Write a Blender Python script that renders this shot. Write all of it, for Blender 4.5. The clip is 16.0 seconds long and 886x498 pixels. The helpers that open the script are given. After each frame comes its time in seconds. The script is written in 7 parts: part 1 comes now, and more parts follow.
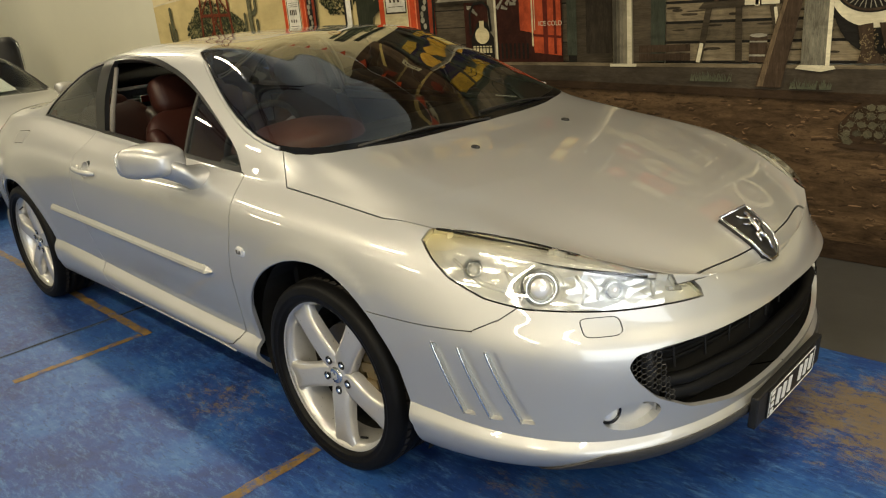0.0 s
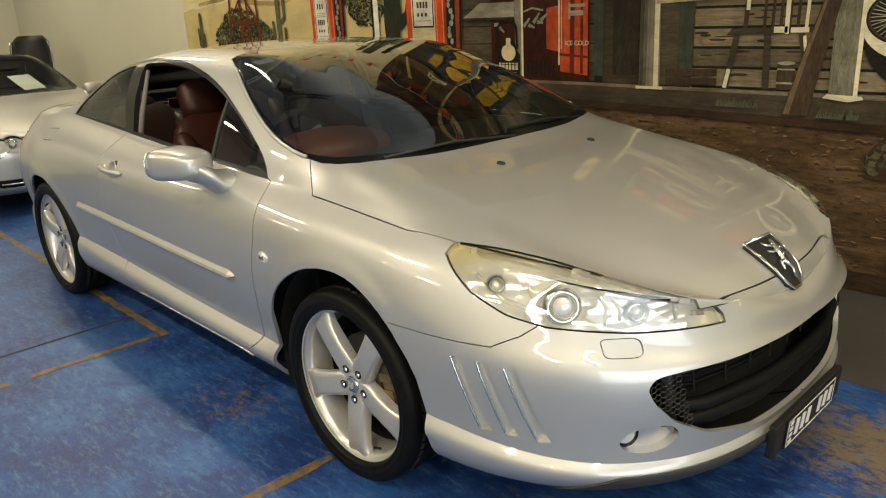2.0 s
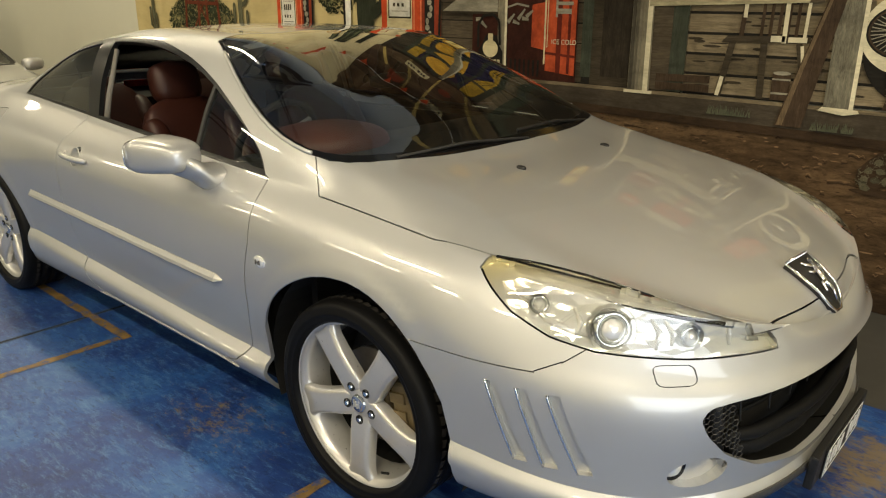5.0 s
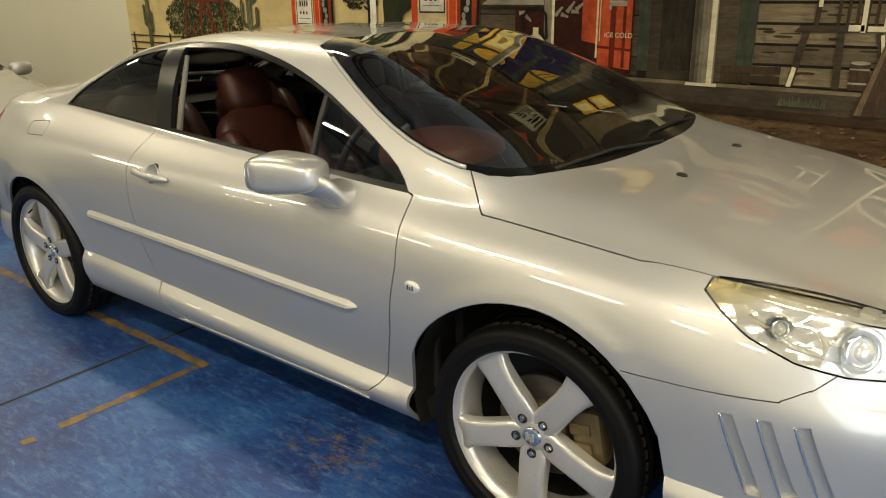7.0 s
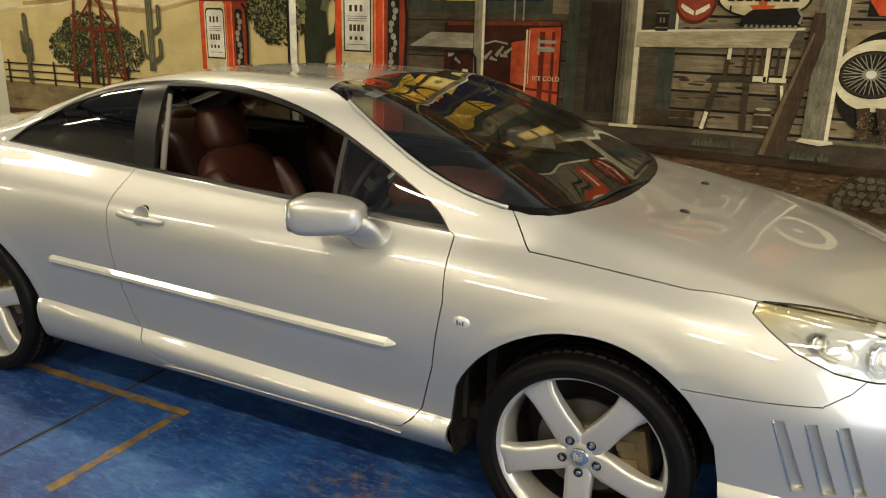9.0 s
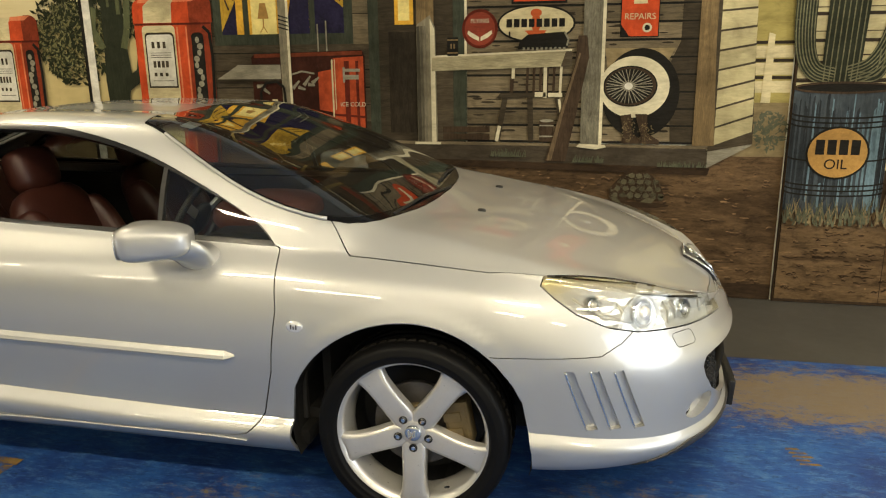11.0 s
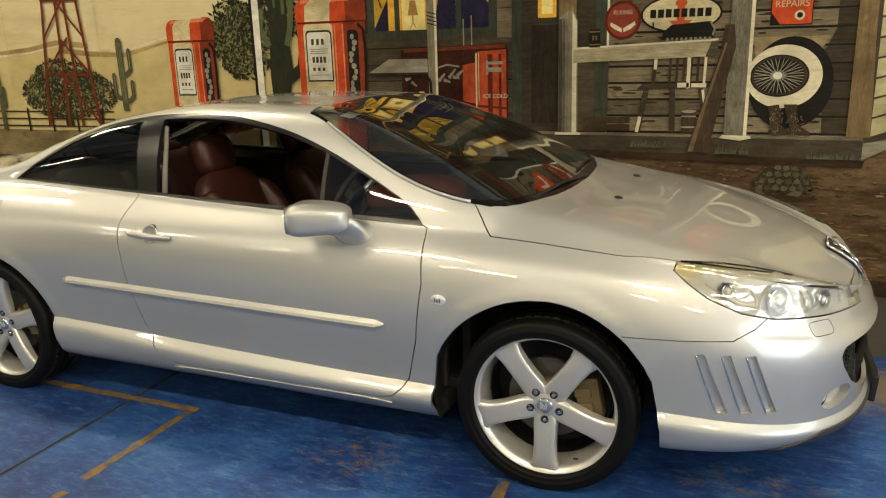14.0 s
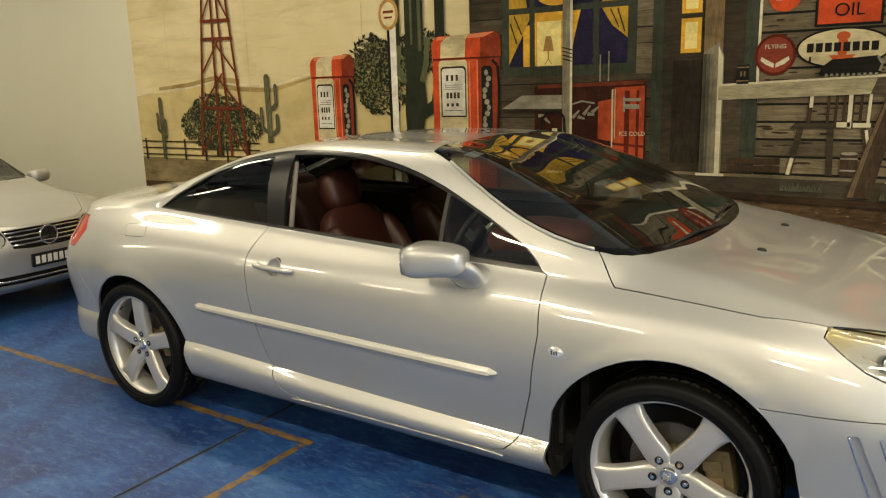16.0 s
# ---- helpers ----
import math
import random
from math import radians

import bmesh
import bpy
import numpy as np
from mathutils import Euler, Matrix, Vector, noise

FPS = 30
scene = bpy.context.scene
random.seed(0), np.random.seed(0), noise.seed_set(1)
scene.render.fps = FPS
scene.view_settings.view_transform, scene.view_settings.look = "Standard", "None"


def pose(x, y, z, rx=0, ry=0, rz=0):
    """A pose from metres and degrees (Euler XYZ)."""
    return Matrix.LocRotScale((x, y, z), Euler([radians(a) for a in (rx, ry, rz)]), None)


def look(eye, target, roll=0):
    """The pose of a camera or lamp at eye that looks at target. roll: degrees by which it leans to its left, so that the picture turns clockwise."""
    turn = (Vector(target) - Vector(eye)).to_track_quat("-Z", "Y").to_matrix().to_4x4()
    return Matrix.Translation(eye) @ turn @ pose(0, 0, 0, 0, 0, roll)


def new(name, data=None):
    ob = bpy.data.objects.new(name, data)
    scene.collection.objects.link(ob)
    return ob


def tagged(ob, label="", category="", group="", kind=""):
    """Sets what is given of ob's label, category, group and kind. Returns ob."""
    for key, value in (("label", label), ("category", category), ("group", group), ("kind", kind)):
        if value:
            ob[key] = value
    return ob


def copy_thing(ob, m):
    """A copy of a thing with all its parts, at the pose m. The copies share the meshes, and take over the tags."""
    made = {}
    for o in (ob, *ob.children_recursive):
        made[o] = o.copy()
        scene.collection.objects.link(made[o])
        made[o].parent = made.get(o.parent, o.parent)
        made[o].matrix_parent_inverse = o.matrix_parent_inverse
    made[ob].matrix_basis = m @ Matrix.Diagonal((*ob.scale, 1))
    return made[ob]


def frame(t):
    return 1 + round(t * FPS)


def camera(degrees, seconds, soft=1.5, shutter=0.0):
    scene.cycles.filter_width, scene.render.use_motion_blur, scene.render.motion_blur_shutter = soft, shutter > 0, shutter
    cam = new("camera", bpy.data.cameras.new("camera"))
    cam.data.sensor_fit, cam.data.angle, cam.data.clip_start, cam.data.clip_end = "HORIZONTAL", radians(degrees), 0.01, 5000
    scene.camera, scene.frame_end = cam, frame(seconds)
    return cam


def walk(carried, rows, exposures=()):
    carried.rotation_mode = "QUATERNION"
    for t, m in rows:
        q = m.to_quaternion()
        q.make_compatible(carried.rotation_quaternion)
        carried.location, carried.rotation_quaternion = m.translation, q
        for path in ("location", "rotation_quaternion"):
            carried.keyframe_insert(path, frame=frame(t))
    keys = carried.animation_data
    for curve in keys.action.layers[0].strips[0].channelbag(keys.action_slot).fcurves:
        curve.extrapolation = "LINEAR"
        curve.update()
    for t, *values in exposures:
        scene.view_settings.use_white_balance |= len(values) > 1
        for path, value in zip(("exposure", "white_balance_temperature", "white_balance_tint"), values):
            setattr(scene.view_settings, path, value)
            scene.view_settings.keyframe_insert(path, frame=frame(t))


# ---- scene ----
cam = camera(61.1, 16.0, soft=1.15)
PATH = [
    (0, (1.841, -2.149, 1.491), (0.497, -0.819, 0.839), -5.1),
    (0.5, (1.827, -2.173, 1.499), (0.435, -0.88, 0.875), -4.9),
    (1, (1.825, -2.189, 1.504), (0.392, -0.932, 0.897), -4.5),
    (1.5, (1.833, -2.177, 1.49), (0.439, -0.884, 0.869), -3.9),
    (2, (1.827, -2.174, 1.497), (0.451, -0.859, 0.881), -2.9),
    (2.5, (1.829, -2.172, 1.499), (0.45, -0.859, 0.887), -3.1),
    (3, (1.823, -2.171, 1.497), (0.453, -0.851, 0.881), -2.7),
    (3.5, (1.813, -2.17, 1.505), (0.446, -0.844, 0.892), -2.3),
    (3.7, (1.796, -2.174, 1.508), (0.426, -0.848, 0.903), -1.4),
    (5.8, (1.259, -2.221, 1.483), (0.075, -0.749, 0.824), 1.1),
    (6, (1.197, -2.221, 1.487), (0.004, -0.759, 0.824), 2.0),
    (6.5, (1.055, -2.314, 1.495), (-0.134, -0.839, 0.854), 2.5),
    (7, (0.913, -2.456, 1.52), (-0.237, -0.959, 0.86), -0.8),
    (7.5, (0.81, -2.545, 1.53), (-0.299, -0.993, 0.928), 1.3),
    (8, (0.662, -2.641, 1.533), (-0.397, -1.075, 0.88), -1.5),
    (8.2, (0.602, -2.671, 1.558), (-0.391, -1.05, 0.936), -0.8),
    (10.3, (0.413, -3.114, 1.577), (-0.265, -1.315, 1.027), 0.4),
    (10.5, (0.459, -3.122, 1.574), (-0.165, -1.299, 1.039), -0.1),
    (11, (0.571, -3.1, 1.574), (0.181, -1.206, 1.065), -0.7),
    (11.5, (0.693, -3.097, 1.573), (0.339, -1.199, 1.049), -1.8),
    (12, (0.76, -3.122, 1.569), (0.42, -1.214, 1.076), -0.8),
    (12.5, (0.734, -3.181, 1.564), (0.379, -1.289, 1.021), -0.1),
    (13, (0.679, -3.231, 1.574), (0.22, -1.361, 1.033), -0.9),
    (13.5, (0.636, -3.266, 1.581), (-0.002, -1.449, 1.04), -1.6),
    (14, (0.607, -3.275, 1.581), (-0.124, -1.488, 1.06), -1.7),
    (14.5, (0.585, -3.289, 1.583), (-0.226, -1.53, 1.085), -1.4),
    (15, (0.57, -3.27, 1.583), (-0.329, -1.553, 1.086), -2.1),
    (15.5, (0.607, -3.2, 1.584), (-0.37, -1.521, 1.11), -1.6),
    (16, (0.604, -3.139, 1.6), (-0.45, -1.495, 1.17), -1.7),
]
walk(cam, [(t, look(eye, target, roll)) for t, eye, target, roll in PATH], [(0, .05), (8.2, .05), (10.8, .18), (12.8, .20), (14, .08), (16, .05)])

# ---------------------------------------------------------------- light and exposure
world = bpy.data.worlds.new("hall_world")
scene.world = world
world.use_nodes = True
world.node_tree.nodes["Background"].inputs[0].default_value = (0.9, 0.95, 1.0, 1)
world.node_tree.nodes["Background"].inputs[1].default_value = 0.05

CEIL = 4.3
WALL_Y = 1.84


def ceiling_lamp(x, y, power, sx=1.4, sy=0.15):
    data = bpy.data.lights.new("tube_light", "AREA")
    data.shape, data.size, data.size_y = "RECTANGLE", sx, sy
    data.energy, data.color = power, (1.0, 0.855, 0.575)
    ob = new("tube_light", data)
    ob.matrix_world = pose(x, y, CEIL - 0.52, 0, 0, 0)
    return ob


LAMPS = [(x, y) for y in (-6.9, -3.6) for x in (-9.0, -5.6, -2.2, 1.2, 4.2)] + [(x, -0.1) for x in (-9.6, -6.2, -3.4, 1.7, 4.4)]
for lx, ly in LAMPS:
    ceiling_lamp(lx, ly, (38 if lx < -5 else 70 if lx < 0 else 82) if ly < -1 else (52 if lx < -4 else 46 if lx < 0 else 52 if lx < 3 else 74))

# cool fill light added at the hall's east end, where the wall is closed
east_fill = bpy.data.lights.new("doorway_daylight", "AREA")
east_fill.shape, east_fill.size, east_fill.size_y = "RECTANGLE", 6.0, 3.2
east_fill.energy, east_fill.color = 185, (0.86, 0.93, 1.0)
new("doorway_daylight", east_fill).matrix_world = look((6.9, -2.6, 1.6), (0, -2.2, 1.2))

# ---------------------------------------------------------------- materials


def material(name):
    m = bpy.data.materials.new(name)
    m.use_nodes = True
    nt = m.node_tree
    return m, nt, nt.nodes["Principled BSDF"]


def coords(nt, scale=(1, 1, 1), rot=(0, 0, 0)):
    tc = nt.nodes.new("ShaderNodeTexCoord")
    mp = nt.nodes.new("ShaderNodeMapping")
    mp.inputs["Scale"].default_value = scale
    mp.inputs["Rotation"].default_value = rot
    nt.links.new(tc.outputs["Object"], mp.inputs["Vector"])
    return mp.outputs["Vector"]


def noise_tex(nt, vec, scale, detail=5.0, rough=0.55, dist=0.0):
    n = nt.nodes.new("ShaderNodeTexNoise")
    n.inputs["Scale"].default_value = scale
    n.inputs["Detail"].default_value = detail
    n.inputs["Roughness"].default_value = rough
    n.inputs["Distortion"].default_value = dist
    nt.links.new(vec, n.inputs["Vector"])
    return n.outputs["Fac"]


def ramp(nt, fac, stops):
    r = nt.nodes.new("ShaderNodeValToRGB")
    els = r.color_ramp.elements
    while len(els) < len(stops):
        els.new(0.5)
    for e, (p, c) in zip(els, stops):
        e.position = p
        e.color = (*c, 1) if len(c) == 3 else c
    nt.links.new(fac, r.inputs["Fac"])
    return r.outputs["Color"]


def mix(nt, fac, a, b, mode="MIX"):
    m = nt.nodes.new("ShaderNodeMix")
    m.data_type, m.blend_type = "RGBA", mode
    for sock, v in ((m.inputs[0], fac), (m.inputs[6], a), (m.inputs[7], b)):
        if isinstance(v, (int, float)):
            sock.default_value = v
        elif isinstance(v, tuple):
            sock.default_value = (*v, 1)
        else:
            nt.links.new(v, sock)
    return m.outputs[2]


def bump(nt, bsdf, height, strength=0.2, dist=0.01):
    b = nt.nodes.new("ShaderNodeBump")
    b.inputs["Strength"].default_value = strength
    b.inputs["Distance"].default_value = dist
    nt.links.new(height, b.inputs["Height"])
    nt.links.new(b.outputs["Normal"], bsdf.inputs["Normal"])


def shade(c, k):
    return tuple(min(1.0, max(0.0, v * k)) for v in c)


def surf(name, base, rough=0.5, metal=0.0, var=0.15, scale=8.0, stretch=(1, 1, 1), bumpy=0.0, coat=0.0, fine=6.0, island=0.0):
    """A surface with its colour varied at two scales, a little uneven gloss and fine relief."""
    m, nt, b = material(name)
    v = coords(nt, stretch)
    big = noise_tex(nt, v, scale, 4)
    small = noise_tex(nt, v, scale * fine, 6, 0.65)
    col = ramp(nt, big, [(0.3, shade(base, 1 - var)), (0.7, shade(base, 1 + var))])
    col = mix(nt, 0.5, col, ramp(nt, small, [(0.3, shade(base, 1 - 0.8 * var)), (0.7, shade(base, 1 + 0.8 * var))]))
    if island:
        g = nt.nodes.new("ShaderNodeNewGeometry")
        col = mix(nt, 1.0, col, ramp(nt, g.outputs["Random Per Island"], [(0, (1 - island,) * 3), (1, (1 + island,) * 3)]), "MULTIPLY")
    nt.links.new(col, b.inputs["Base Color"])
    r = ramp(nt, small, [(0.2, (rough * 0.85,) * 3), (0.8, (min(1, rough * 1.15),) * 3)])
    nt.links.new(r, b.inputs["Roughness"])
    b.inputs["Metallic"].default_value = metal
    b.inputs["Coat Weight"].default_value = coat
    b.inputs["Coat Roughness"].default_value = 0.03
    if bumpy:
        bump(nt, b, small, bumpy, 0.004)
    return m


def plain(name, base, rough=0.5, metal=0.0, coat=0.0):
    m, nt, b = material(name)
    b.inputs["Base Color"].default_value = (*base, 1)
    b.inputs["Roughness"].default_value = rough
    b.inputs["Metallic"].default_value = metal
    b.inputs["Coat Weight"].default_value = coat
    return m


def glow(name, color, strength):
    m, nt, b = material(name)
    b.inputs["Base Color"].default_value = (*color, 1)
    b.inputs["Emission Color"].default_value = (*color, 1)
    b.inputs["Emission Strength"].default_value = strength
    return m


def yellowed_lens():
    """Clear plastic lens, yellowed by weather in a soft band along its upper, inner edge."""
    m = glass("yellowed_lens", (0.96, 0.96, 0.93))
    nt = m.node_tree
    tr = next(n for n in nt.nodes if n.type == "BSDF_TRANSPARENT")
    tc = nt.nodes.new("ShaderNodeTexCoord")
    ab = nt.nodes.new("ShaderNodeVectorMath")
    ab.operation = "ABSOLUTE"
    nt.links.new(tc.outputs["Object"], ab.inputs[0])
    dot = nt.nodes.new("ShaderNodeVectorMath")
    dot.operation = "DOT_PRODUCT"
    dot.inputs[1].default_value = (0.6, 0.8, 0)
    nt.links.new(ab.outputs[0], dot.inputs[0])
    wob = nt.nodes.new("ShaderNodeMath")
    wob.operation = "MULTIPLY_ADD"
    wob.inputs[1].default_value = 0.05
    nt.links.new(noise_tex(nt, tc.outputs["Object"], 14, 3, 0.5), wob.inputs[0])
    nt.links.new(dot.outputs["Value"], wob.inputs[2])
    nt.links.new(ramp(nt, wob.outputs[0], [(0.93, (0.94, 0.88, 0.64)), (0.968, (0.95, 0.92, 0.80)), (0.995, (0.96, 0.96, 0.93))]), tr.inputs["Color"])
    return m


def glass(name, tint, rough=0.0, sheen=(1.0, 1.0, 1.0), shine=1.4):
    """Thin automotive glass: mostly clear with a mirror-like surface."""
    m, nt, b = material(name)
    out = nt.nodes["Material Output"]
    nt.nodes.remove(b)
    tr = nt.nodes.new("ShaderNodeBsdfTransparent")
    tr.inputs["Color"].default_value = (*tint, 1)
    gl = nt.nodes.new("ShaderNodeBsdfGlossy")
    gl.inputs["Roughness"].default_value = rough
    gl.inputs["Color"].default_value = (*sheen, 1)
    fr = nt.nodes.new("ShaderNodeFresnel")
    fr.inputs["IOR"].default_value = 1.52
    ml = nt.nodes.new("ShaderNodeMath")
    ml.operation = "MULTIPLY_ADD"
    ml.inputs[1].default_value, ml.inputs[2].default_value = shine, 0.03
    nt.links.new(fr.outputs[0], ml.inputs[0])
    mx = nt.nodes.new("ShaderNodeMixShader")
    nt.links.new(ml.outputs[0], mx.inputs[0])
    nt.links.new(tr.outputs[0], mx.inputs[1])
    nt.links.new(gl.outputs[0], mx.inputs[2])
    nt.links.new(mx.outputs[0], out.inputs["Surface"])
    return m


def floor_paint():
    """Blue floor paint, streaked and rubbed, with an old yellow coat showing through."""
    m, nt, b = material("blue_floor_paint")
    v = coords(nt)
    vs = coords(nt, (0.6, 2.0, 1), (0, 0, 0.95))
    base = ramp(nt, noise_tex(nt, v, 2.2, 9, 0.68, 0.5), [(0.28, (0.006, 0.018, 0.095)), (0.46, (0.010, 0.042, 0.19)), (0.60, (0.017, 0.080, 0.28)), (0.76, (0.05, 0.15, 0.33))])
    streak = noise_tex(nt, vs, 14, 12, 0.86, 0.3)
    base = mix(nt, ramp(nt, streak, [(0.50, (0, 0, 0)), (0.66, (0.85, 0.85, 0.85))]), base, (0.085, 0.20, 0.40))
    base = mix(nt, ramp(nt, noise_tex(nt, vs, 24, 9, 0.8, 0.6), [(0.52, (0, 0, 0)), (0.66, (0.8, 0.8, 0.8))]), base, (0.005, 0.018, 0.075))
    grain = noise_tex(nt, v, 30, 8, 0.75)
    tc = nt.nodes.new("ShaderNodeTexCoord")
    area = None
    for cx, cy, rx, ry, top in ((1.75, 0.38, 1.35, 0.50, 1.35), (-0.72, -0.92, 0.50, 0.30, 0.66), (0.75, -0.62, 0.7, 0.25, 0.6), (2.3, -0.5, 1.1, 0.5, 0.6)):
        mp = nt.nodes.new("ShaderNodeMapping")
        mp.inputs["Location"].default_value = (-cx / rx, -cy / ry, 0)
        mp.inputs["Scale"].default_value = (1 / rx, 1 / ry, 0)
        nt.links.new(tc.outputs["Object"], mp.inputs["Vector"])
        ln = nt.nodes.new("ShaderNodeVectorMath")
        ln.operation = "LENGTH"
        nt.links.new(mp.outputs["Vector"], ln.inputs[0])
        mr = nt.nodes.new("ShaderNodeMapRange")
        mr.inputs["From Min"].default_value, mr.inputs["From Max"].default_value = 1.1, 0.25
        mr.inputs["To Max"].default_value = top
        nt.links.new(ln.outputs["Value"], mr.inputs["Value"])
        if area is None:
            area = mr.outputs["Result"]
        else:
            mx = nt.nodes.new("ShaderNodeMath")
            mx.operation = "MAXIMUM"
            nt.links.new(area, mx.inputs[0])
            nt.links.new(mr.outputs["Result"], mx.inputs[1])
            area = mx.outputs[0]
    mm = nt.nodes.new("ShaderNodeMath")
    mm.operation = "MULTIPLY_ADD"
    nt.links.new(area, mm.inputs[0])
    mm.inputs[1].default_value = 0.225
    nt.links.new(noise_tex(nt, coords(nt, (0.7, 1.3, 1), (0, 0, 0.1)), 15, 12, 0.88, 0.25), mm.inputs[2])
    wear = ramp(nt, mm.outputs[0], [(0.64, (0, 0, 0)), (0.74, (0.8, 0.8, 0.8))])
    worn = mix(nt, grain, (0.13, 0.090, 0.03), (0.27, 0.20, 0.085))
    col = mix(nt, wear, base, worn)
    nt.links.new(col, b.inputs["Base Color"])
    nt.links.new(ramp(nt, grain, [(0.2, (0.38,) * 3), (0.8, (0.62,) * 3)]), b.inputs["Roughness"])
    bump(nt, b, streak, 0.15, 0.003)
    return m


def line_paint():
    """Ochre line paint, rubbed through to the blue beneath."""
    m, nt, b = material("worn_yellow_line_paint")
    v = coords(nt)
    col = ramp(nt, noise_tex(nt, v, 12, 6, 0.7), [(0.3, (0.10, 0.065, 0.022)), (0.7, (0.24, 0.15, 0.045))])
    gone = ramp(nt, noise_tex(nt, v, 16, 10, 0.8, 0.3), [(0.50, (0, 0, 0)), (0.60, (0.85, 0.85, 0.85))])
    nt.links.new(mix(nt, gone, col, (0.018, 0.062, 0.21)), b.inputs["Base Color"])
    b.inputs["Roughness"].default_value = 0.6
    return m


def faceted():
    """Bright lamp reflector broken into small facets."""
    m, nt, b = material("lamp_reflector")
    b.inputs["Base Color"].default_value = (.95, .95, .93, 1)
    b.inputs["Metallic"].default_value, b.inputs["Roughness"].default_value = 0.5, 0.10
    v = nt.nodes.new("ShaderNodeTexVoronoi")
    v.inputs["Scale"].default_value = 15
    nt.links.new(coords(nt, (1, 1, 2.2)), v.inputs["Vector"])
    bump(nt, b, v.outputs["Distance"], 0.25, 0.02)
    return m


def car_paint(name="silver_metallic_paint", k=1.0):
    """Silver flake paint under clear lacquer, with a trace of dust."""
    m, nt, b = material(name)
    v = coords(nt)
    dust = noise_tex(nt, v, 2.5, 4, 0.6)
    nt.links.new(ramp(nt, dust, [(0.3, shade((0.535, 0.538, 0.528), k)), (0.7, shade((0.555, 0.557, 0.548), k))]), b.inputs["Base Color"])
    b.inputs["Metallic"].default_value = 0.68
    b.inputs["Roughness"].default_value = 0.45
    b.inputs["Coat Weight"].default_value = 1.0
    b.inputs["Coat IOR"].default_value = 1.75
    nt.links.new(ramp(nt, dust, [(0.3, (0.012,) * 3), (0.7, (0.028,) * 3)]), b.inputs["Coat Roughness"])
    return m


M_FLOOR = floor_paint()
M_CONCRETE = surf("grey_floor_paint", (0.055, 0.052, 0.046), 0.6, var=0.25, scale=2.0, bumpy=0.1)
M_WALL = surf("cream_wall_paint", (0.57, 0.56, 0.455), 0.7, var=0.04, scale=1.2, bumpy=0.05)
M_CEIL = surf("white_ceiling_sheet", (0.55, 0.54, 0.50), 0.7, var=0.08, scale=1.0)
M_STEEL = surf("dark_painted_steel", (0.06, 0.06, 0.06), 0.5, 0.4, var=0.2, scale=3)
M_YELLOW = line_paint()
M_PAINT = car_paint()
M_BLACK = surf("black_plastic", (0.008, 0.008, 0.0085), 0.5, var=0.2, scale=30)
M_LIP = surf("grey_bumper_plastic", (0.040, 0.038, 0.036), 0.5, var=0.2, scale=20)
M_GRILLE = plain("matt_black_grille", (0.0035, 0.0035, 0.0035), 0.6)
M_GRILLE.node_tree.nodes["Principled BSDF"].inputs["Specular IOR Level"].default_value = 0.2
M_DARK = plain("dark_cavity", (0.006, 0.006, 0.006), 0.9)
M_RUBBER = surf("tyre_rubber", (0.0045, 0.0045, 0.0048), 0.5, var=0.25, scale=20)
M_RUBBER.node_tree.nodes["Principled BSDF"].inputs["Specular IOR Level"].default_value = 0.14
M_TREAD = surf("dusty_tread_rubber", (0.014, 0.0115, 0.0095), 0.8, var=0.3, scale=25)
M_ALLOY = surf("silver_alloy", (0.62, 0.61, 0.59), 0.3, 0.6, var=0.05, scale=12, coat=0.5)
M_CHROME = plain("chrome", (0.82, 0.82, 0.80), 0.06, 1.0)
M_DISC = surf("brake_steel", (0.13, 0.12, 0.11), 0.45, 0.8, var=0.25, scale=20)
M_CALIPER = surf("caliper_casting", (0.16, 0.12, 0.06), 0.55, 0.5, var=0.25, scale=20)
M_GLASS = glass("clear_glass", (0.80, 0.85, 0.82))
M_TINT = glass("tinted_glass", (0.22, 0.24, 0.23), shine=1.0)
M_SCREEN = glass("coated_windscreen_glass", (0.78, 0.83, 0.80), sheen=(0.93, 0.95, 0.97), shine=2.0)
M_BOWL = faceted()
M_AGED = yellowed_lens()
M_GLOSS = plain("gloss_black", (0.004, 0.004, 0.0045), 0.12)
M_LENS = glass("lamp_lens", (0.95, 0.95, 0.92))
M_LEATHER = surf("red_brown_leather", (0.046, 0.0130, 0.0085), 0.45, var=0.15, scale=10, bumpy=0.15, fine=14)
M_SURROUND = plain("satin_black_window_frame", (0.006, 0.006, 0.0065), 0.28)
M_TRIM = surf("dark_grey_trim", (0.022, 0.021, 0.02), 0.6, var=0.2, scale=15)
M_BEIGE = surf("grey_headlining", (0.20, 0.185, 0.16), 0.8, var=0.06, scale=10)
M_LAMP = glow("tube_glow", (1.0, 0.95, 0.85), 4.0)
M_WHITE = surf("white_enamel", (0.75, 0.75, 0.72), 0.4, var=0.05, scale=5)
M_PAPER = surf("white_paper", (0.8, 0.8, 0.78), 0.7, var=0.03, scale=8)
M_TAIL = surf("red_lamp_plastic", (0.55, 0.035, 0.015), 0.15, var=0.15, scale=30, coat=1.0)

# ---------------------------------------------------------------- mesh helpers


def part(name, bm, mat, parent=None, label="", smooth=False):
    me = bpy.data.meshes.new(name)
    bm.to_mesh(me)
    bm.free()
    return part_mesh(name, me, mat, parent, label, smooth)


def part_mesh(name, me, mat, parent=None, label="", smooth=False):
    if mat is not None and not me.materials:
        me.materials.append(mat)
    if smooth:
        me.polygons.foreach_set("use_smooth", [True] * len(me.polygons))
    ob = new(name, me)
    if parent:
        ob.parent = parent
    if label:
        tagged(ob, label)
    return ob


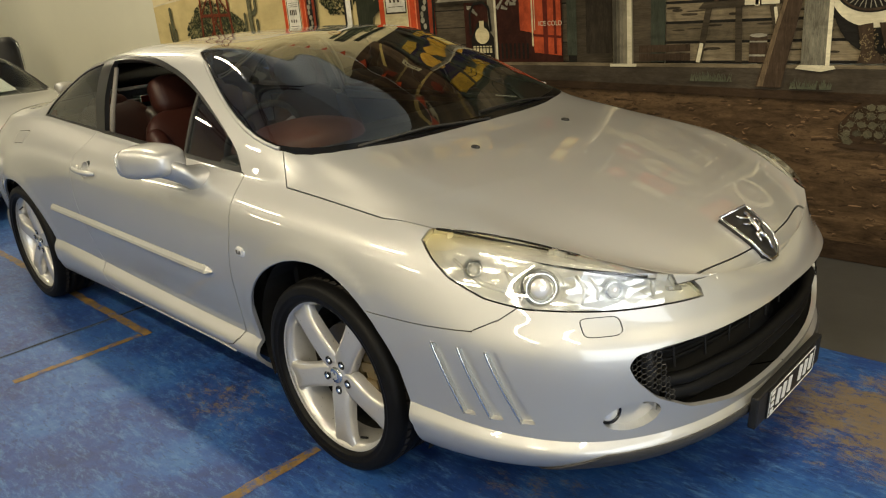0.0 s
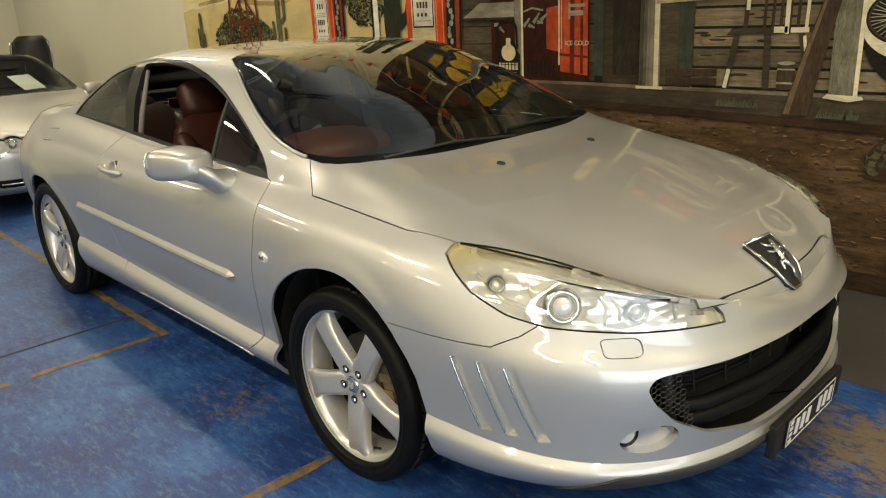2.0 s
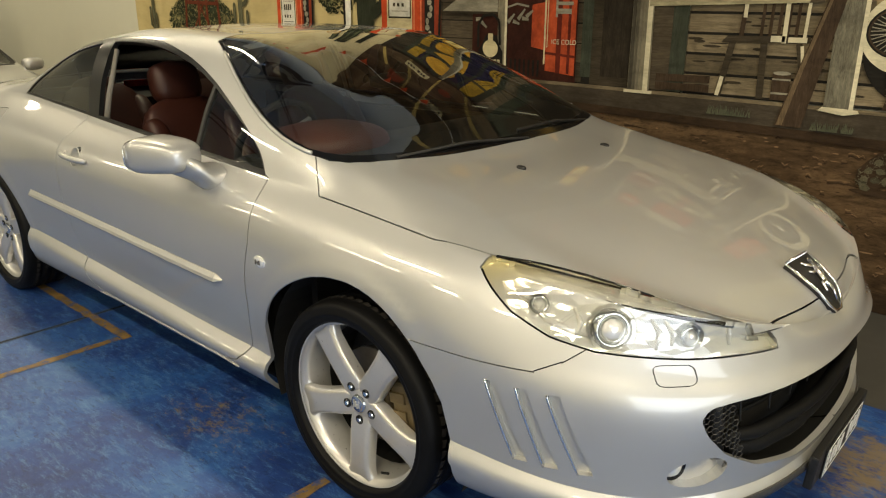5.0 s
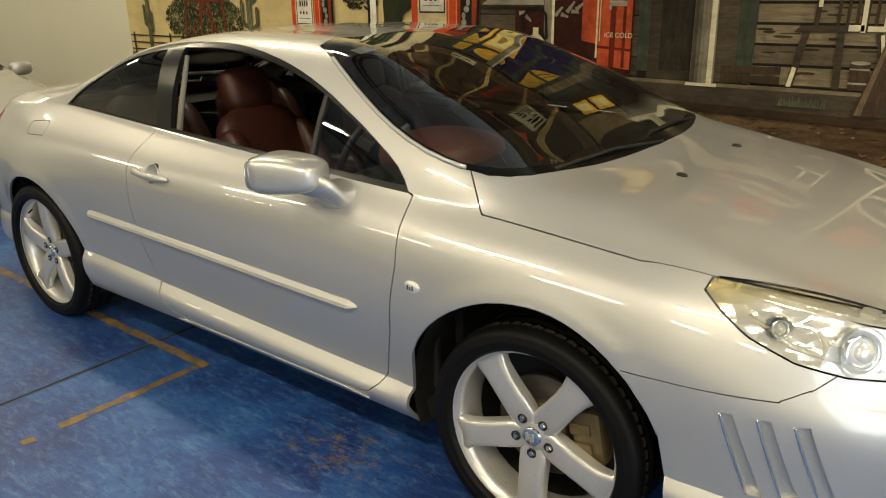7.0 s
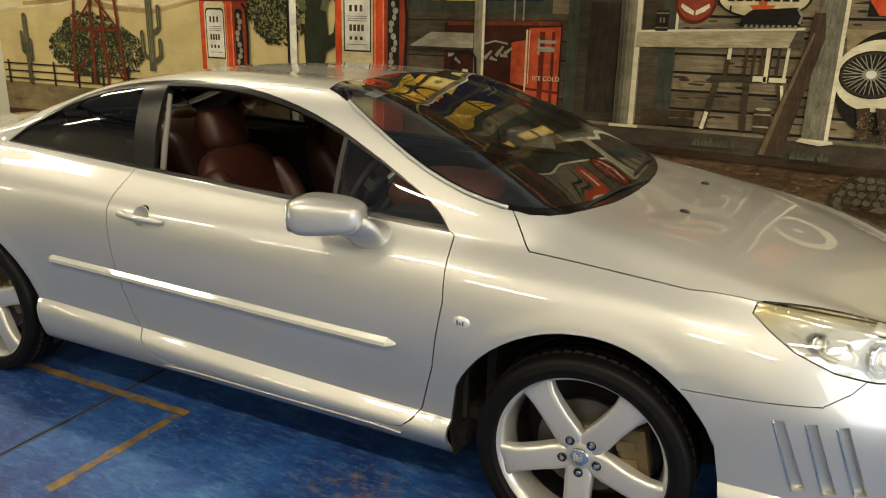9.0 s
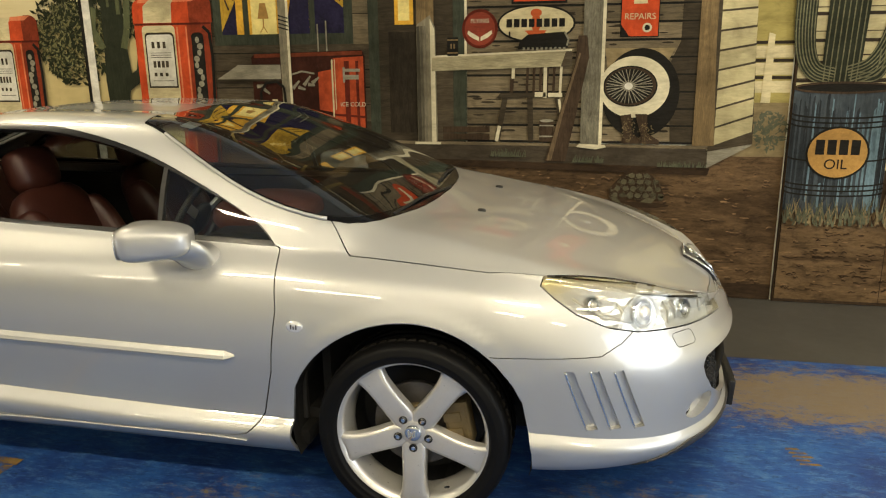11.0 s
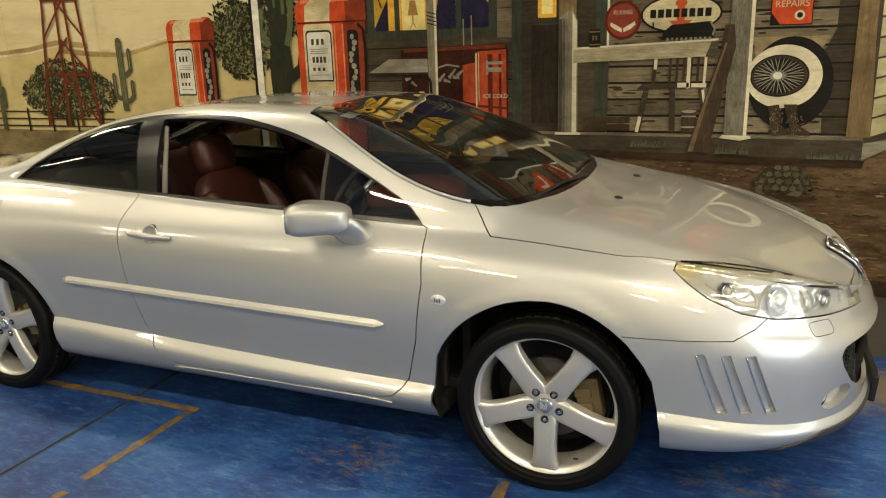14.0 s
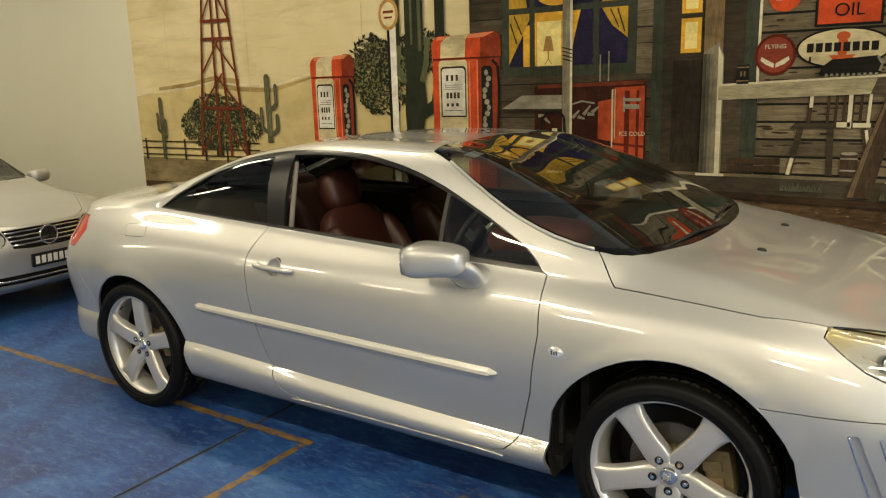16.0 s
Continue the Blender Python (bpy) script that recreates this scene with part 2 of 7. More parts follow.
def thing(name, label, category, group="", at=(0, 0, 0)):
    ob = new(name)
    ob.location = at
    ob.empty_display_size = 0.1
    return tagged(ob, label, category, group)


def add_box(bm, lo, hi, bevel=0.0, m=None):
    sx, sy, sz = (hi[i] - lo[i] for i in range(3))
    mat = Matrix.Translation([(hi[i] + lo[i]) / 2 for i in range(3)]) @ Matrix.Diagonal((sx, sy, sz, 1))
    if m is not None:
        mat = m @ mat
    r = bmesh.ops.create_cube(bm, size=1, matrix=mat)
    if bevel:
        edges = {e for v in r["verts"] for e in v.link_edges}
        bmesh.ops.bevel(bm, geom=list(edges), offset=bevel, segments=2, affect="EDGES", profile=0.6)
    return r["verts"]


def box(lo, hi, bevel=0.0, m=None):
    bm = bmesh.new()
    add_box(bm, lo, hi, bevel, m)
    return bm


def add_tube(bm, pts, r, n=8, closed=False):
    """A round bar along points; r: one radius or one for each point."""
    rs = r if isinstance(r, (list, tuple)) else [r] * len(pts)
    pts = [Vector(p) for p in pts]
    rings = []
    for i, p in enumerate(pts):
        d = (pts[min(i + 1, len(pts) - 1)] - pts[max(i - 1, 0)]).normalized()
        q = d.to_track_quat("Z", "Y")
        rings.append([bm.verts.new(p + q @ Vector((math.cos(2 * math.pi * k / n) * rs[i], math.sin(2 * math.pi * k / n) * rs[i], 0))) for k in range(n)])
    for a, b in zip(rings, rings[1:]):
        for k in range(n):
            bm.faces.new((a[k], a[(k + 1) % n], b[(k + 1) % n], b[k]))
    if not closed:
        bm.faces.new(rings[0][::-1])
        bm.faces.new(rings[-1])


def tube(pts, r, n=8):
    bm = bmesh.new()
    add_tube(bm, pts, r, n)
    return bm


def lathe(profile, n=48, axis="Y", closed=False):
    """Turns (radius, along) points round an axis."""
    bm = bmesh.new()
    rings = []
    for r, h in profile:
        ring = []
        for k in range(n):
            a = 2 * math.pi * k / n
            c, s = math.cos(a) * r, math.sin(a) * r
            ring.append(bm.verts.new((c, h, s) if axis == "Y" else (c, s, h)))
        rings.append(ring)
    pairs = list(zip(rings, rings[1:])) + ([(rings[-1], rings[0])] if closed else [])
    for a, b in pairs:
        for k in range(n):
            bm.faces.new((a[k], a[(k + 1) % n], b[(k + 1) % n], b[k]))
    bmesh.ops.recalc_face_normals(bm, faces=bm.faces)
    return bm


def curve(*pts):
    """A smooth curve through (x, value) points that never overshoots."""
    xs, ys = np.array([p[0] for p in pts], float), np.array([p[1] for p in pts], float)
    h, d = np.diff(xs), np.diff(ys) / np.diff(xs)
    s = np.zeros(len(xs))
    for i in range(1, len(xs) - 1):
        if d[i - 1] * d[i] > 0:
            w1, w2 = 2 * h[i] + h[i - 1], h[i] + 2 * h[i - 1]
            s[i] = (w1 + w2) / (w1 / d[i - 1] + w2 / d[i])
    s[0], s[-1] = d[0], d[-1]

    def f(x):
        x = min(max(float(x), xs[0]), xs[-1])
        i = int(min(max(np.searchsorted(xs, x) - 1, 0), len(h) - 1))
        t = (x - xs[i]) / h[i]
        a, b, c, e = (1 + 2 * t) * (1 - t) ** 2, t * (1 - t) ** 2, t * t * (3 - 2 * t), t * t * (t - 1)
        return float(a * ys[i] + b * h[i] * s[i] + c * ys[i + 1] + e * h[i] * s[i + 1])

    return f


def text_mesh(s, size, mat, parent, m, name="lettering", extrude=0.0006):
    cu = bpy.data.curves.new(name, "FONT")
    cu.body, cu.size, cu.extrude = s, size, extrude
    cu.align_x, cu.align_y = "CENTER", "CENTER"
    tmp = bpy.data.objects.new(name, cu)
    scene.collection.objects.link(tmp)
    me = bpy.data.meshes.new_from_object(tmp.evaluated_get(bpy.context.evaluated_depsgraph_get()))
    bpy.data.objects.remove(tmp)
    ob = part_mesh(name, me, mat, parent)
    ob.matrix_local = m
    return ob


# ---------------------------------------------------------------- the hall
X0, X1, Y0 = -12.1, 7.0, -9.0
FLOOR_Y = 0.80
floor = part("floor", box((X0, Y0, -0.2), (X1, FLOOR_Y, 0)), M_FLOOR)
tagged(floor, "worn blue painted concrete floor with yellow scuffs", "floor", kind="structure")
strip = part("floor_strip", box((X0, FLOOR_Y, -0.2), (X1, WALL_Y, -0.004)), M_CONCRETE)
tagged(strip, "dark grey unpainted floor strip along the wall", "floor", kind="structure")
for nm, lo, hi, txt in (
    ("wall_north", (X0, WALL_Y, -0.2), (X1, WALL_Y + 0.2, CEIL), "long wall that carries the painted mural"),
    ("wall_south", (X0, Y0 - 0.2, -0.2), (X1, Y0, CEIL), "plain cream painted wall of the hall"),
    ("wall_west", (X0 - 0.2, Y0 - 0.2, -0.2), (X0, WALL_Y + 0.2, CEIL), "plain cream painted wall of the hall"),
    ("wall_east", (X1, Y0 - 0.2, -0.2), (X1 + 0.2, WALL_Y + 0.2, CEIL), "plain cream painted wall of the hall"),
):
    tagged(part(nm, box(lo, hi), M_WALL), txt, "wall", kind="structure")
M_UPPER = surf("pale_blue_grey_wall_paint", (0.56, 0.60, 0.63), 0.7, var=0.06, scale=1.5)
MURAL_TOP = 3.40
upper = part("wall_upper", box((-6.27, WALL_Y - .03, MURAL_TOP), (X1, WALL_Y, CEIL)), M_UPPER)
tagged(upper, "pale blue-grey upper wall above the mural", "wall", kind="structure")
ceiling = part("ceiling", box((X0 - 0.2, Y0 - 0.2, CEIL), (X1 + 0.2, WALL_Y + 0.2, CEIL + 0.15)), M_CEIL)
tagged(ceiling, "plain pale sheet ceiling of the hall", "ceiling", kind="structure")

# ---------------------------------------------------------------- the painted mural
mural = thing("wall_mural", "wall-sized painted mural of an old desert petrol station", "mural")
RNG = random.Random(7)


def brush(name, base, var=0.3, scale=5.0, stretch=(0.35, 1, 2.2), island=0.0, rough=0.75, grime=0.55):
    """Wall paint laid on with a brush: broad tones, streaks along the stroke and a little grime."""
    m, nt, b = material(name)
    v = coords(nt, stretch)
    wide = noise_tex(nt, coords(nt), 2.2, 4, 0.6, 0.4)
    streak = noise_tex(nt, v, scale * 2.2, 9, 0.72, 0.5)
    dab = noise_tex(nt, v, scale * 9, 6, 0.7, 0.3)
    col = ramp(nt, streak, [(0.30, shade(base, 1 - 1.25 * var)), (0.5, base), (0.72, shade(base, 1 + 1.5 * var))])
    col = mix(nt, 0.35, col, ramp(nt, dab, [(0.3, shade(base, 1 - 1.4 * var)), (0.7, shade(base, 1 + 1.4 * var))]))
    col = mix(nt, 1.0, col, ramp(nt, wide, [(0.25, (grime, grime * .97, grime * .92)), (0.68, (1.12, 1.12, 1.12))]), "MULTIPLY")
    if grime < .7:
        glaze = ramp(nt, noise_tex(nt, coords(nt, (.8, 1, 1.3)), 7, 9, 0.7, 0.6), [(0.46, (0, 0, 0)), (0.74, (0.6, 0.6, 0.6))])
        col = mix(nt, glaze, col, shade(base, 0.30))
        dry = ramp(nt, noise_tex(nt, v, scale * 5, 9, 0.8, 0.2), [(0.58, (0, 0, 0)), (0.74, (0.35, 0.35, 0.35))])
        col = mix(nt, dry, col, tuple(min(.75, c * 1.5 + .05) for c in base))
    if island:
        g = nt.nodes.new("ShaderNodeObjectInfo")
        col = mix(nt, 1.0, col, ramp(nt, g.outputs["Random"], [(0, (1 - island,) * 3), (1, (1 + island,) * 3)]), "MULTIPLY")
    nt.links.new(col, b.inputs["Base Color"])
    b.inputs["Roughness"].default_value = rough
    b.inputs["Specular IOR Level"].default_value = 0.1
    bump(nt, b, dab, 0.08, 0.002)
    return m


def rect(x0, z0, x1, z1):
    return [(x0, z0), (x1, z0), (x1, z1), (x0, z1)]


def ell(cx, cz, rx, rz, n=28, a0=0.0, a1=2 * math.pi):
    return [(cx + rx * math.cos(a0 + (a1 - a0) * k / n), cz + rz * math.sin(a0 + (a1 - a0) * k / n)) for k in range(n if a1 - a0 > 6.2 else n + 1)]


def ribbon(pts, w, w1=None):
    """A painted stroke along points, as one outline; w to w1 wide."""
    w1 = w if w1 is None else w1
    left, right = [], []
    for i, (x, z) in enumerate(pts):
        ax, az = pts[max(i - 1, 0)]
        bx, bz = pts[min(i + 1, len(pts) - 1)]
        l = math.hypot(bx - ax, bz - az) or 1
        nx, nz = -(bz - az) / l, (bx - ax) / l
        h = (w + (w1 - w) * i / (len(pts) - 1)) / 2
        left.append((x + nx * h, z + nz * h))
        right.append((x - nx * h, z - nz * h))
    return left + right[::-1]


def strokes(pts, w, w1=None):
    """The same as separate quads, for bent strokes."""
    w1 = w if w1 is None else w1
    n = len(pts) - 1
    return [ribbon([pts[i], pts[i + 1]], w + (w1 - w) * i / n, w + (w1 - w) * (i + 1) / n) for i in range(n)]


def flat(name, polys, mat, layer, parent=None, label="", base=0.0):
    """Painted shapes in wall coordinates (x, height), one thin coat above those of the layer below."""
    y = WALL_Y - 0.002 - layer * 0.0011 - base
    pts, faces = [], []
    for i, p in enumerate(polys):
        yy = y - 0.0009 * i / len(polys)
        area = sum(a[0] * b[1] - b[0] * a[1] for a, b in zip(p, p[1:] + p[:1]))
        k = len(pts)
        pts += [(x, yy, z) for x, z in p]
        ids = list(range(k, k + len(p)))
        faces.append(ids if area > 0 else ids[::-1])
    me = bpy.data.meshes.new(name)
    me.from_pydata(pts, [], faces)
    ob = part_mesh(name, me, mat, parent or mural, label)
    return tagged(ob, kind="stuff") if len(polys) > 24 else ob


def pieces(name, polys, mat, layer, parent=None, base=0.0):
    for p in polys:
        flat(name, [p], mat, layer, parent, base=base)


def boards(x0, x1, z0, z1, h, skew=0.0, gap=0.006):
    out = []
    z = z0
    while z < z1 - 1e-6:
        t = min(z + h, z1)
        a, b = RNG.uniform(-.004, .004), RNG.uniform(-.004, .004)
        out.append([(x0, z + gap + a), (x1, z + gap + b + skew), (x1, t + b + skew), (x0, t + a)])
        z = t
    return out


def leaves(cx, cz, rx, rz, n, size, rng=RNG):
    out = []
    for _ in range(n):
        a, r = rng.uniform(0, 6.283), math.sqrt(rng.random())
        x, z = cx + rx * r * math.cos(a), cz + rz * r * math.sin(a)
        t, s = rng.uniform(0, 6.283), size * rng.uniform(.6, 1.4)
        out.append([(x + s * math.cos(t), z + s * math.sin(t)), (x + .35 * s * math.cos(t + 1.57), z + .35 * s * math.sin(t + 1.57)), (x - s * math.cos(t), z - s * math.sin(t)), (x + .35 * s * math.cos(t - 1.57), z + .35 * s * math.sin(t - 1.57))])
    return out


def sky_paint():
    """Cream desert sky with soft smudged clouds, heavier in places."""
    m, nt, b = material("mural_sky")
    v = coords(nt, (0.45, 1, 1.7))
    col = ramp(nt, noise_tex(nt, coords(nt), 1.1, 4, 0.55, 0.3), [(0.3, (0.55, 0.46, 0.25)), (0.7, (0.68, 0.60, 0.38))])
    bank = ramp(nt, noise_tex(nt, v, 1.7, 7, 0.62, 0.5), [(0.50, (0, 0, 0)), (0.72, (0.75, 0.75, 0.75))])
    col = mix(nt, bank, col, (0.42, 0.34, 0.185))
    wisp = ramp(nt, noise_tex(nt, coords(nt, (0.3, 1, 2.6)), 4.0, 8, 0.68, 0.6), [(0.54, (0, 0, 0)), (0.74, (0.5, 0.5, 0.5))])
    col = mix(nt, wisp, col, (0.36, 0.285, 0.16))
    nt.links.new(col, b.inputs["Base Color"])
    b.inputs["Roughness"].default_value = 0.75
    b.inputs["Specular IOR Level"].default_value = 0.1
    return m


def soil_paint(name, base):
    """Painted desert soil: dabbed brown tones, dark crusts and pale grit, drawn out sideways."""
    m, nt, b = material(name)
    v = coords(nt, (0.55, 1, 1.9))
    broad = noise_tex(nt, v, 3.0, 6, 0.65, 0.6)
    dab = noise_tex(nt, v, 16, 10, 0.78, 0.5)
    grit = noise_tex(nt, coords(nt, (0.8, 1, 1.3)), 60, 6, 0.8, 0.2)
    col = ramp(nt, dab, [(0.34, shade(base, 0.30)), (0.48, shade(base, 0.8)), (0.58, base), (0.72, shade(base, 1.75))])
    col = mix(nt, 1.0, col, ramp(nt, broad, [(0.30, (0.38, 0.36, 0.34)), (0.66, (1.25, 1.22, 1.15))]), "MULTIPLY")
    col = mix(nt, ramp(nt, grit, [(0.56, (0, 0, 0)), (0.68, (0.7, 0.7, 0.7))]), col, shade(base, 0.22))
    col = mix(nt, ramp(nt, noise_tex(nt, coords(nt), 95, 4, 0.7), [(0.66, (0, 0, 0)), (0.74, (0.5, 0.5, 0.5))]), col, shade(base, 2.4))
    nt.links.new(col, b.inputs["Base Color"])
    b.inputs["Roughness"].default_value = 0.75
    b.inputs["Specular IOR Level"].default_value = 0.1
    bump(nt, b, dab, 0.08, 0.002)
    return m


P_SKY = sky_paint()
P_DUNE = brush("mural_dune", (0.50, 0.41, 0.20), .12, 1.0, (.4, 1, 1.5), grime=.8)
P_CREAM = brush("mural_cream", (0.60, 0.52, 0.31), .22, 6)
P_PALE = brush("mural_pale", (0.66, 0.60, 0.42), .15, 8)
P_DIRT = soil_paint("mural_dirt", (0.125, 0.080, 0.043))
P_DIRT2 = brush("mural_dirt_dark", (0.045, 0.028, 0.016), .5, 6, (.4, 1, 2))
P_DIRT3 = brush("mural_dirt_light", (0.23, 0.145, 0.075), .35, 6, (.4, 1, 2))
P_SAND = brush("mural_sand", (0.22, 0.17, 0.09), .3, 3)
P_OLIVE = brush("mural_olive", (0.10, 0.105, 0.068), .4, 8, (1, 1, 1))
P_LEAF = brush("mural_leaf", (0.028, 0.034, 0.016), .5, 14, (1, 1, 1), .5)
P_LEAF2 = brush("mural_leaf_light", (0.20, 0.19, 0.085), .4, 14, (1, 1, 1), .4)
P_CACT = brush("mural_cactus", (0.10, 0.11, 0.055), .35, 10, (3, 1, .5))
P_CACT2 = brush("mural_cactus_dark", (0.026, 0.030, 0.018), .4, 10, (3, 1, .5))
P_RUST = brush("mural_rust", (0.15, 0.035, 0.015), .4, 10, (1, 1, 1))
P_RED = brush("mural_red", (0.56, 0.075, 0.022), .25, 5, (1, 1, .6))
P_DRED = brush("mural_dark_red", (0.11, 0.018, 0.010), .35, 6, (1, 1, .6))
P_PLANK = brush("mural_plank", (0.165, 0.132, 0.082), .5, 5, (.35, 1, 4), .35)
P_PLANKD = brush("mural_dark_plank", (0.062, 0.049, 0.032), .5, 5, (.35, 1, 4), .4)
P_BOARD = brush("mural_cream_board", (0.50, 0.44, 0.25), .2, 4, (.5, 1, 3), .12)
P_WOOD = brush("mural_brown_wood", (0.20, 0.14, 0.068), .45, 6, (4, 1, .4), .15)
P_LOG = brush("mural_log", (0.056, 0.037, 0.023), .5, 8, (4, 1, .5))
P_GREYW = brush("mural_grey_wood", (0.27, 0.25, 0.19), .4, 6, (.4, 1, 3))
P_POST = brush("mural_post", (0.22, 0.195, 0.135), .4, 6, (4, 1, .4))
P_TEAL = brush("mural_teal", (0.046, 0.053, 0.037), .35, 6, (3, 1, .5))
P_BLACK = brush("mural_black", (0.015, 0.0135, 0.011), .4, 10)
P_NAVY = brush("mural_navy", (0.020, 0.017, 0.045), .5, 5, (1, 1, 1))
P_GLOW = brush("mural_lamp_glow", (0.78, 0.42, 0.05), .3, 5, (1, 1, 1))
P_GLOW2 = brush("mural_bright_glow", (0.90, 0.74, 0.28), .12, 8, (1, 1, 1))
P_YELLOW = brush("mural_curtain", (0.46, 0.285, 0.035), .4, 9, (3, 1, .6))
P_STEEL = brush("mural_blue_barrel", (0.054, 0.067, 0.078), .5, 3, (2.6, 1, .35))
P_STEEL2 = brush("mural_light_barrel", (0.125, 0.190, 0.230), .5, 5, (3, 1, .4))
P_BROWNB = brush("mural_brown_barrel", (0.065, 0.043, 0.026), .5, 3, (2.6, 1, .35))
P_GOLD = brush("mural_gold", (0.42, 0.24, 0.070), .2, 9, (1, 1, 1))
P_SIGNY = brush("mural_yellow_sign", (0.72, 0.40, 0.02), .15, 8, (1, 1, 1))
P_WHITE = brush("mural_white", (0.72, 0.70, 0.62), .15, 12, (1, 1, 1))
P_TORT = brush("mural_tortoise", (0.095, 0.085, 0.052), .5, 30, (1, 1, 1), .4)
P_LINE = brush("mural_fence_line", (0.035, 0.026, 0.018), .3, 10)
ROOF = MURAL_TOP

# desert sky, dunes and ground
flat("painted_sky", [rect(-6.27, 1.3, -2.25, ROOF)], P_SKY, 0)
ridge = [(-6.27, 1.57), (-5.9, 1.60), (-5.45, 1.63), (-5.1, 1.68), (-4.75, 1.64), (-4.36, 1.62), (-4.1, 1.67), (-3.82, 1.73), (-3.4, 1.80), (-2.9, 1.84), (-2.25, 1.86)]
flat("painted_dune", [[(-2.25, .5), (-6.27, .5)] + ridge], P_DUNE, 2)
flat("painted_ridge", strokes(ridge, .014, .02), P_PALE, 3)
tagged(flat("painted_shade", strokes([(x, z - .035) for x, z in ridge[3:8]], .05, .02) + strokes([(x, z + .03) for x, z in ridge[1:5]], .03, .05), brush("mural_dune_shade", (0.37, 0.27, 0.11), .2, 4), 2.5), kind="stuff")
flat("painted_sand", [[(-6.27, .3), (-2.25, .3), (-2.25, .96), (-4.0, .98), (-5.2, .94), (-6.27, .95)]], P_SAND, 4)
for sx in (-5.72, -4.62, -3.3):
    flat("paper_seam", [rect(sx - .002, .95, sx + .002, ROOF)], P_DUNE, 5)
ground = [(-6.27, 0.03), (1.70, 0.03), (1.70, 1.0), (1.5, .98), (1.2, .90), (-.3, .93), (-1.5, .95), (-2.25, .92), (-4, .72), (-6.27, .70)]
flat("painted_dirt", [ground], P_DIRT, 6)
tracks, lights = [], []
for _ in range(160):
    x, z = RNG.uniform(-2.6, 1.64), RNG.uniform(.06, .86)
    l = RNG.uniform(.006, .022)
    tracks.append(ell(x, z, min(l, 1.68 - x), RNG.uniform(.002, .006), 8))
for _ in range(110):
    x, z = RNG.uniform(-2.6, 1.62), RNG.uniform(.10, .84)
    lights.append(ell(x, z, min(RNG.uniform(.006, .035), 1.68 - x), RNG.uniform(.002, .006), 8))


def furrows(x0, x1, z0, z1, n, base=0.0):
    """Wavering dark cracks in the painted soil, each with a lit edge above it."""
    dark, lit = [], []
    for _ in range(n):
        l = RNG.uniform(.02, .05) if RNG.random() < .8 else RNG.uniform(.06, .16)
        x, z = RNG.uniform(x0, x1 - l), z0 + (z1 - z0) * RNG.random() ** 1.2
        m = RNG.randrange(3, 6)
        pts = [(x + l * i / m, z + RNG.uniform(-.007, .007)) for i in range(m + 1)]
        w = RNG.uniform(.004, .013)
        dark += strokes(pts, w, w * .3)
        if RNG.random() < .6:
            lit += strokes([(a, b + w * .9 + .004) for a, b in pts[:-1]], w * .5, w * .2)
    flat("soil_crack", dark, P_DIRT2, 7, base=base + (.004 if base else 0))
    flat("soil_crest", lit, P_DIRT3, 8, base=base + (.004 if base else 0))


furrows(-2.6, 1.69, .08, .84, 420)
flat("ground_rutting", tracks, P_DIRT2, 7)
flat("ground_dusting", lights, P_DIRT3, 8)
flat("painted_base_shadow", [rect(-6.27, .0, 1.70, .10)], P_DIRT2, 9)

# left: fence, cacti, bush and windmill tower
fence = [rect(-6.25, z, -4.55, z + .012) for z in (1.105, 1.04, .975)] + [rect(x, .93, x + .025, 1.14) for x in np.arange(-6.2, -4.6, .30)]
flat("painted_fence", fence, P_LINE, 10)


def cactus(x, z0, z1, w, arms, layer, dark=brush("mural_pale_cactus", (0.085, 0.085, 0.048), .45, 10, (3, 1, .5)), light=brush("mural_cactus_light", (0.20, 0.19, 0.11), .3, 10)):
    body = [[(x - w / 2, z0), (x + w / 2, z0), (x + w / 2, z1 - w / 2)] + ell(x, z1 - w / 2, w / 2, w / 2, 8, 0, math.pi)[1:]]
    hi = [rect(x + w * k - w * .05, z0 + w, x + w * k + w * .05, z1 - w * .6) for k in (-.25, .05, .3)]
    for sgn, za, zb, out in arms:
        ax = x + sgn * out
        pts = [(x, za), (x + sgn * out * .6, za + .01), (ax, za + out * .45), (ax, zb)]
        body += strokes(pts, w * .62) + [ell(ax, zb, w * .31, w * .35, 10), ell(pts[1][0], pts[1][1], w * .31, w * .31, 10), ell(ax, pts[2][1], w * .31, w * .31, 10)]
        hi += [rect(ax - w * .05, za + out * .5, ax + w * .08, zb - w * .2)]
    c = flat("painted_cactus", body, dark, layer)
    flat("cactus_ribs", hi, light, layer + .5, c)


flat("painted_bush", leaves(-5.05, 1.27, .57, .22, 1500, .021) + leaves(-5.1, 1.38, .36, .20, 500, .021) + [rect(-5.13, .98, -5.03, 1.3)], P_LEAF, 11)
flat("bush_highlight", leaves(-5.05, 1.30, .52, .22, 420, .014), P_LEAF2, 12)
cactus(-5.90, .94, 1.55, .055, [(-1, 1.20, 1.38, .06), (1, 1.14, 1.32, .05)], 12.5)
cactus(-4.40, 1.12, 1.73, .065, [(1, 1.42, 1.62, .10), (-1, 1.22, 1.42, .09), (1, 1.20, 1.36, .10)], 12.5)
tower = []
LEG = [(-5.33, -5.02), (-5.08, -5.02), (-4.92, -4.97), (-4.71, -4.94)]
for a, b in LEG:
    tower.append(ribbon([(a, .98), (b * .75 + a * .25 if a < -5.2 or a > -4.8 else b, 2.9)], .034, .022))
for z in (1.44, 2.07, 2.23):
    k = (z - .98) / 1.92
    tower.append(ribbon([(-5.33 + k * .235 - .02, z), (-4.71 - k * .17 + .02, z - .01)], .030))
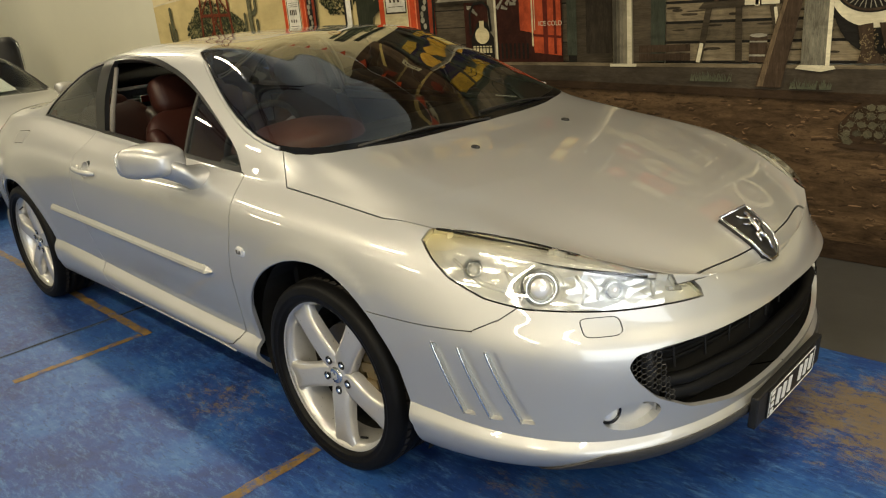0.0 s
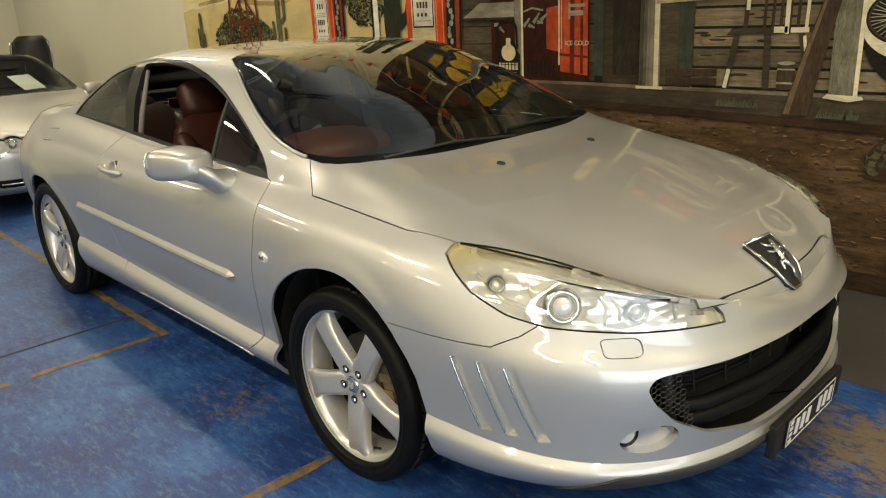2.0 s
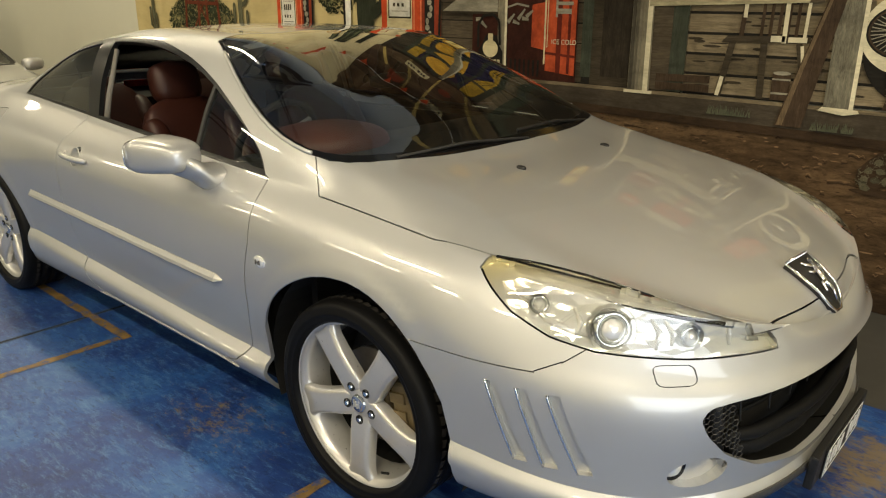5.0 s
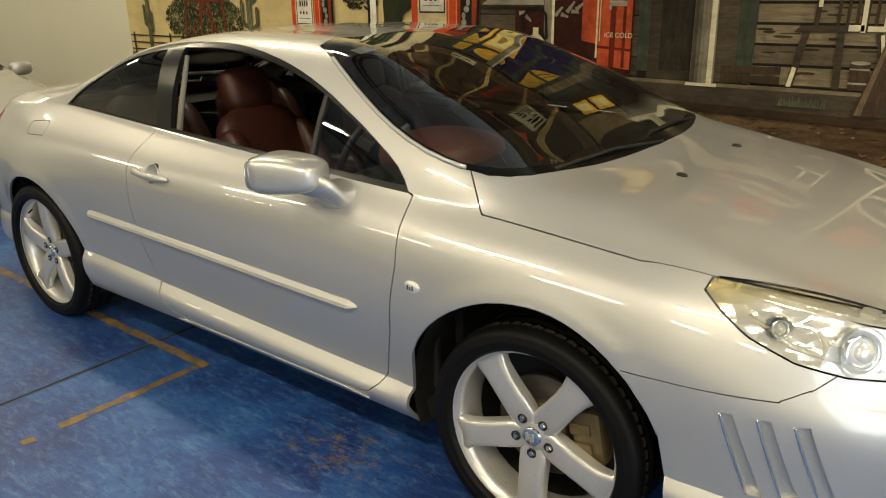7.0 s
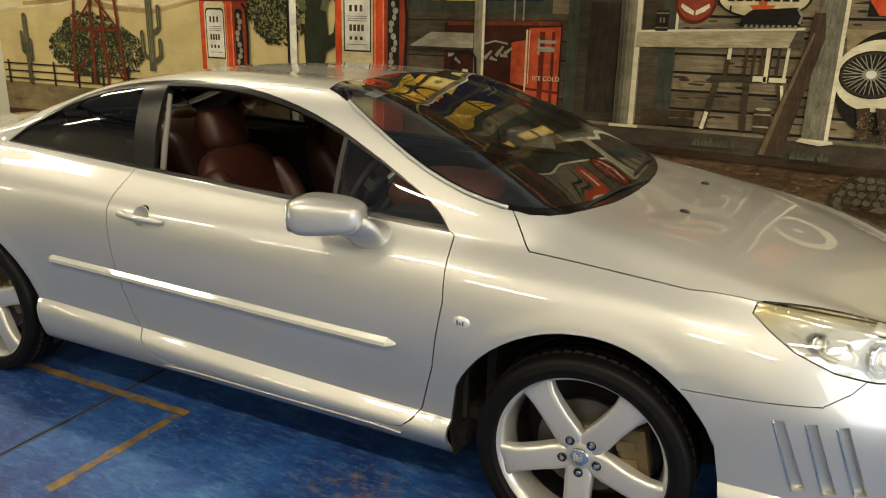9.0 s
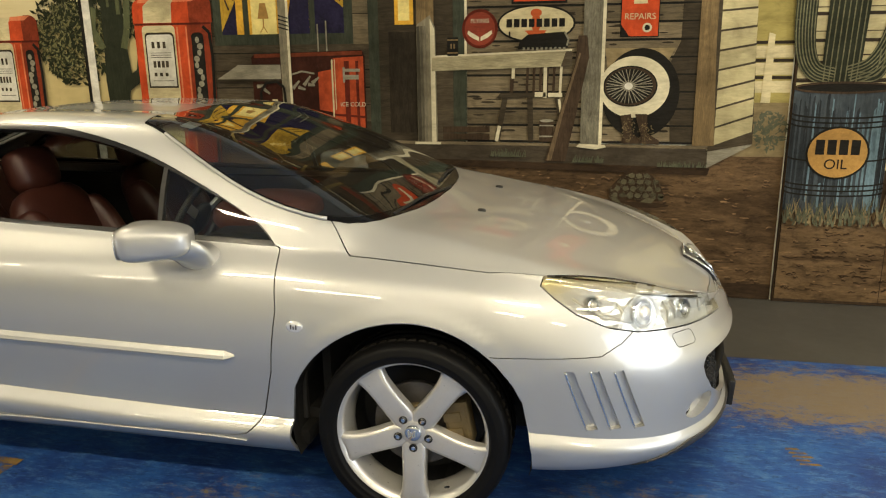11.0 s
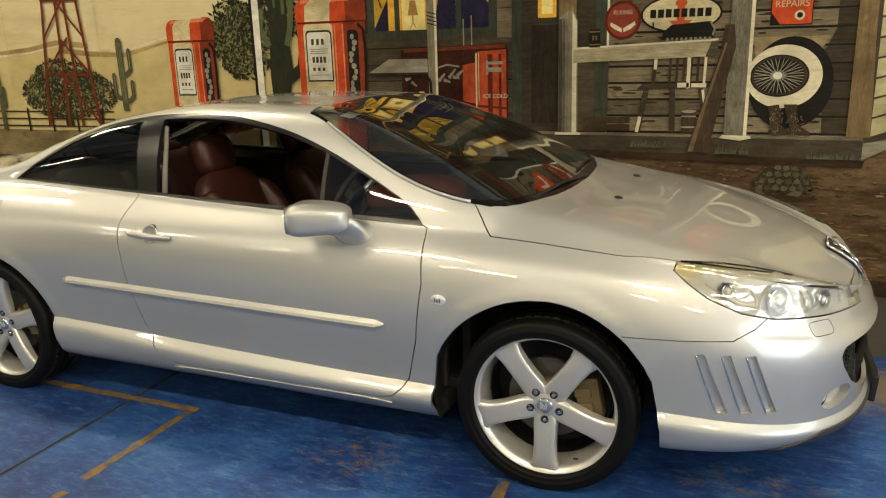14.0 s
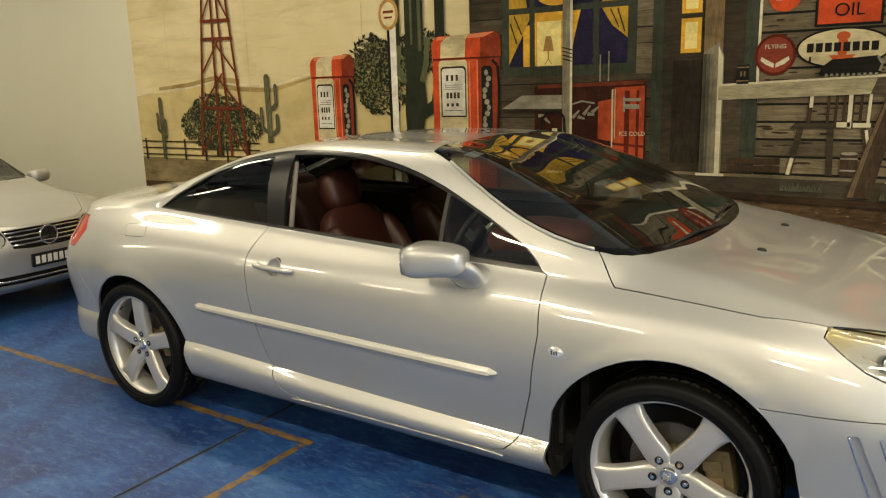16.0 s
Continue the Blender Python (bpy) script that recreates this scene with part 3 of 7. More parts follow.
for (za, zb) in ((1.0, 1.44), (1.44, 1.75), (1.75, 2.07), (2.23, 2.6)):
    ka, kb = (za - .98) / 1.92, (zb - .98) / 1.92
    la, ra, lb, rb_ = -5.33 + ka * .235, -4.71 - ka * .17, -5.33 + kb * .235, -4.71 - kb * .17
    tower += [ribbon([(la, za), ((la + ra) / 2 + .05, zb)], .02), ribbon([(ra, za), ((la + ra) / 2 - .05, zb)], .02)]
flat("painted_windmill_tower", tower, P_RUST, 14)


# petrol pumps
P_REDSIDE = brush("mural_pump_side", (0.24, 0.040, 0.016), .35, 6, (1, 1, .6))
P_REDLIT = brush("mural_lit_red", (0.70, 0.22, 0.10), .2, 6, (1, 1, .6))


def hooded(x0, x1, z0, z1, r, rr=None):
    """An upright shape with rounded upper corners."""
    rr = r if rr is None else rr
    return [(x0, z0), (x1, z0)] + ell(x1 - rr, z1 - rr, rr, rr, 5, 0, math.pi / 2) + ell(x0 + r, z1 - r, r, r, 5, math.pi / 2, math.pi)


def pump(x0, xm, x1, top, low, layer):
    w, s = xm - x0, x1 - xm
    p = flat("painted_petrol_pump", [hooded(x0, xm, low, top - .10, .02)], P_RED, layer, None, "red and cream painted petrol pump")
    flat("pump_side", [rect(xm, low, x1 - .01, top - .10)], P_REDSIDE, layer, p)
    flat("pump_hood", [hooded(x0 - .005, xm + .03, top - .175, top - .012, .07, .03)], P_RED, layer + .5, p)
    flat("hood_side", [hooded(xm + .02, x1, top - .175, top, .03, .06)], P_REDSIDE, layer + .7, p)
    flat("hood_top", [[(x0 + .05, top - .018), (xm + .06, top - .004), (x1 - .05, top - .002), (xm + .05, top - .035), (x0 + .04, top - .04)]], P_REDLIT, layer + .9, p)
    flat("hood_band", [[(x0 + w * .18, top - .172), (x0 + w * .72, top - .172), (x0 + w * .74, top - .05), (x0 + w * .80, top - .008), (x0 + w * .34, top - .018), (x0 + w * .20, top - .06)]], P_CREAM, layer + 1.0, p)
    flat("hood_shadow", [rect(x0 + .004, top - .188, x1 - .012, top - .174)], P_DRED, layer + 1.1, p)
    flat("pump_front", [hooded(x0 + w * .14, x0 + w * .77, low, top - .19, .03)], P_CREAM, layer + 1.1, p)
    flat("column_light", [rect(x0 + w * .80, low, x0 + w * .83, top - .2), rect(xm - .012, low, xm - .002, top - .2)], P_REDLIT, layer + 1.3, p)
    fz0, fz1 = top - .60, top - .25
    flat("pump_dial", [hooded(x0 + w * .18, x0 + w * .74, fz0 - .012, fz1 + .014, .03)], P_LINE, layer + 1.4, p)
    flat("dial_face", [hooded(x0 + w * .205, x0 + w * .715, fz0, fz1, .025)], P_WHITE, layer + 1.8, p)
    marks = []
    for r, z in enumerate((fz1 - .07, fz1 - .20, fz1 - .27)):
        n = 3 + (r == 1)
        for i in range(n):
            a = x0 + w * (.30 + .32 * i / n)
            marks.append(rect(a, z - (.022 if r < 2 else .012), a + w * .055, z + (.022 if r < 2 else .012)))
    marks += [rect(x0 + w * .27, z, x0 + w * .66, z + .004) for z in (fz1 - .125, fz1 - .14, fz1 - .155, fz1 - .315)]
    pieces("dial_mark", marks, P_PLANKD, layer + 2.4, p)
    flat("nozzle_recess", [hooded(xm + s * .14, xm + s * .62, top - .80, top - .24, .03)], P_BLACK, layer + 1.0, p)
    pieces("nozzle_link", [ell(xm + s * (.36 + .10 * math.sin(i * 1.3)), top - .29 - .042 * i, .016 + .006 * (i % 2), .022, 9) for i in range(11)], P_GREYW, layer + 1.6, p)
    flat("pump_hose", strokes([(xm + s * .62, top - .20), (xm + s * .86, top - .24), (xm + s * .92, top - .40), (xm + s * .86, top - .75), (xm + s * .84, low)], .022), P_BLACK, layer + 1.6, p)


flat("painted_tree_foliage", leaves(-3.10, 1.66, .29, .30, 520, .026) + leaves(-3.22, 1.74, .24, .26, 420, .024) + leaves(-2.7, 1.85, .30, .16, 260, .026), P_LEAF, 13)
flat("tree_highlight", leaves(-3.14, 1.68, .28, .27, 460, .015), P_LEAF2, 14)
trunk = [[(-2.90, .5), (-2.72, .5), (-2.73, 1.2), (-2.68, 1.45), (-2.72, 1.9), (-2.86, 1.9), (-2.89, 1.4), (-2.88, 1.2)]]
trunk += strokes([(-2.75, 1.35), (-2.60, 1.45), (-2.55, 1.7), (-2.55, 2.5)], .085) + [rect(-2.87, 1.6, -2.70, 2.6), rect(-3.0, 1.75, -2.92, 2.5)]
flat("painted_tree_cactus", trunk, P_CACT2, 15)
flat("tree_cactus_ribs", [rect(-2.75, 1.85, -2.72, 2.5), rect(-2.82, 1.9, -2.80, 2.5), rect(-2.98, 1.9, -2.95, 2.45)] + strokes([(-2.93, 1.9), (-2.95, 1.75), (-2.88, 1.62)], .05) + strokes([(-2.66, 1.95), (-2.68, 1.75), (-2.72, 1.62)], .05), P_CACT, 16)
cactus(-3.20, 1.7, 2.02, .04, [(-1, 1.82, 1.93, .05), (1, 1.84, 1.96, .05)], 12.5)
flat("painted_pole", [rect(-3.015, .5, -2.955, 2.08)], P_WHITE, 17)
flat("pole_shadow", [rect(-3.04, .5, -3.015, 2.08)], P_BLACK, 17)
flat("painted_pole_sign", [ell(-3.02, 2.14, .095, .12)], P_GOLD, 18)
flat("pole_sign_ring", [ell(-3.02, 2.14, .07, .092)], P_CREAM, 19)
flat("pole_sign_bars", [rect(-3.07, 2.15, -2.97, 2.17), rect(-3.06, 2.11, -2.98, 2.125)], P_RUST, 20)
pump(-3.86, -3.54, -3.39, 1.86, .5, 18)
pump(-2.62, -2.22, -2.03, 1.96, .5, 18)

# the store front: dark wall, window
flat("painted_dark_wall", [rect(-2.29, .9, -.28, ROOF)], P_BLACK, 10)
pieces("painted_plank", boards(-2.29, -.92, 1.0, ROOF, .115), P_PLANKD, 11)
pieces("painted_plank", boards(-1.05, -.92, 1.62, ROOF, .10), P_PLANK, 12)
win = flat("painted_window", [rect(-2.02, 1.63, -1.03, 2.36)], P_TEAL, 13, None, "painted window with yellow curtains and a lit lamp")
pieces("window_pane", [rect(-1.96, 1.70, -1.80, 2.06), rect(-1.76, 1.70, -1.33, 2.06), rect(-1.29, 1.70, -1.09, 2.06), rect(-1.96, 2.10, -1.80, 2.30), rect(-1.76, 2.10, -1.33, 2.30), rect(-1.29, 2.10, -1.09, 2.30)], P_NAVY, 14, win)
flat("window_glow", [rect(-1.76, 1.70, -1.33, 2.06), rect(-1.85, 1.70, -1.80, 1.98), ell(-1.60, 2.2, .16, .1)], P_GLOW, 15, win)
flat("window_dark_half", [[(-1.50, 1.70), (-1.33, 1.70), (-1.33, 2.06), (-1.42, 2.06), (-1.46, 1.9)]], P_NAVY, 15.6, win)
flat("lamp_light", [rect(-1.74, 1.70, -1.56, 2.0)], P_GLOW2, 16, win)
flat("lamp_shade", [[(-1.695, 1.80), (-1.615, 1.80), (-1.635, 1.90), (-1.675, 1.90)]], P_GOLD, 17, win)
flat("lamp_foot", [rect(-1.66, 1.74, -1.65, 1.80), ribbon([(-1.655, 1.75), (-1.68, 1.71)], .006), ribbon([(-1.655, 1.75), (-1.63, 1.71)], .006)], P_GOLD, 17, win)
pieces("window_curtain", [[(-1.96, 2.06), (-1.80, 2.06), (-1.80, 2.02), (-1.86, 1.90), (-1.96, 1.72)], [(-1.09, 2.06), (-1.27, 2.06), (-1.2, 1.95), (-1.09, 1.86)], [(-1.96, 2.10), (-1.82, 2.10), (-1.84, 2.30), (-1.96, 2.30)], [(-1.09, 2.10), (-1.27, 2.10), (-1.22, 2.55), (-1.09, 2.30)]], P_YELLOW, 17, win)
flat("curtain_folds", strokes([(-1.95, 2.0), (-1.9, 1.86)], .012) + strokes([(-1.92, 2.05), (-1.86, 1.92)], .010) + strokes([(-1.16, 2.05), (-1.11, 1.9)], .01) + strokes([(-1.21, 2.05), (-1.15, 1.93)], .008), P_LOG, 18, win)
flat("window_handles", [rect(-1.28, 1.58, -1.27, 1.76), rect(-1.22, 1.58, -1.21, 1.78)], P_GREYW, 19, win)
col = flat("painted_column", [rect(-1.545, .98, -1.475, ROOF)], P_POST, 26)
flat("column_light", [rect(-1.49, .98, -1.472, ROOF)], P_PALE, 27, col)
pieces("column_ring", [[(-1.545, z), (-1.475, z - .02), (-1.475, z - .012), (-1.545, z + .008)] for z in (1.74, 1.765, 1.79, 1.815)], P_BLACK, 28, col)

# drinks cooler, bench plank, oil sign
P_COOLRED = brush("mural_cooler_red", (0.42, 0.070, 0.024), .4, 5, (1, 1, .6))
cooler = flat("painted_drinks_cooler", [[(-1.76, 1.0), (-.955, 1.0), (-.955, 1.55), (-.975, 1.59), (-1.74, 1.57), (-1.76, 1.55)]], brush("mural_cooler_body", (0.042, 0.013, 0.008), .4, 6, (1, 1, .6)), 20, None, "painted red drinks cooler with a lifted lid")
flat("cooler_top", [[(-1.74, 1.545), (-.97, 1.56), (-.97, 1.585), (-1.74, 1.57)]], P_RUST, 21, cooler)
flat("cooler_door", [[(-1.285, 1.2), (-1.17, 1.18), (-1.17, 1.47), (-1.285, 1.45)], [(-1.175, 1.06), (-.965, 1.04), (-.965, 1.55), (-1.175, 1.54)]], P_COOLRED, 21, cooler)
flat("cooler_stripe", [rect(-1.10, 1.05, -1.065, 1.52), rect(-1.02, 1.05, -1.0, 1.52), [(-1.18, 1.16), (-.965, 1.145), (-.965, 1.16), (-1.18, 1.175)]], P_DRED, 22, cooler)
flat("cooler_edge", [rect(-1.19, 1.1, -1.178, 1.53), rect(-1.168, 1.2, -1.163, 1.53)], P_CREAM, 22, cooler)
pieces("script_stroke", [ribbon([(x_, 1.36 + .03 * math.sin(9 * x_)), (x_ + .05, 1.36 + .03 * math.sin(9 * (x_ + .05)) + dz_)], .026, .012) for x_, dz_ in ((-1.47, .04), (-1.43, -.03), (-1.39, .05), (-1.36, -.02), (-1.33, .03), (-1.73, .02), (-1.69, -.03))] + [ribbon([(-1.49, 1.43), (-1.40, 1.455), (-1.31, 1.44)], .012)], P_GREYW, 22, cooler)
flat("cooler_badge", [rect(-1.10, 1.40, -1.0, 1.43), rect(-1.105, 1.45, -.99, 1.47), rect(-1.11, 1.38, -1.095, 1.48)], P_GREYW, 23, cooler)
pieces("cooler_vent", [rect(-1.48 + .035 * i, 1.02, -1.465 + .035 * i, 1.12) for i in range(8)], P_BLACK, 22, cooler)
bench = flat("painted_bench", [[(-2.02, 1.405), (-1.55, 1.405), (-1.55, 1.50), (-1.86, 1.50)]], P_GREYW, 24)
flat("bench_edge", [[(-2.02, 1.39), (-1.55, 1.39), (-1.55, 1.405), (-2.02, 1.405)]], P_PLANKD, 24.5, bench)
oilsign = flat("painted_oil_sign", [[(-1.70, .92), (-1.50, .92), (-1.50, 1.16), (-1.53, 1.2), (-1.55, 1.26), (-1.64, 1.26), (-1.67, 1.2), (-1.70, 1.16)]], P_BLACK, 29, None, "rounded black and cream painted sign with plain bars")
flat("sign_bottle", [ell(-1.60, 1.175, .062, .055), rect(-1.62, 1.2, -1.58, 1.27)], P_CREAM, 30, oilsign)
pieces("sign_bar", [rect(-1.685 + .029 * i, 1.062, -1.664 + .029 * i, 1.108) for i in range(6)] + [rect(-1.672 + .029 * i, .998, -1.651 + .029 * i, 1.046) for i in range(5)] + [rect(-1.66, .955, -1.54, .972)], P_CREAM, 31, oilsign)
flat("sign_bar_shadow", [rect(-1.68, 1.0925, -1.52, 1.10)], P_BLACK, 31, oilsign)
flat("painted_hose_loop", strokes([(-1.70, 1.18), (-1.70, 1.32), (-1.66, 1.38), (-1.58, 1.39), (-1.53, 1.35), (-1.52, 1.2)], .018), P_BLACK, 32)

# doorway, posts
flat("painted_doorway", [rect(-.86, 1.0, -.28, ROOF)], P_PLANKD, 13)
flat("door_panel", [rect(-.79, 1.05, -.585, 1.70)], brush("mural_dark_door", (0.028, 0.022, 0.015), .5, 6, (3, 1, .5)), 14)
pieces("door_pane", [rect(-.745, 1.745, -.62, 1.955), rect(-.745, 1.985, -.62, 2.19)], P_GLOW, 15)
pieces("door_pane_light", [rect(-.72, 1.77, -.645, 1.93), rect(-.72, 2.01, -.645, 2.17)], P_GLOW2, 16)
flat("painted_green_post", [rect(-.925, 1.04, -.855, ROOF)], P_TEAL, 16)
flat("painted_green_frame", [rect(-.36, 1.0, -.27, ROOF)], P_TEAL, 16)
flat("green_frame_light", [rect(-.285, 1.55, -.27, ROOF)], P_PALE, 17)
pieces("painted_plank", boards(-.27, 1.17, 1.0, ROOF, .105), P_PLANK, 12)
gaps = [rect(-.27, 1.0 + .105 * i - .006, 1.17, 1.0 + .105 * i + .008) for i in range(31)]
flat("plank_joint", gaps, P_BLACK, 13)
flat("plank_grain", [ell(RNG.uniform(-.25, 1.1), 1.03 + .105 * RNG.randrange(0, 12) + RNG.uniform(0, .06), RNG.uniform(.02, .06), RNG.uniform(.003, .008), 8) for _ in range(150)], P_PLANKD, 13.5)
flat("painted_sunlit_plank", [[(.60, 1.58), (1.02, 1.58), (.98, 1.50), (.94, 1.45), (.62, 1.46)]], brush("mural_sunlit_wood", (.30, .23, .12), .25, 6), 14)
flat("wall_shade", [[(1.02, 1.0), (1.17, 1.0), (1.17, ROOF), (1.06, ROOF), (1.05, 1.62), (.99, 1.48)]], P_PLANKD, 14)
pieces("wall_shade_joint", [rect(1.0, 1.0 + .105 * i - .004, 1.17, 1.0 + .105 * i + .006) for i in range(12)], P_BLACK, 15)
upper = flat("painted_upper_post", [rect(-.60, 1.6, -.485, ROOF)], P_WOOD, 20)
post1 = flat("painted_porch_post", [[(-.60, .985), (-.465, .985), (-.475, 1.72), (-.51, 1.80), (-.60, 1.74)]], P_POST, 22)
for x_, w_, k_ in ((-.598, .024, .075), (-.575, .022, .12), (-.554, .020, .19)):
    flat("post_shade", [[(x_, .99), (x_ + w_, .99), (x_ + w_ - .004, 1.735), (x_, 1.73)]], brush("mural_post_shade", (k_, k_ * .9, k_ * .65), .45, 8, (4, 1, .4)), 23, post1)
flat("post_light", [[(-.505, .99), (-.475, .99), (-.48, 1.71), (-.51, 1.78)]], P_PALE, 23, post1)
flat("post_plinth", [rect(-.62, .975, -.445, .992)], P_PALE, 24, post1)
rail_ob = flat("painted_rail", [[(-.50, 1.45), (.40, 1.475), (.40, 1.58), (-.50, 1.545)]], brush("mural_rail", (.36, .32, .20), .45, 5, (.4, 1, 3)), 25)
flat("rail_end_shade", [[(.33, 1.473), (.40, 1.475), (.40, 1.578), (.365, 1.576)]], P_PLANKD, 25.5, rail_ob)
flat("rail_light", [[(-.50, 1.535), (.40, 1.568), (.40, 1.58), (-.50, 1.547)]], P_PALE, 26, rail_ob)
flat("painted_can", [rect(-.395, 1.545, -.325, 1.66)], P_BLACK, 27)
flat("can_bands", [rect(-.395, 1.56, -.325, 1.568), rect(-.395, 1.64, -.325, 1.648), rect(-.375, 1.59, -.365, 1.62), rect(-.355, 1.59, -.345, 1.62)], P_WOOD, 28)
stool = flat("painted_stool_cushion", [[(.06, 1.58), (.37, 1.585), (.38, 1.64), (.35, 1.685), (.12, 1.67), (.07, 1.63)]], P_BLACK, 27)
flat("cushion_fringe", [rect(.09 + .028 * i, 1.575, .105 + .028 * i, 1.592) for i in range(10)] + strokes([(.365, 1.60), (.375, 1.64), (.35, 1.68)], .012), P_GREYW, 28, stool)

# an unseen, made-up porch roof above window and door: dark boards, pale rafters, a few small boards hung under it
# added to give the windscreen dark, broken shapes to reflect
eave = flat("painted_porch_roof", [rect(-2.32, 2.36, 1.26, ROOF)], P_BLACK, 33, None, "unseen dark porch roof with pale rafters, made up for windscreen reflections")
pieces("roof_board", boards(-2.32, 1.26, 2.37, ROOF, .085), brush("mural_roof_board", (0.080, 0.052, 0.028), .6, 5, (.35, 1, 4), .55), 34, eave)
pieces("roof_rafter", [ribbon([(x, 2.38), (x + .20, 2.38 + .34 * (1 + i % 3))], .028, .045) for i, x in enumerate(np.arange(-2.2, 1.0, .36))], brush("mural_rafter", (0.36, 0.26, 0.085), .5, 6, (3, 1, .5), .5), 35, eave)
pieces("roof_board_sign", [rect(-1.86, 2.42, -1.60, 2.50), rect(-.92, 2.66, -.70, 2.76), rect(.10, 2.42, .34, 2.52), rect(-1.35, 2.92, -1.12, 3.0), rect(-.25, 3.02, .0, 3.11)], P_CREAM, 36, eave)
pieces("roof_red_sign", [ell(-1.28, 2.58, .08, .06), rect(-.34, 2.44, -.18, 2.56), ell(.72, 2.60, .09, .06), rect(-1.95, 2.75, -1.78, 2.9), ell(-.55, 3.0, .10, .07)], brush("mural_roof_red", (0.20, 0.035, 0.015), .3, 6), 36, eave)
flat("roof_sign_bars", [rect(x, z, x + .018, z + .03) for x0, z in ((-1.84, 2.445), (-.90, 2.695), (.12, 2.455), (-1.33, 2.945), (-.23, 3.05)) for x in (x0, x0 + .03, x0 + .06, x0 + .11, x0 + .14, x0 + .17)], P_BLACK, 37, eave)

# signs on the wall
s1 = flat("painted_round_sign", [ell(-.185, 1.71, .115, .12)], P_DRED, 18, None, "round dark red sign with a pale winged shape")
flat("round_sign_field", [ell(-.185, 1.71, .098, .103)], brush("mural_sign_red", (.23, .045, .025), .2, 8), 19, s1)
flat("round_sign_wings", [[(-.19, 1.66), (-.26, 1.70), (-.265, 1.68), (-.235, 1.655), (-.19, 1.635)], [(-.18, 1.66), (-.11, 1.70), (-.105, 1.68), (-.135, 1.655), (-.18, 1.635)]], P_PALE, 20, s1)
s2 = flat("painted_oval_sign", [ell(.17, 1.735, .245, .115)], P_BLACK, 18, None, "cream oval sign with dark bars and a red bell shape")
flat("oval_sign_field", [ell(.17, 1.735, .232, .103)], P_CREAM, 19, s2)
flat("oval_sign_shape", [ell(.17, 1.80, .035, .025), [(.10, 1.695), (.24, 1.695), (.215, 1.67), (.125, 1.67)], ell(.17, 1.74, .028, .06)], brush("mural_orange", (.50, .10, .03), .2, 8), 20, s2)
pieces("oval_sign_bar", [rect(-.015 + .047 * i, 1.715, .02 + .047 * i, 1.765) for i in range(8)] + [rect(.0, 1.66, .01, 1.69)], P_BLACK, 21, s2)
s3 = flat("painted_oil_board", [rect(.015, 1.855, .36, 2.15)], P_BLACK, 18, None, "red painted board with the word oil")
flat("oil_board_field", [rect(.03, 1.87, .345, 2.03)], P_RED, 19, s3)
flat("oil_board_top", [rect(.03, 2.04, .345, 2.14)], P_PALE, 19, s3)
s4 = flat("painted_small_sign", [ell(-.15, 2.03, .085, .075)], P_RED, 18)
flat("small_sign_bars", [rect(-.20, 2.02, -.10, 2.05)], P_PALE, 19, s4)
s4b = flat("painted_shield_sign", [[(-.04, 2.02), (.0, 2.0), (.01, 2.1), (-.07, 2.1)]], P_GREYW, 18)
s5 = flat("painted_repair_sign", [rect(.685, 1.645, .915, 2.02)], P_BLACK, 18, None, "red painted sign with the word repairs")
flat("repair_sign_field", [[(.69, 1.72), (.74, 1.65), (.91, 1.65), (.91, 2.01), (.69, 2.01)]], P_RED, 19, s5)
flat("repair_sign_badge", [ell(.845, 1.70, .028, .028)], P_PALE, 20, s5)
flat("repair_sign_core", [ell(.845, 1.70, .016, .016)], P_BLACK, 21, s5)
flat("repair_sign_top", [rect(.76, 1.84, .84, 1.90)], P_CREAM, 20, s5)


def wall_text(s, size, x, z, mat, layer, parent):
    return text_mesh(s, size, mat, parent, Matrix.Translation((x, WALL_Y - .002 - layer * .0011, z)) @ pose(0, 0, 0, 90, 0, 0), "lettering", .0003)


wall_text("REPAIRS", .052, .80, 1.765, P_CREAM, 21, s5)
wall_text("OIL", .10, .19, 1.94, P_BLACK, 21, s3)
wall_text("ICE COLD", .040, -1.045, 1.235, P_PALE, 24, cooler)

# chair, bucket, box, leaning log
chair = flat("painted_chair", [[(-.08, 1.275), (.36, 1.285), (.36, 1.315), (-.05, 1.31)], ribbon([(-.02, 1.28), (-.07, 1.0)], .035), ribbon([(.14, 1.28), (.15, 1.0)], .035), ribbon([(.31, 1.28), (.35, 1.1)], .03)], P_PLANKD, 20, None, "painted old wooden chair")
pieces("chair_spindle", [ribbon([(.12 + .042 * i, 1.31), (.125 + .042 * i, 1.58)], .016) for i in range(6)] + [ribbon([(.02, 1.31), (.03, 1.48)], .024)], P_LOG, 20, chair)
pieces("chair_highlight", [ribbon([(-.055, 1.10), (-.075, 1.0)], .022), rect(.17, 1.285, .24, 1.315), rect(.255, 1.285, .345, 1.31), ribbon([(.235, 1.28), (.235, 1.5)], .022), ribbon([(.33, 1.31), (.335, 1.48)], .016), ribbon([(.325, 1.27), (.34, 1.18)], .016), ribbon([(.03, 1.40), (.032, 1.48)], .02)], P_PALE, 21, chair)
flat("painted_bucket", [rect(.205, 1.0, .295, 1.135)], P_LOG, 22)
pieces("bucket_band", [rect(.205, 1.03, .295, 1.04), rect(.205, 1.10, .295, 1.108), ell(.25, 1.135, .045, .01, 12)], P_GREYW, 23)
pieces("painted_crate_board", boards(-.43, -.12, 1.005, 1.095, .045), P_LOG, 20)
flat("painted_dark_gap", [rect(-.47, 1.0, -.36, 1.45)], P_PLANKD, 17)
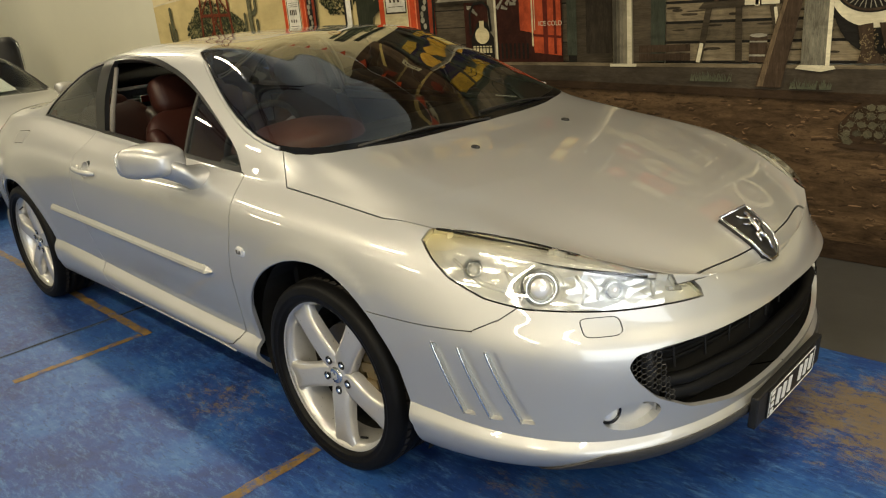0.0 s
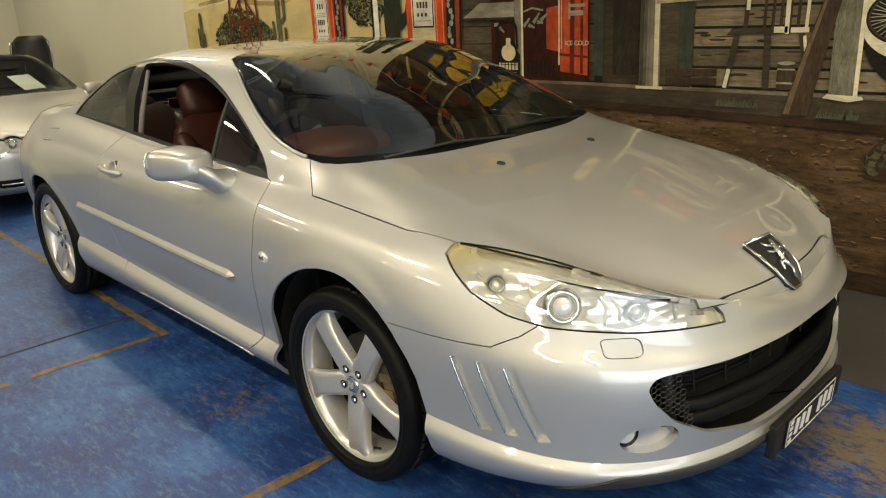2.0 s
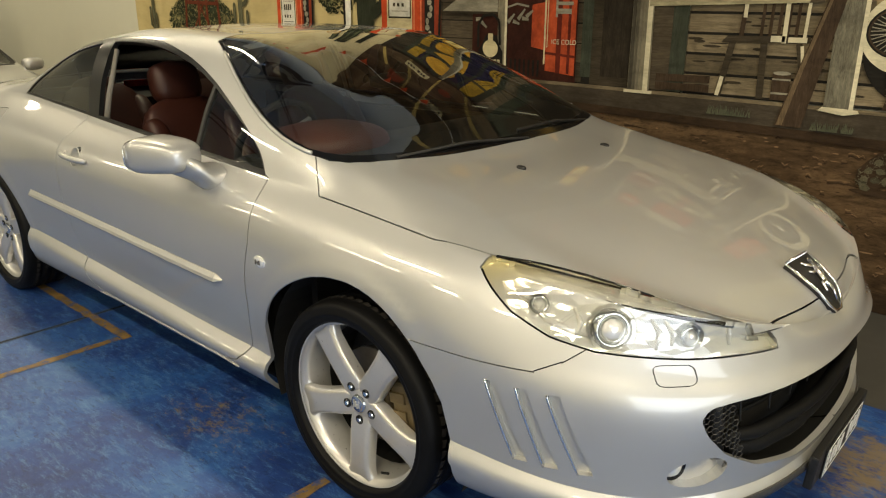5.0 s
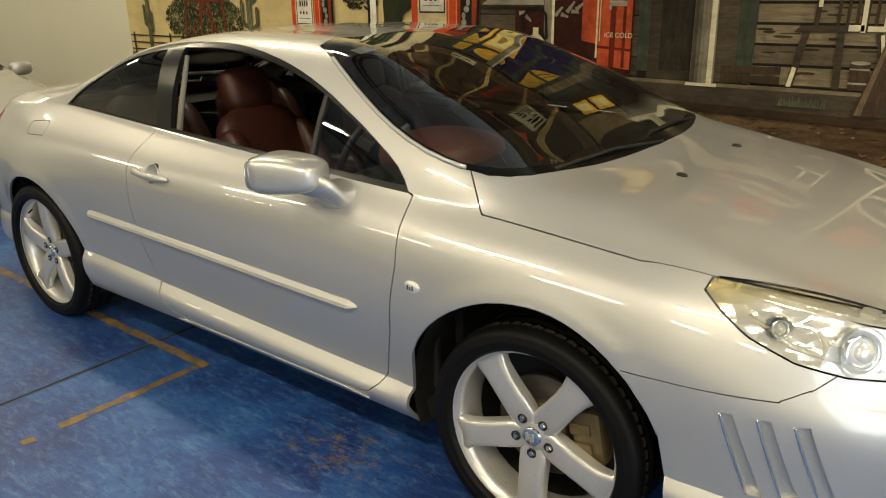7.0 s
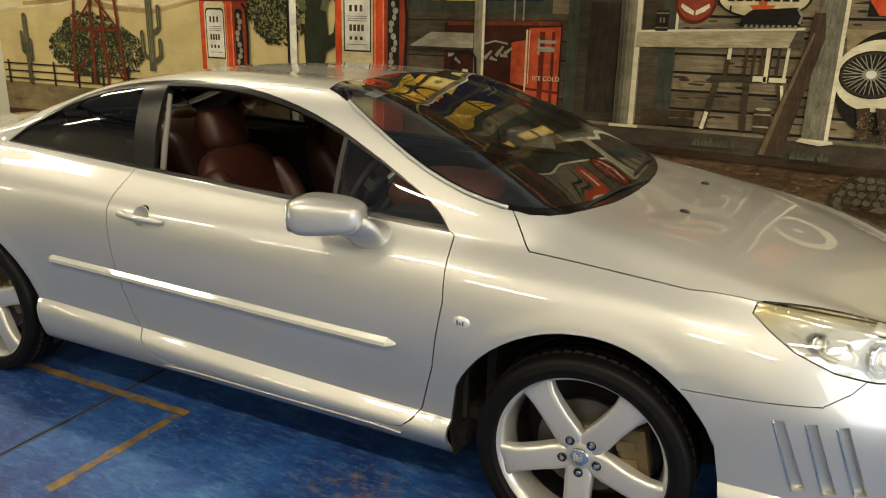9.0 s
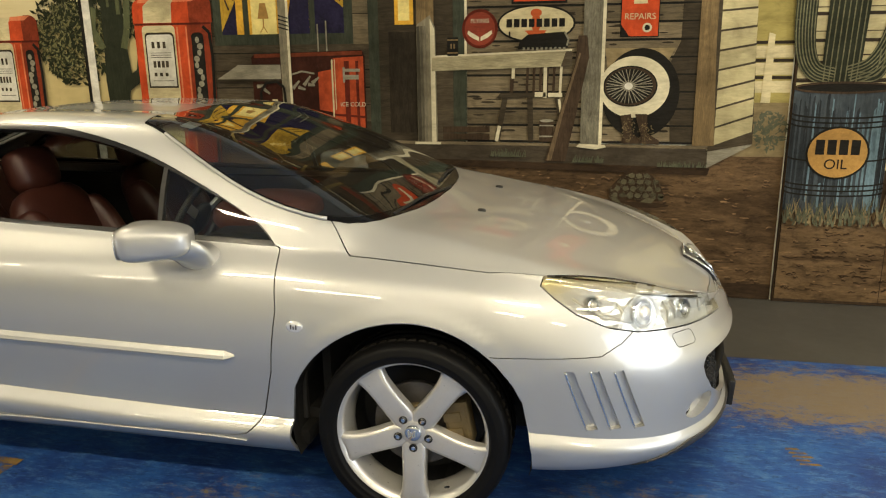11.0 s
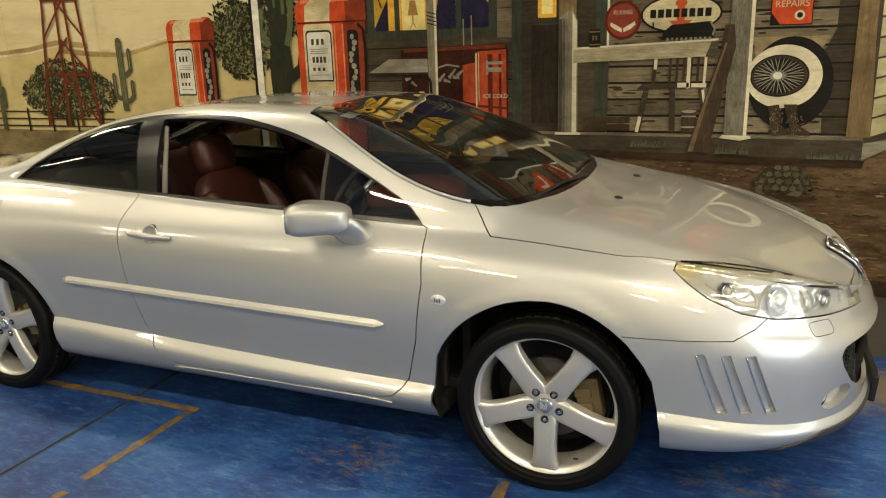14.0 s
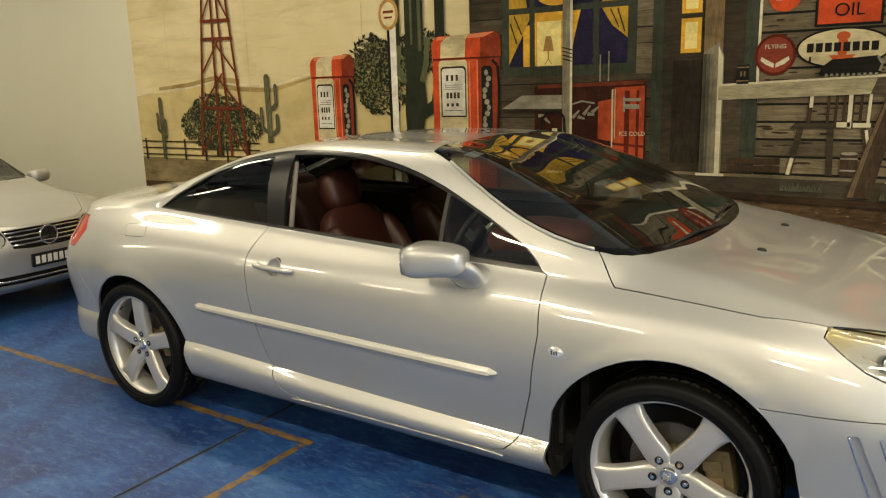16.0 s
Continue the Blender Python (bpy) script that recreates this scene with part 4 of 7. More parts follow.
log = flat("painted_leaning_log", [[(.245, .875), (.375, .875), (.505, 1.53), (.49, 1.66), (.435, 1.66), (.42, 1.5)]], P_LOG, 28)
flat("log_light", [[(.255, .88), (.285, .88), (.35, 1.16), (.455, 1.55), (.445, 1.56), (.33, 1.17)]], brush("mural_log_light", (.135, .095, .055), .5, 10, (4, 1, .5)), 29, log)
post2 = flat("painted_second_post", [rect(.465, .985, .60, ROOF)], brush("mural_weathered_post", (.15, .138, .10), .6, 8, (4, 1, .5)), 26)
flat("second_post_light", [rect(.580, .985, .60, ROOF)], P_PALE, 27, post2)
flat("second_post_plinth", [[(.44, .97), (.56, .955), (.63, .97), (.62, .985), (.46, .99)]], P_PALE, 28, post2)

# wheel and boots
tyre_p = flat("painted_tyre", [ell(.825, 1.305, .235, .275, 40)], P_BLACK, 20, None, "painted whitewall tyre with a wire wheel")
flat("tyre_sidewall", [ell(.787, 1.345, .212, .188, 40)], P_PALE, 21, tyre_p)
flat("tyre_inner", [ell(.762, 1.35, .165, .125, 36)], P_BLACK, 22, tyre_p)
flat("wire_rim", [ell(.762, 1.35, .155, .117, 36)], P_LOG, 22.5, tyre_p)
flat("wire_well", [ell(.757, 1.35, .142, .106, 36)], P_BLACK, 23, tyre_p)
flat("wire_spokes", [ribbon([(.752 + .02 * math.cos(a), 1.352 + .015 * math.sin(a)), (.757 + .14 * math.cos(a + .35 * (-1) ** k), 1.35 + .104 * math.sin(a + .35 * (-1) ** k))], .0045) for k, a in enumerate(np.linspace(0, 6.283, 37)[:-1])], P_GREYW, 24, tyre_p)
flat("wire_hub", [ell(.752, 1.352, .026, .022, 16)], P_WHITE, 25, tyre_p)
pieces("painted_boot", [[(.71, 1.17), (.775, 1.18), (.79, 1.06), (.835, 1.02), (.83, .995), (.72, .995), (.735, 1.06)], [(.80, 1.18), (.875, 1.18), (.88, 1.06), (.955, 1.015), (.955, .99), (.835, .995), (.84, 1.05)]], P_LOG, 27)
flat("boot_lights", leaves(.765, 1.08, .04, .08, 70, .006) + leaves(.87, 1.06, .05, .07, 70, .006), P_SAND, 28, mural)

# corner of the store, porch edge, tortoise
flat("painted_corner_post", [[(1.155, .985), (1.285, .985), (1.255, 1.6), (1.24, ROOF), (1.15, ROOF)]], P_WOOD, 22)
pieces("painted_side_board", [[(1.283 - .012 * i / 10, .99 + .115 * i), (1.50 - .004 * i, 1.075 + .105 * i), (1.50 - .004 * i, 1.168 + .105 * i), (1.283 - .012 * i / 10, 1.093 + .115 * i)] for i in range(20)], P_BOARD, 21)
flat("side_board_ground", [[(1.25, .95), (1.51, 1.0), (1.40, ROOF), (1.23, ROOF)]], P_PLANKD, 20)
flat("painted_porch", [[(-1.9, .90), (1.25, .845), (1.25, .955), (1.22, .985), (-1.9, 1.0)]], brush("mural_porch", (.062, .050, .035), .45, 4, (.4, 1, 2)), 17)
flat("porch_top", [[(-1.9, .985), (1.25, .965), (1.25, .985), (-1.9, 1.005)]], P_PLANK, 18)
flat("porch_side", [[(1.25, .845), (1.505, .99), (1.505, 1.06), (1.25, .965)]], P_GREYW, 18)
flat("porch_shadow", [[(-1.9, .86), (1.26, .80), (1.27, .845), (-1.9, .905)]], P_DIRT2, 17.5)


def grass(x0, x1, z, h, n, mat, layer):
    out = []
    for _ in range(n):
        x, t = RNG.uniform(x0, x1), RNG.uniform(-.4, .4)
        k = h * RNG.uniform(.4, 1)
        out.append([(x - .004, z), (x + .004, z), (x + k * t, z + k)])
    flat("painted_grass_tuft", out, mat, layer)


grass(-.12, .12, .90, .06, 60, P_OLIVE, 29)
grass(.42, .62, .87, .06, 60, P_OLIVE, 30)
grass(.95, 1.25, .85, .05, 60, P_OLIVE, 29)
tort = flat("painted_tortoise", [[(.665, .64), (.66, .70), (.70, .75), (.76, .81), (.85, .825), (.93, .79), (.985, .72), (1.01, .66), (.99, .63), (.94, .64), (.85, .61), (.80, .66), (.76, .61), (.70, .61)]], P_DIRT2, 20, None, "painted desert tortoise")
for j, (z, xs) in enumerate(((.662, np.arange(.70, .99, .048)), (.705, np.arange(.715, .98, .05)), (.75, np.arange(.752, .96, .05)), (.79, np.arange(.80, .92, .046)))):
    for x in xs:
        pieces("tortoise_scute", [[(x + RNG.uniform(-.004, .004) + .021 * math.cos(t + .4), z + .018 * math.sin(t + .4) + RNG.uniform(-.003, .003)) for t in np.linspace(0, 6.283, 7)[:-1]]], P_TORT, 21, tort)
pieces("tortoise_leg", [[(.675, .645), (.70, .655), (.735, .62), (.72, .605), (.69, .61)], [(.86, .62), (.90, .65), (.95, .64), (.93, .612)], [(.962, .66), (1.005, .665), (1.0, .635), (.975, .632)]], P_TORT, 21, tort)
flat("tortoise_flecks", leaves(.84, .72, .14, .085, 420, .0042) + leaves(.69, .67, .03, .05, 80, .004) + leaves(.93, .66, .06, .025, 80, .004), brush("mural_tortoise_fleck", (0.15, 0.135, 0.085), .4, 20, (1, 1, 1)), 22.5, tort)
flat("tortoise_shadow", [ell(.84, .60, .2, .018)], P_DIRT2, 19)

# gap between store and panel: dusk sky, rails, post
flat("painted_dusk", [rect(1.36, 1.15, 1.70, ROOF)], brush("mural_dusk", (.36, .30, .10), .25, 2), 8)
flat("painted_scrub", [rect(1.40, .92, 1.70, 1.25)], P_SAND, 9)
flat("scrub_foliage", leaves(1.6, 1.08, .10, .12, 120, .02), P_OLIVE, 10)
pieces("rail_line", [rect(1.40, z, 1.70, z + .018) for z in (1.39, 1.49, 1.595)], P_LINE, 11)
pieces("rail_board", [rect(1.40, z, 1.70, z + .07) for z in (1.31, 1.415, 1.515)], P_CREAM, 10)
flat("painted_fence_post", [[(1.535, 1.25), (1.59, 1.25), (1.585, 1.65), (1.55, 1.66)]], P_CREAM, 14)

# the panel that stands a little proud of the wall
PX0, PX1, PB = 1.71, 4.4, .034
panel = part("mural_panel", box((PX0, WALL_Y - PB, .0), (PX1, WALL_Y + .0, ROOF), .002), P_LOG, mural, "board carrying the right end of the mural")
pieces("painted_board", boards(PX0 + .006, PX1, .85, ROOF, .135), P_BOARD, 1, base=PB)
pieces("painted_rail", [rect(PX0 + .006, z, PX1, z + .02) for z in (1.37, 1.475, 1.60, 1.75)], P_LINE, 2, base=PB)
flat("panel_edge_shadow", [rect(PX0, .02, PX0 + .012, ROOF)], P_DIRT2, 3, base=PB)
flat("panel_dirt", [rect(PX0 + .006, .02, PX1, .60)], soil_paint("mural_lit_dirt", (0.175, 0.115, 0.062)), 3, base=PB)
tr, lt = [], []
for _ in range(110):
    x, z = RNG.uniform(PX0 + .2, 3.4), RNG.uniform(.06, .52)
    (tr if RNG.random() < .6 else lt).append(ell(x, z, RNG.uniform(.006, .025), RNG.uniform(.002, .006), 8))
furrows(PX0 + .02, 3.6, .08, .52, 170, PB)
flat("panel_rutting", tr, P_DIRT2, 4, base=PB)
flat("panel_dusting", lt, P_DIRT3, 5, base=PB)
for sx in (2.32, 3.35):
    flat("panel_seam", [rect(sx - .002, .02, sx + .002, ROOF)], P_DIRT2, 30, base=PB)


P_NAVY2 = brush("mural_barrel_shade", (0.028, 0.033, 0.038), .5, 5, (3, 1, .4))


def barrel(x0, x1, z0, z1, body_m, light_m, layer, label):
    cx_, w = (x0 + x1) / 2, x1 - x0
    b = flat("painted_barrel", [[(x0, z1)] + ell(cx_, z0 + .04, w / 2, .05, 16, math.pi, 2 * math.pi) + [(x1, z1)] + ell(cx_, z1, w / 2, .035, 16, 0, math.pi)], body_m, layer, None, label, base=PB)
    lit, dim = [], []
    for i in range(70):
        u = RNG.random() * .985
        chance = .9 if .66 < u < .90 else .45 if .52 < u < .66 else .12 if u > .2 else 0
        wd = RNG.uniform(.008, .035)
        za, zb = z0 + RNG.uniform(.0, .25) * (z1 - z0), z1 - RNG.uniform(.03, .3) * (z1 - z0)
        drip = [(x0 + w * u, za), (x0 + w * min(.995, u + wd), za + RNG.uniform(-.01, .02)), (x0 + w * min(.995, u + wd * .9), zb), (x0 + w * (u + wd * .1), zb + RNG.uniform(-.03, .03))]
        (lit if RNG.random() < chance else dim if u < .5 or u > .92 or RNG.random() < .3 else []).append(drip)
    tagged(flat("barrel_streak", lit, light_m, layer + 1, b, base=PB), kind="stuff")
    tagged(flat("barrel_shade", dim, P_NAVY2, layer + .9, b, base=PB), kind="stuff")
    flat("barrel_lid", [ell(cx_, z1, w / 2 - .012, .026, 24)], P_BLACK, layer + 1, b, base=PB)
    hoops = []
    for z in (z1 - .15, z1 - .18, z1 - .21, (z0 + z1) / 2 - .03, z0 + .20, z0 + .17, z0 + .14):
        hoops += strokes([(cx_ + w / 2 * math.cos(a), z + .028 * math.sin(a)) for a in np.linspace(math.pi, 2 * math.pi, 13)], .010)
    pieces("barrel_hoop", hoops, P_BLACK, layer + 2, b, base=PB)
    flat("barrel_rim", strokes([(cx_ + w / 2 * math.cos(a), z1 + .03 * math.sin(a)) for a in np.linspace(0, 2 * math.pi, 25)], .012), P_LOG, layer + 3, b, base=PB)
    return b


def soften(pts, n=3):
    """Cuts the corners of a line of points until it runs smooth."""
    for _ in range(n):
        out = [pts[0]]
        for (ax, az), (bx, bz) in zip(pts, pts[1:]):
            out += [(ax * .75 + bx * .25, az * .75 + bz * .25), (ax * .25 + bx * .75, az * .25 + bz * .75)]
        pts = out + [pts[-1]]
    return pts


LEFT_ARM = soften([(1.92, 1.40), (1.80, 1.43), (1.745, 1.56), (1.735, 1.80), (1.745, 2.40)])
RIGHT_ARM = soften([(2.00, 1.41), (2.13, 1.45), (2.215, 1.60), (2.265, 1.85), (2.32, 2.40)])
SIDE_ARM = soften([(2.06, 1.40), (2.15, 1.40), (2.185, 1.46), (2.185, 1.56)])
TRUNK = soften([(1.955, 1.34), (1.965, 1.70), (1.985, 2.40)])
stem = strokes(TRUNK, .20, .24) + strokes(LEFT_ARM, .10, .13) + strokes(RIGHT_ARM, .10, .14) + strokes(SIDE_ARM, .07, .06)
for line, w_ in ((LEFT_ARM, .055), (RIGHT_ARM, .055), (SIDE_ARM, .033)):
    stem += [ell(x, z, w_, w_, 12) for x, z in line[2:-1:2] if z < 1.9]
pc = flat("painted_potted_cactus", stem, P_CACT2, 8, None, "large painted cactus growing from a barrel", base=PB)
ribs = []
for line, half in ((LEFT_ARM, .05), (RIGHT_ARM, .052), (TRUNK, .09), (SIDE_ARM, .025)):
    for o in np.linspace(-half, half, 7 if half > .03 else 3):
        side = []
        for i, (x, z) in enumerate(line):
            (ax, az), (bx, bz) = line[max(i - 1, 0)], line[min(i + 1, len(line) - 1)]
            l = math.hypot(bx - ax, bz - az)
            side.append((x - (bz - az) / l * o, z + (bx - ax) / l * o))
        ribs += strokes(side, .007)
flat("cactus_ribs", ribs, brush("mural_cactus_rib", (0.15, 0.145, 0.085), .5, 10), 9, pc, base=PB)
b1 = barrel(1.715, 2.265, .58, 1.34, P_STEEL, P_STEEL2, 12, "rusty blue painted oil barrel with a round gold sign")
b2 = barrel(2.29, 2.86, .58, 1.25, P_BROWNB, P_WOOD, 11, "rusty brown painted oil barrel with a yellow sign")
flat("barrel_sign_edge", [ell(1.99, .955, .178, .160, 36)], P_BLACK, 17, b1, base=PB)
flat("barrel_sign", [ell(1.99, .955, .166, .148, 36)], P_GOLD, 18, b1, base=PB)
pieces("barrel_sign_bar", [rect(1.865 + .066 * i, .945, 1.915 + .066 * i, 1.035) for i in range(4)], P_BLACK, 19, b1, base=PB)
wt = wall_text("OIL", .085, 1.985, .885, P_BLACK, 20, b1)
wt.location.y -= PB
flat("barrel_yellow_sign", [ell(2.59, .91, .14, .125, 12), [(2.53, .80), (2.65, .80), (2.63, .76), (2.55, .76)]], P_SIGNY, 17, b2, base=PB)
pieces("yellow_sign_bar", [rect(2.50 + .048 * i, .90, 2.53 + .048 * i, .95) for i in range(4)], P_DRED, 18, b2, base=PB)
for mat_, n_ in ((P_OLIVE, 260), (P_SAND, 160), (P_DIRT2, 140)):
    out = []
    for _ in range(n_):
        x, t, k = RNG.uniform(1.73, 3.2), RNG.uniform(-.4, .4), RNG.uniform(.04, .15)
        z = .52 + RNG.uniform(-.02, .06)
        out.append([(x - .005, z), (x + .005, z), (x + k * t, z + k)])
    flat("painted_grass_tuft", out, mat_, 20 + n_ / 200, base=PB)
wall_text("FLYING", .036, -.185, 1.757, P_PALE, 21, s1)

# ---------------------------------------------------------------- car bodies


def spline(points, m):
    """Catmull-Rom through the points (rows of an array), m samples."""
    p = np.asarray(points, float)
    ext = np.vstack([2 * p[0] - p[1], p, 2 * p[-1] - p[-2]])
    seg = np.linalg.norm(np.diff(p, axis=0), axis=1) ** 0.5
    t = np.concatenate([[0], np.cumsum(seg)])
    te = np.concatenate([[t[0] - seg[0]], t, [t[-1] + seg[-1]]])
    out = []
    for s in np.linspace(0, t[-1], m):
        i = int(min(np.searchsorted(t, s, "right") - 1, len(p) - 2))
        i = max(i, 0)
        a, b, c, d = ext[i], ext[i + 1], ext[i + 2], ext[i + 3]
        t0, t1, t2, t3 = te[i], te[i + 1], te[i + 2], te[i + 3]
        m1 = (t2 - t1) * ((b - a) / (t1 - t0) - (c - a) / (t2 - t0) + (c - b) / (t2 - t1))
        m2 = (t2 - t1) * ((c - b) / (t2 - t1) - (d - b) / (t3 - t1) + (d - c) / (t3 - t2))
        u = (s - t1) / (t2 - t1)
        out.append((2 * u ** 3 - 3 * u * u + 1) * b + (u ** 3 - 2 * u * u + u) * m1 + (3 * u * u - 2 * u ** 3) * c + (u ** 3 - u * u) * m2)
    return np.array(out)


def rail(ys, zs, front, rear):
    """One lengthwise line of a body: half-width and height over x, and how it wraps round the nose and the tail
    (reach, squareness, height half way and at the centre line)."""
    return dict(y=curve(*ys), z=curve(*zs), front=front, rear=rear)


def wrap(r, x_end, sign, t, spec):
    reach, n, z_half, z_mid = spec
    a = t * math.pi / 2
    y0, z0 = r["y"](x_end), r["z"](x_end)
    zz = curve((0, z0), (0.5, z_half), (1, z_mid))(t)
    return (x_end + sign * reach * math.sin(a) ** (2 / n), y0 * max(0.0, math.cos(a)) ** (2 / n), zz)


class Shell:
    """A car body as one smooth skin, from which panels are then cut along straight-sided outlines."""

    def __init__(self, spec, nu=170, nf=34, nr=18, ns=42, nt=34):
        self.V, self.N, self.faces = [], [], []
        xr, xf = spec["x_rear"], spec["x_front"]
        stations = [("r", t) for t in np.linspace(1, 0, nr, endpoint=False)]
        stations += [("x", x) for x in np.linspace(xr, xf, nu)]
        stations += [("f", t) for t in np.linspace(0, 1, nf + 1)[1:]]
        side, top = spec["side"], spec["top"]
        grid = []
        for kind, t in stations:
            pts = []
            for r in side:
                if kind == "x":
                    pts.append((t, r["y"](t), r["z"](t)))
                elif kind == "f":
                    pts.append(wrap(r, xf, 1, t, r["front"]))
                else:
                    pts.append(wrap(r, xr, -1, t, r["rear"]))
            edge = np.array(pts[-1])
            k = spec.get("crease")
            if k:
                lo_, hi_ = spline(pts[: k + 1], ns // 3), spline(pts[k:], ns - ns // 3 - 1)
                row = np.vstack([lo_[:-1], [lo_[-1] - (lo_[-1] - lo_[-2]) * .06, lo_[-1], lo_[-1] + (hi_[1] - hi_[0]) * .06], hi_[1:]])
            else:
                row = spline(pts, ns)
            x = t if kind == "x" else (xf if kind == "f" else xr)
            fade = 1 if kind == "x" else 1 - t
            bow = top["bow"](x) * (1 if kind == "x" else math.cos(t * math.pi / 2) ** 2)
            ye = max(edge[1], 1e-6)
            if kind == "x":
                yr, zr, bulge = top["y"](x), top["z"](x), top["bulge"](x)
                xr_ = x + bow * (1 - (yr / ye) ** 2)
            else:
                yr = top["y"](x) / side[-1]["y"](x) * ye
                xr_ = edge[0] + bow * (1 - (yr / ye) ** 2)
                k0 = (top["z"](x) - side[-1]["z"](x)) / (top["mid"](x + top["bow"](x)) - side[-1]["z"](x))
                zr = edge[2] + (top["mid"](xr_) - edge[2]) * k0
                bulge = top["bulge"](x) * fade
            xc = edge[0] + bow
            zc = top["mid"](xc)
            if kind != "x":
                zc = edge[2] + (zc - edge[2]) * min(1.0, fade * 6)
                zr = min(zr, zc)
            R, C = np.array((xr_, yr, zr)), np.array((xc, 0.0, zc))
            G = (edge + R) / 2 + np.array((0, bulge, bulge * 0.8))
            T = np.array((xr_ + (xc - xr_) * 0.75, yr * 0.5, zr + (zc - zr) * 0.75))
            up = spline([edge, G, R, T, C, T * np.array((1, -1, 1))], 2 * nt)
            cut = int(np.argmin(np.abs(up[:, 1]))) if yr > 1e-4 else nt
            keep = up[: max(cut, 2)]
            idx = np.linspace(0, len(keep) - 1, nt)
            lo = np.floor(idx).astype(int)
            hi = np.minimum(lo + 1, len(keep) - 1)
            up = keep[lo] + (keep[hi] - keep[lo]) * (idx - lo)[:, None]
            up[-1] = C
            if kind != "x" and t > 0.9999:
                up = np.tile(edge, (nt, 1))
            grid.append(np.vstack([row, up[1:]]))
        g = np.array(grid)
        for fx, fz, fr, back in spec.get("flares", ()):
            dx = g[:, :ns, 0] - fx
            away = np.hypot(np.where(dx < 0, dx / back, dx), g[:, :ns, 2] - fz) - fr
            k = np.clip((.056 - away) / .036, 0, 1)
            k = k * k * (3 - 2 * k) * (g[:, :ns, 2] > fz - .02)
            g[:, :ns, 1] += .0048 * k * np.clip((g[:, :ns, 1] - .5) / .2, 0, 1)
        du, dv = np.gradient(g, axis=0), np.gradient(g, axis=1)
        nrm = np.cross(du, dv)
        ln = np.linalg.norm(nrm, axis=2, keepdims=True)
        nrm = nrm / np.maximum(ln, 1e-9)
        mid = g.mean(axis=(0, 1)) * np.array((1, 0, 1))
        if ((g - mid) * nrm).sum() < 0:
            nrm = -nrm
        nrm[ln[:, :, 0] < 1e-9] = (0, 0, 1)
        rows, cols = g.shape[:2]
        self.split = len(side) and ns
        keys = {}

        def vert(p, n):
            k = tuple(np.round(p, 5))
            if k not in keys:
                keys[k] = len(self.V)
                self.V.append(np.array(p))
                self.N.append(np.array(n, float))
            return keys[k]

        self.info = []
        for flip in (-1, 1):
            ids = np.zeros((rows, cols), int)
            for i in range(rows):
                for j in range(cols):
                    p, n = g[i, j].copy(), nrm[i, j].copy()
                    if p[1] < 1e-6:
                        p[1], n[1] = 0, 0
                    ids[i, j] = vert(p * (1, flip, 1), n * (1, flip, 1))
            for i in range(rows - 1):
                for j in range(cols - 1):
                    f = [ids[i, j], ids[i + 1, j], ids[i + 1, j + 1], ids[i, j + 1]]
                    f = [a for k, a in enumerate(f) if a != f[k - 1]]
                    if len(set(f)) < 3:
                        continue
                    if flip > 0:
                        f = f[::-1]
                    self.faces.append((f, j >= ns - 1, stations[i]))
        self.flank = [g[i, :ns] for i in range(rows) if stations[i][0] == "x"]
        self.flank_x = [st[1] for st in stations if st[0] == "x"]
        self.edge = ns - 1

    def side_y(self, x, z):
        """The half-width of the flank at x and height z."""
        rows = self.flank
        i = int(min(max(np.searchsorted(self.flank_x, x) - 1, 0), len(rows) - 2))
        k = (x - self.flank_x[i]) / (self.flank_x[i + 1] - self.flank_x[i])
        ya, yb = (np.interp(z, r[:, 2], r[:, 1]) for r in (rows[i], rows[i + 1]))
        return float(ya + (yb - ya) * k)

    def region(self, test):
        """Takes out the whole faces for which test(over_edge, station, centre) holds."""
        got, rest = [], []
        for f in self.faces:
            c = sum(self.V[i] for i in f[0]) / len(f[0])
            (got if test(f[1], f[2], c) else rest).append(f)
        self.faces = rest
        return got

    def clip(self, faces, planes):
        """Splits faces along planes (normal, offset): those inside all of them, and the rest."""
        normals, offs = np.array([n for n, _ in planes], float), np.array([d for _, d in planes], float)
        far = (np.array(self.V) @ normals.T - offs) <= 1e-7
        inside, out = [], []
        for f in faces:
            (out if far[f[0]].all(axis=0).any() else inside).append(f)
        for n, d in planes:
            dist = np.array(self.V) @ np.array(n) - d
            cache, nxt = {}, []
            for f in inside:
                ids = f[0]
                ds = [dist[i] for i in ids]
                if min(ds) >= -1e-7:
                    nxt.append(f)
                elif max(ds) <= 1e-7:
                    out.append(f)
                else:
                    a, b = [], []
                    for k, i in enumerate(ids):
                        j = ids[(k + 1) % len(ids)]
                        di, dj = dist[i], dist[j]
                        if di >= 0:
                            a.append(i)
                        if di <= 0:
                            b.append(i)
                        if di * dj < 0:
                            key = (min(i, j), max(i, j))
                            if key not in cache:
                                t = di / (di - dj)
                                cache[key] = len(self.V)
                                self.V.append(self.V[i] + (self.V[j] - self.V[i]) * t)
                                nn = self.N[i] + (self.N[j] - self.N[i]) * t
                                self.N.append(nn / max(np.linalg.norm(nn), 1e-9))
                            a.append(cache[key])
                            b.append(cache[key])
                    if len(a) > 2:
                        nxt.append((a, f[1], f[2]))
                    if len(b) > 2:
                        out.append((b, f[1], f[2]))
            inside = nxt
        return inside, out

    def cut(self, outlines, gap=0.0, source=None):
        """Cuts the faces within any of the outlines (lists of planes) out of the skin, and drops a joint of width gap round them."""
        pool = self.faces if source is None else source
        got = []
        for planes in outlines:
            a, pool = self.clip(pool, planes)
            got += a
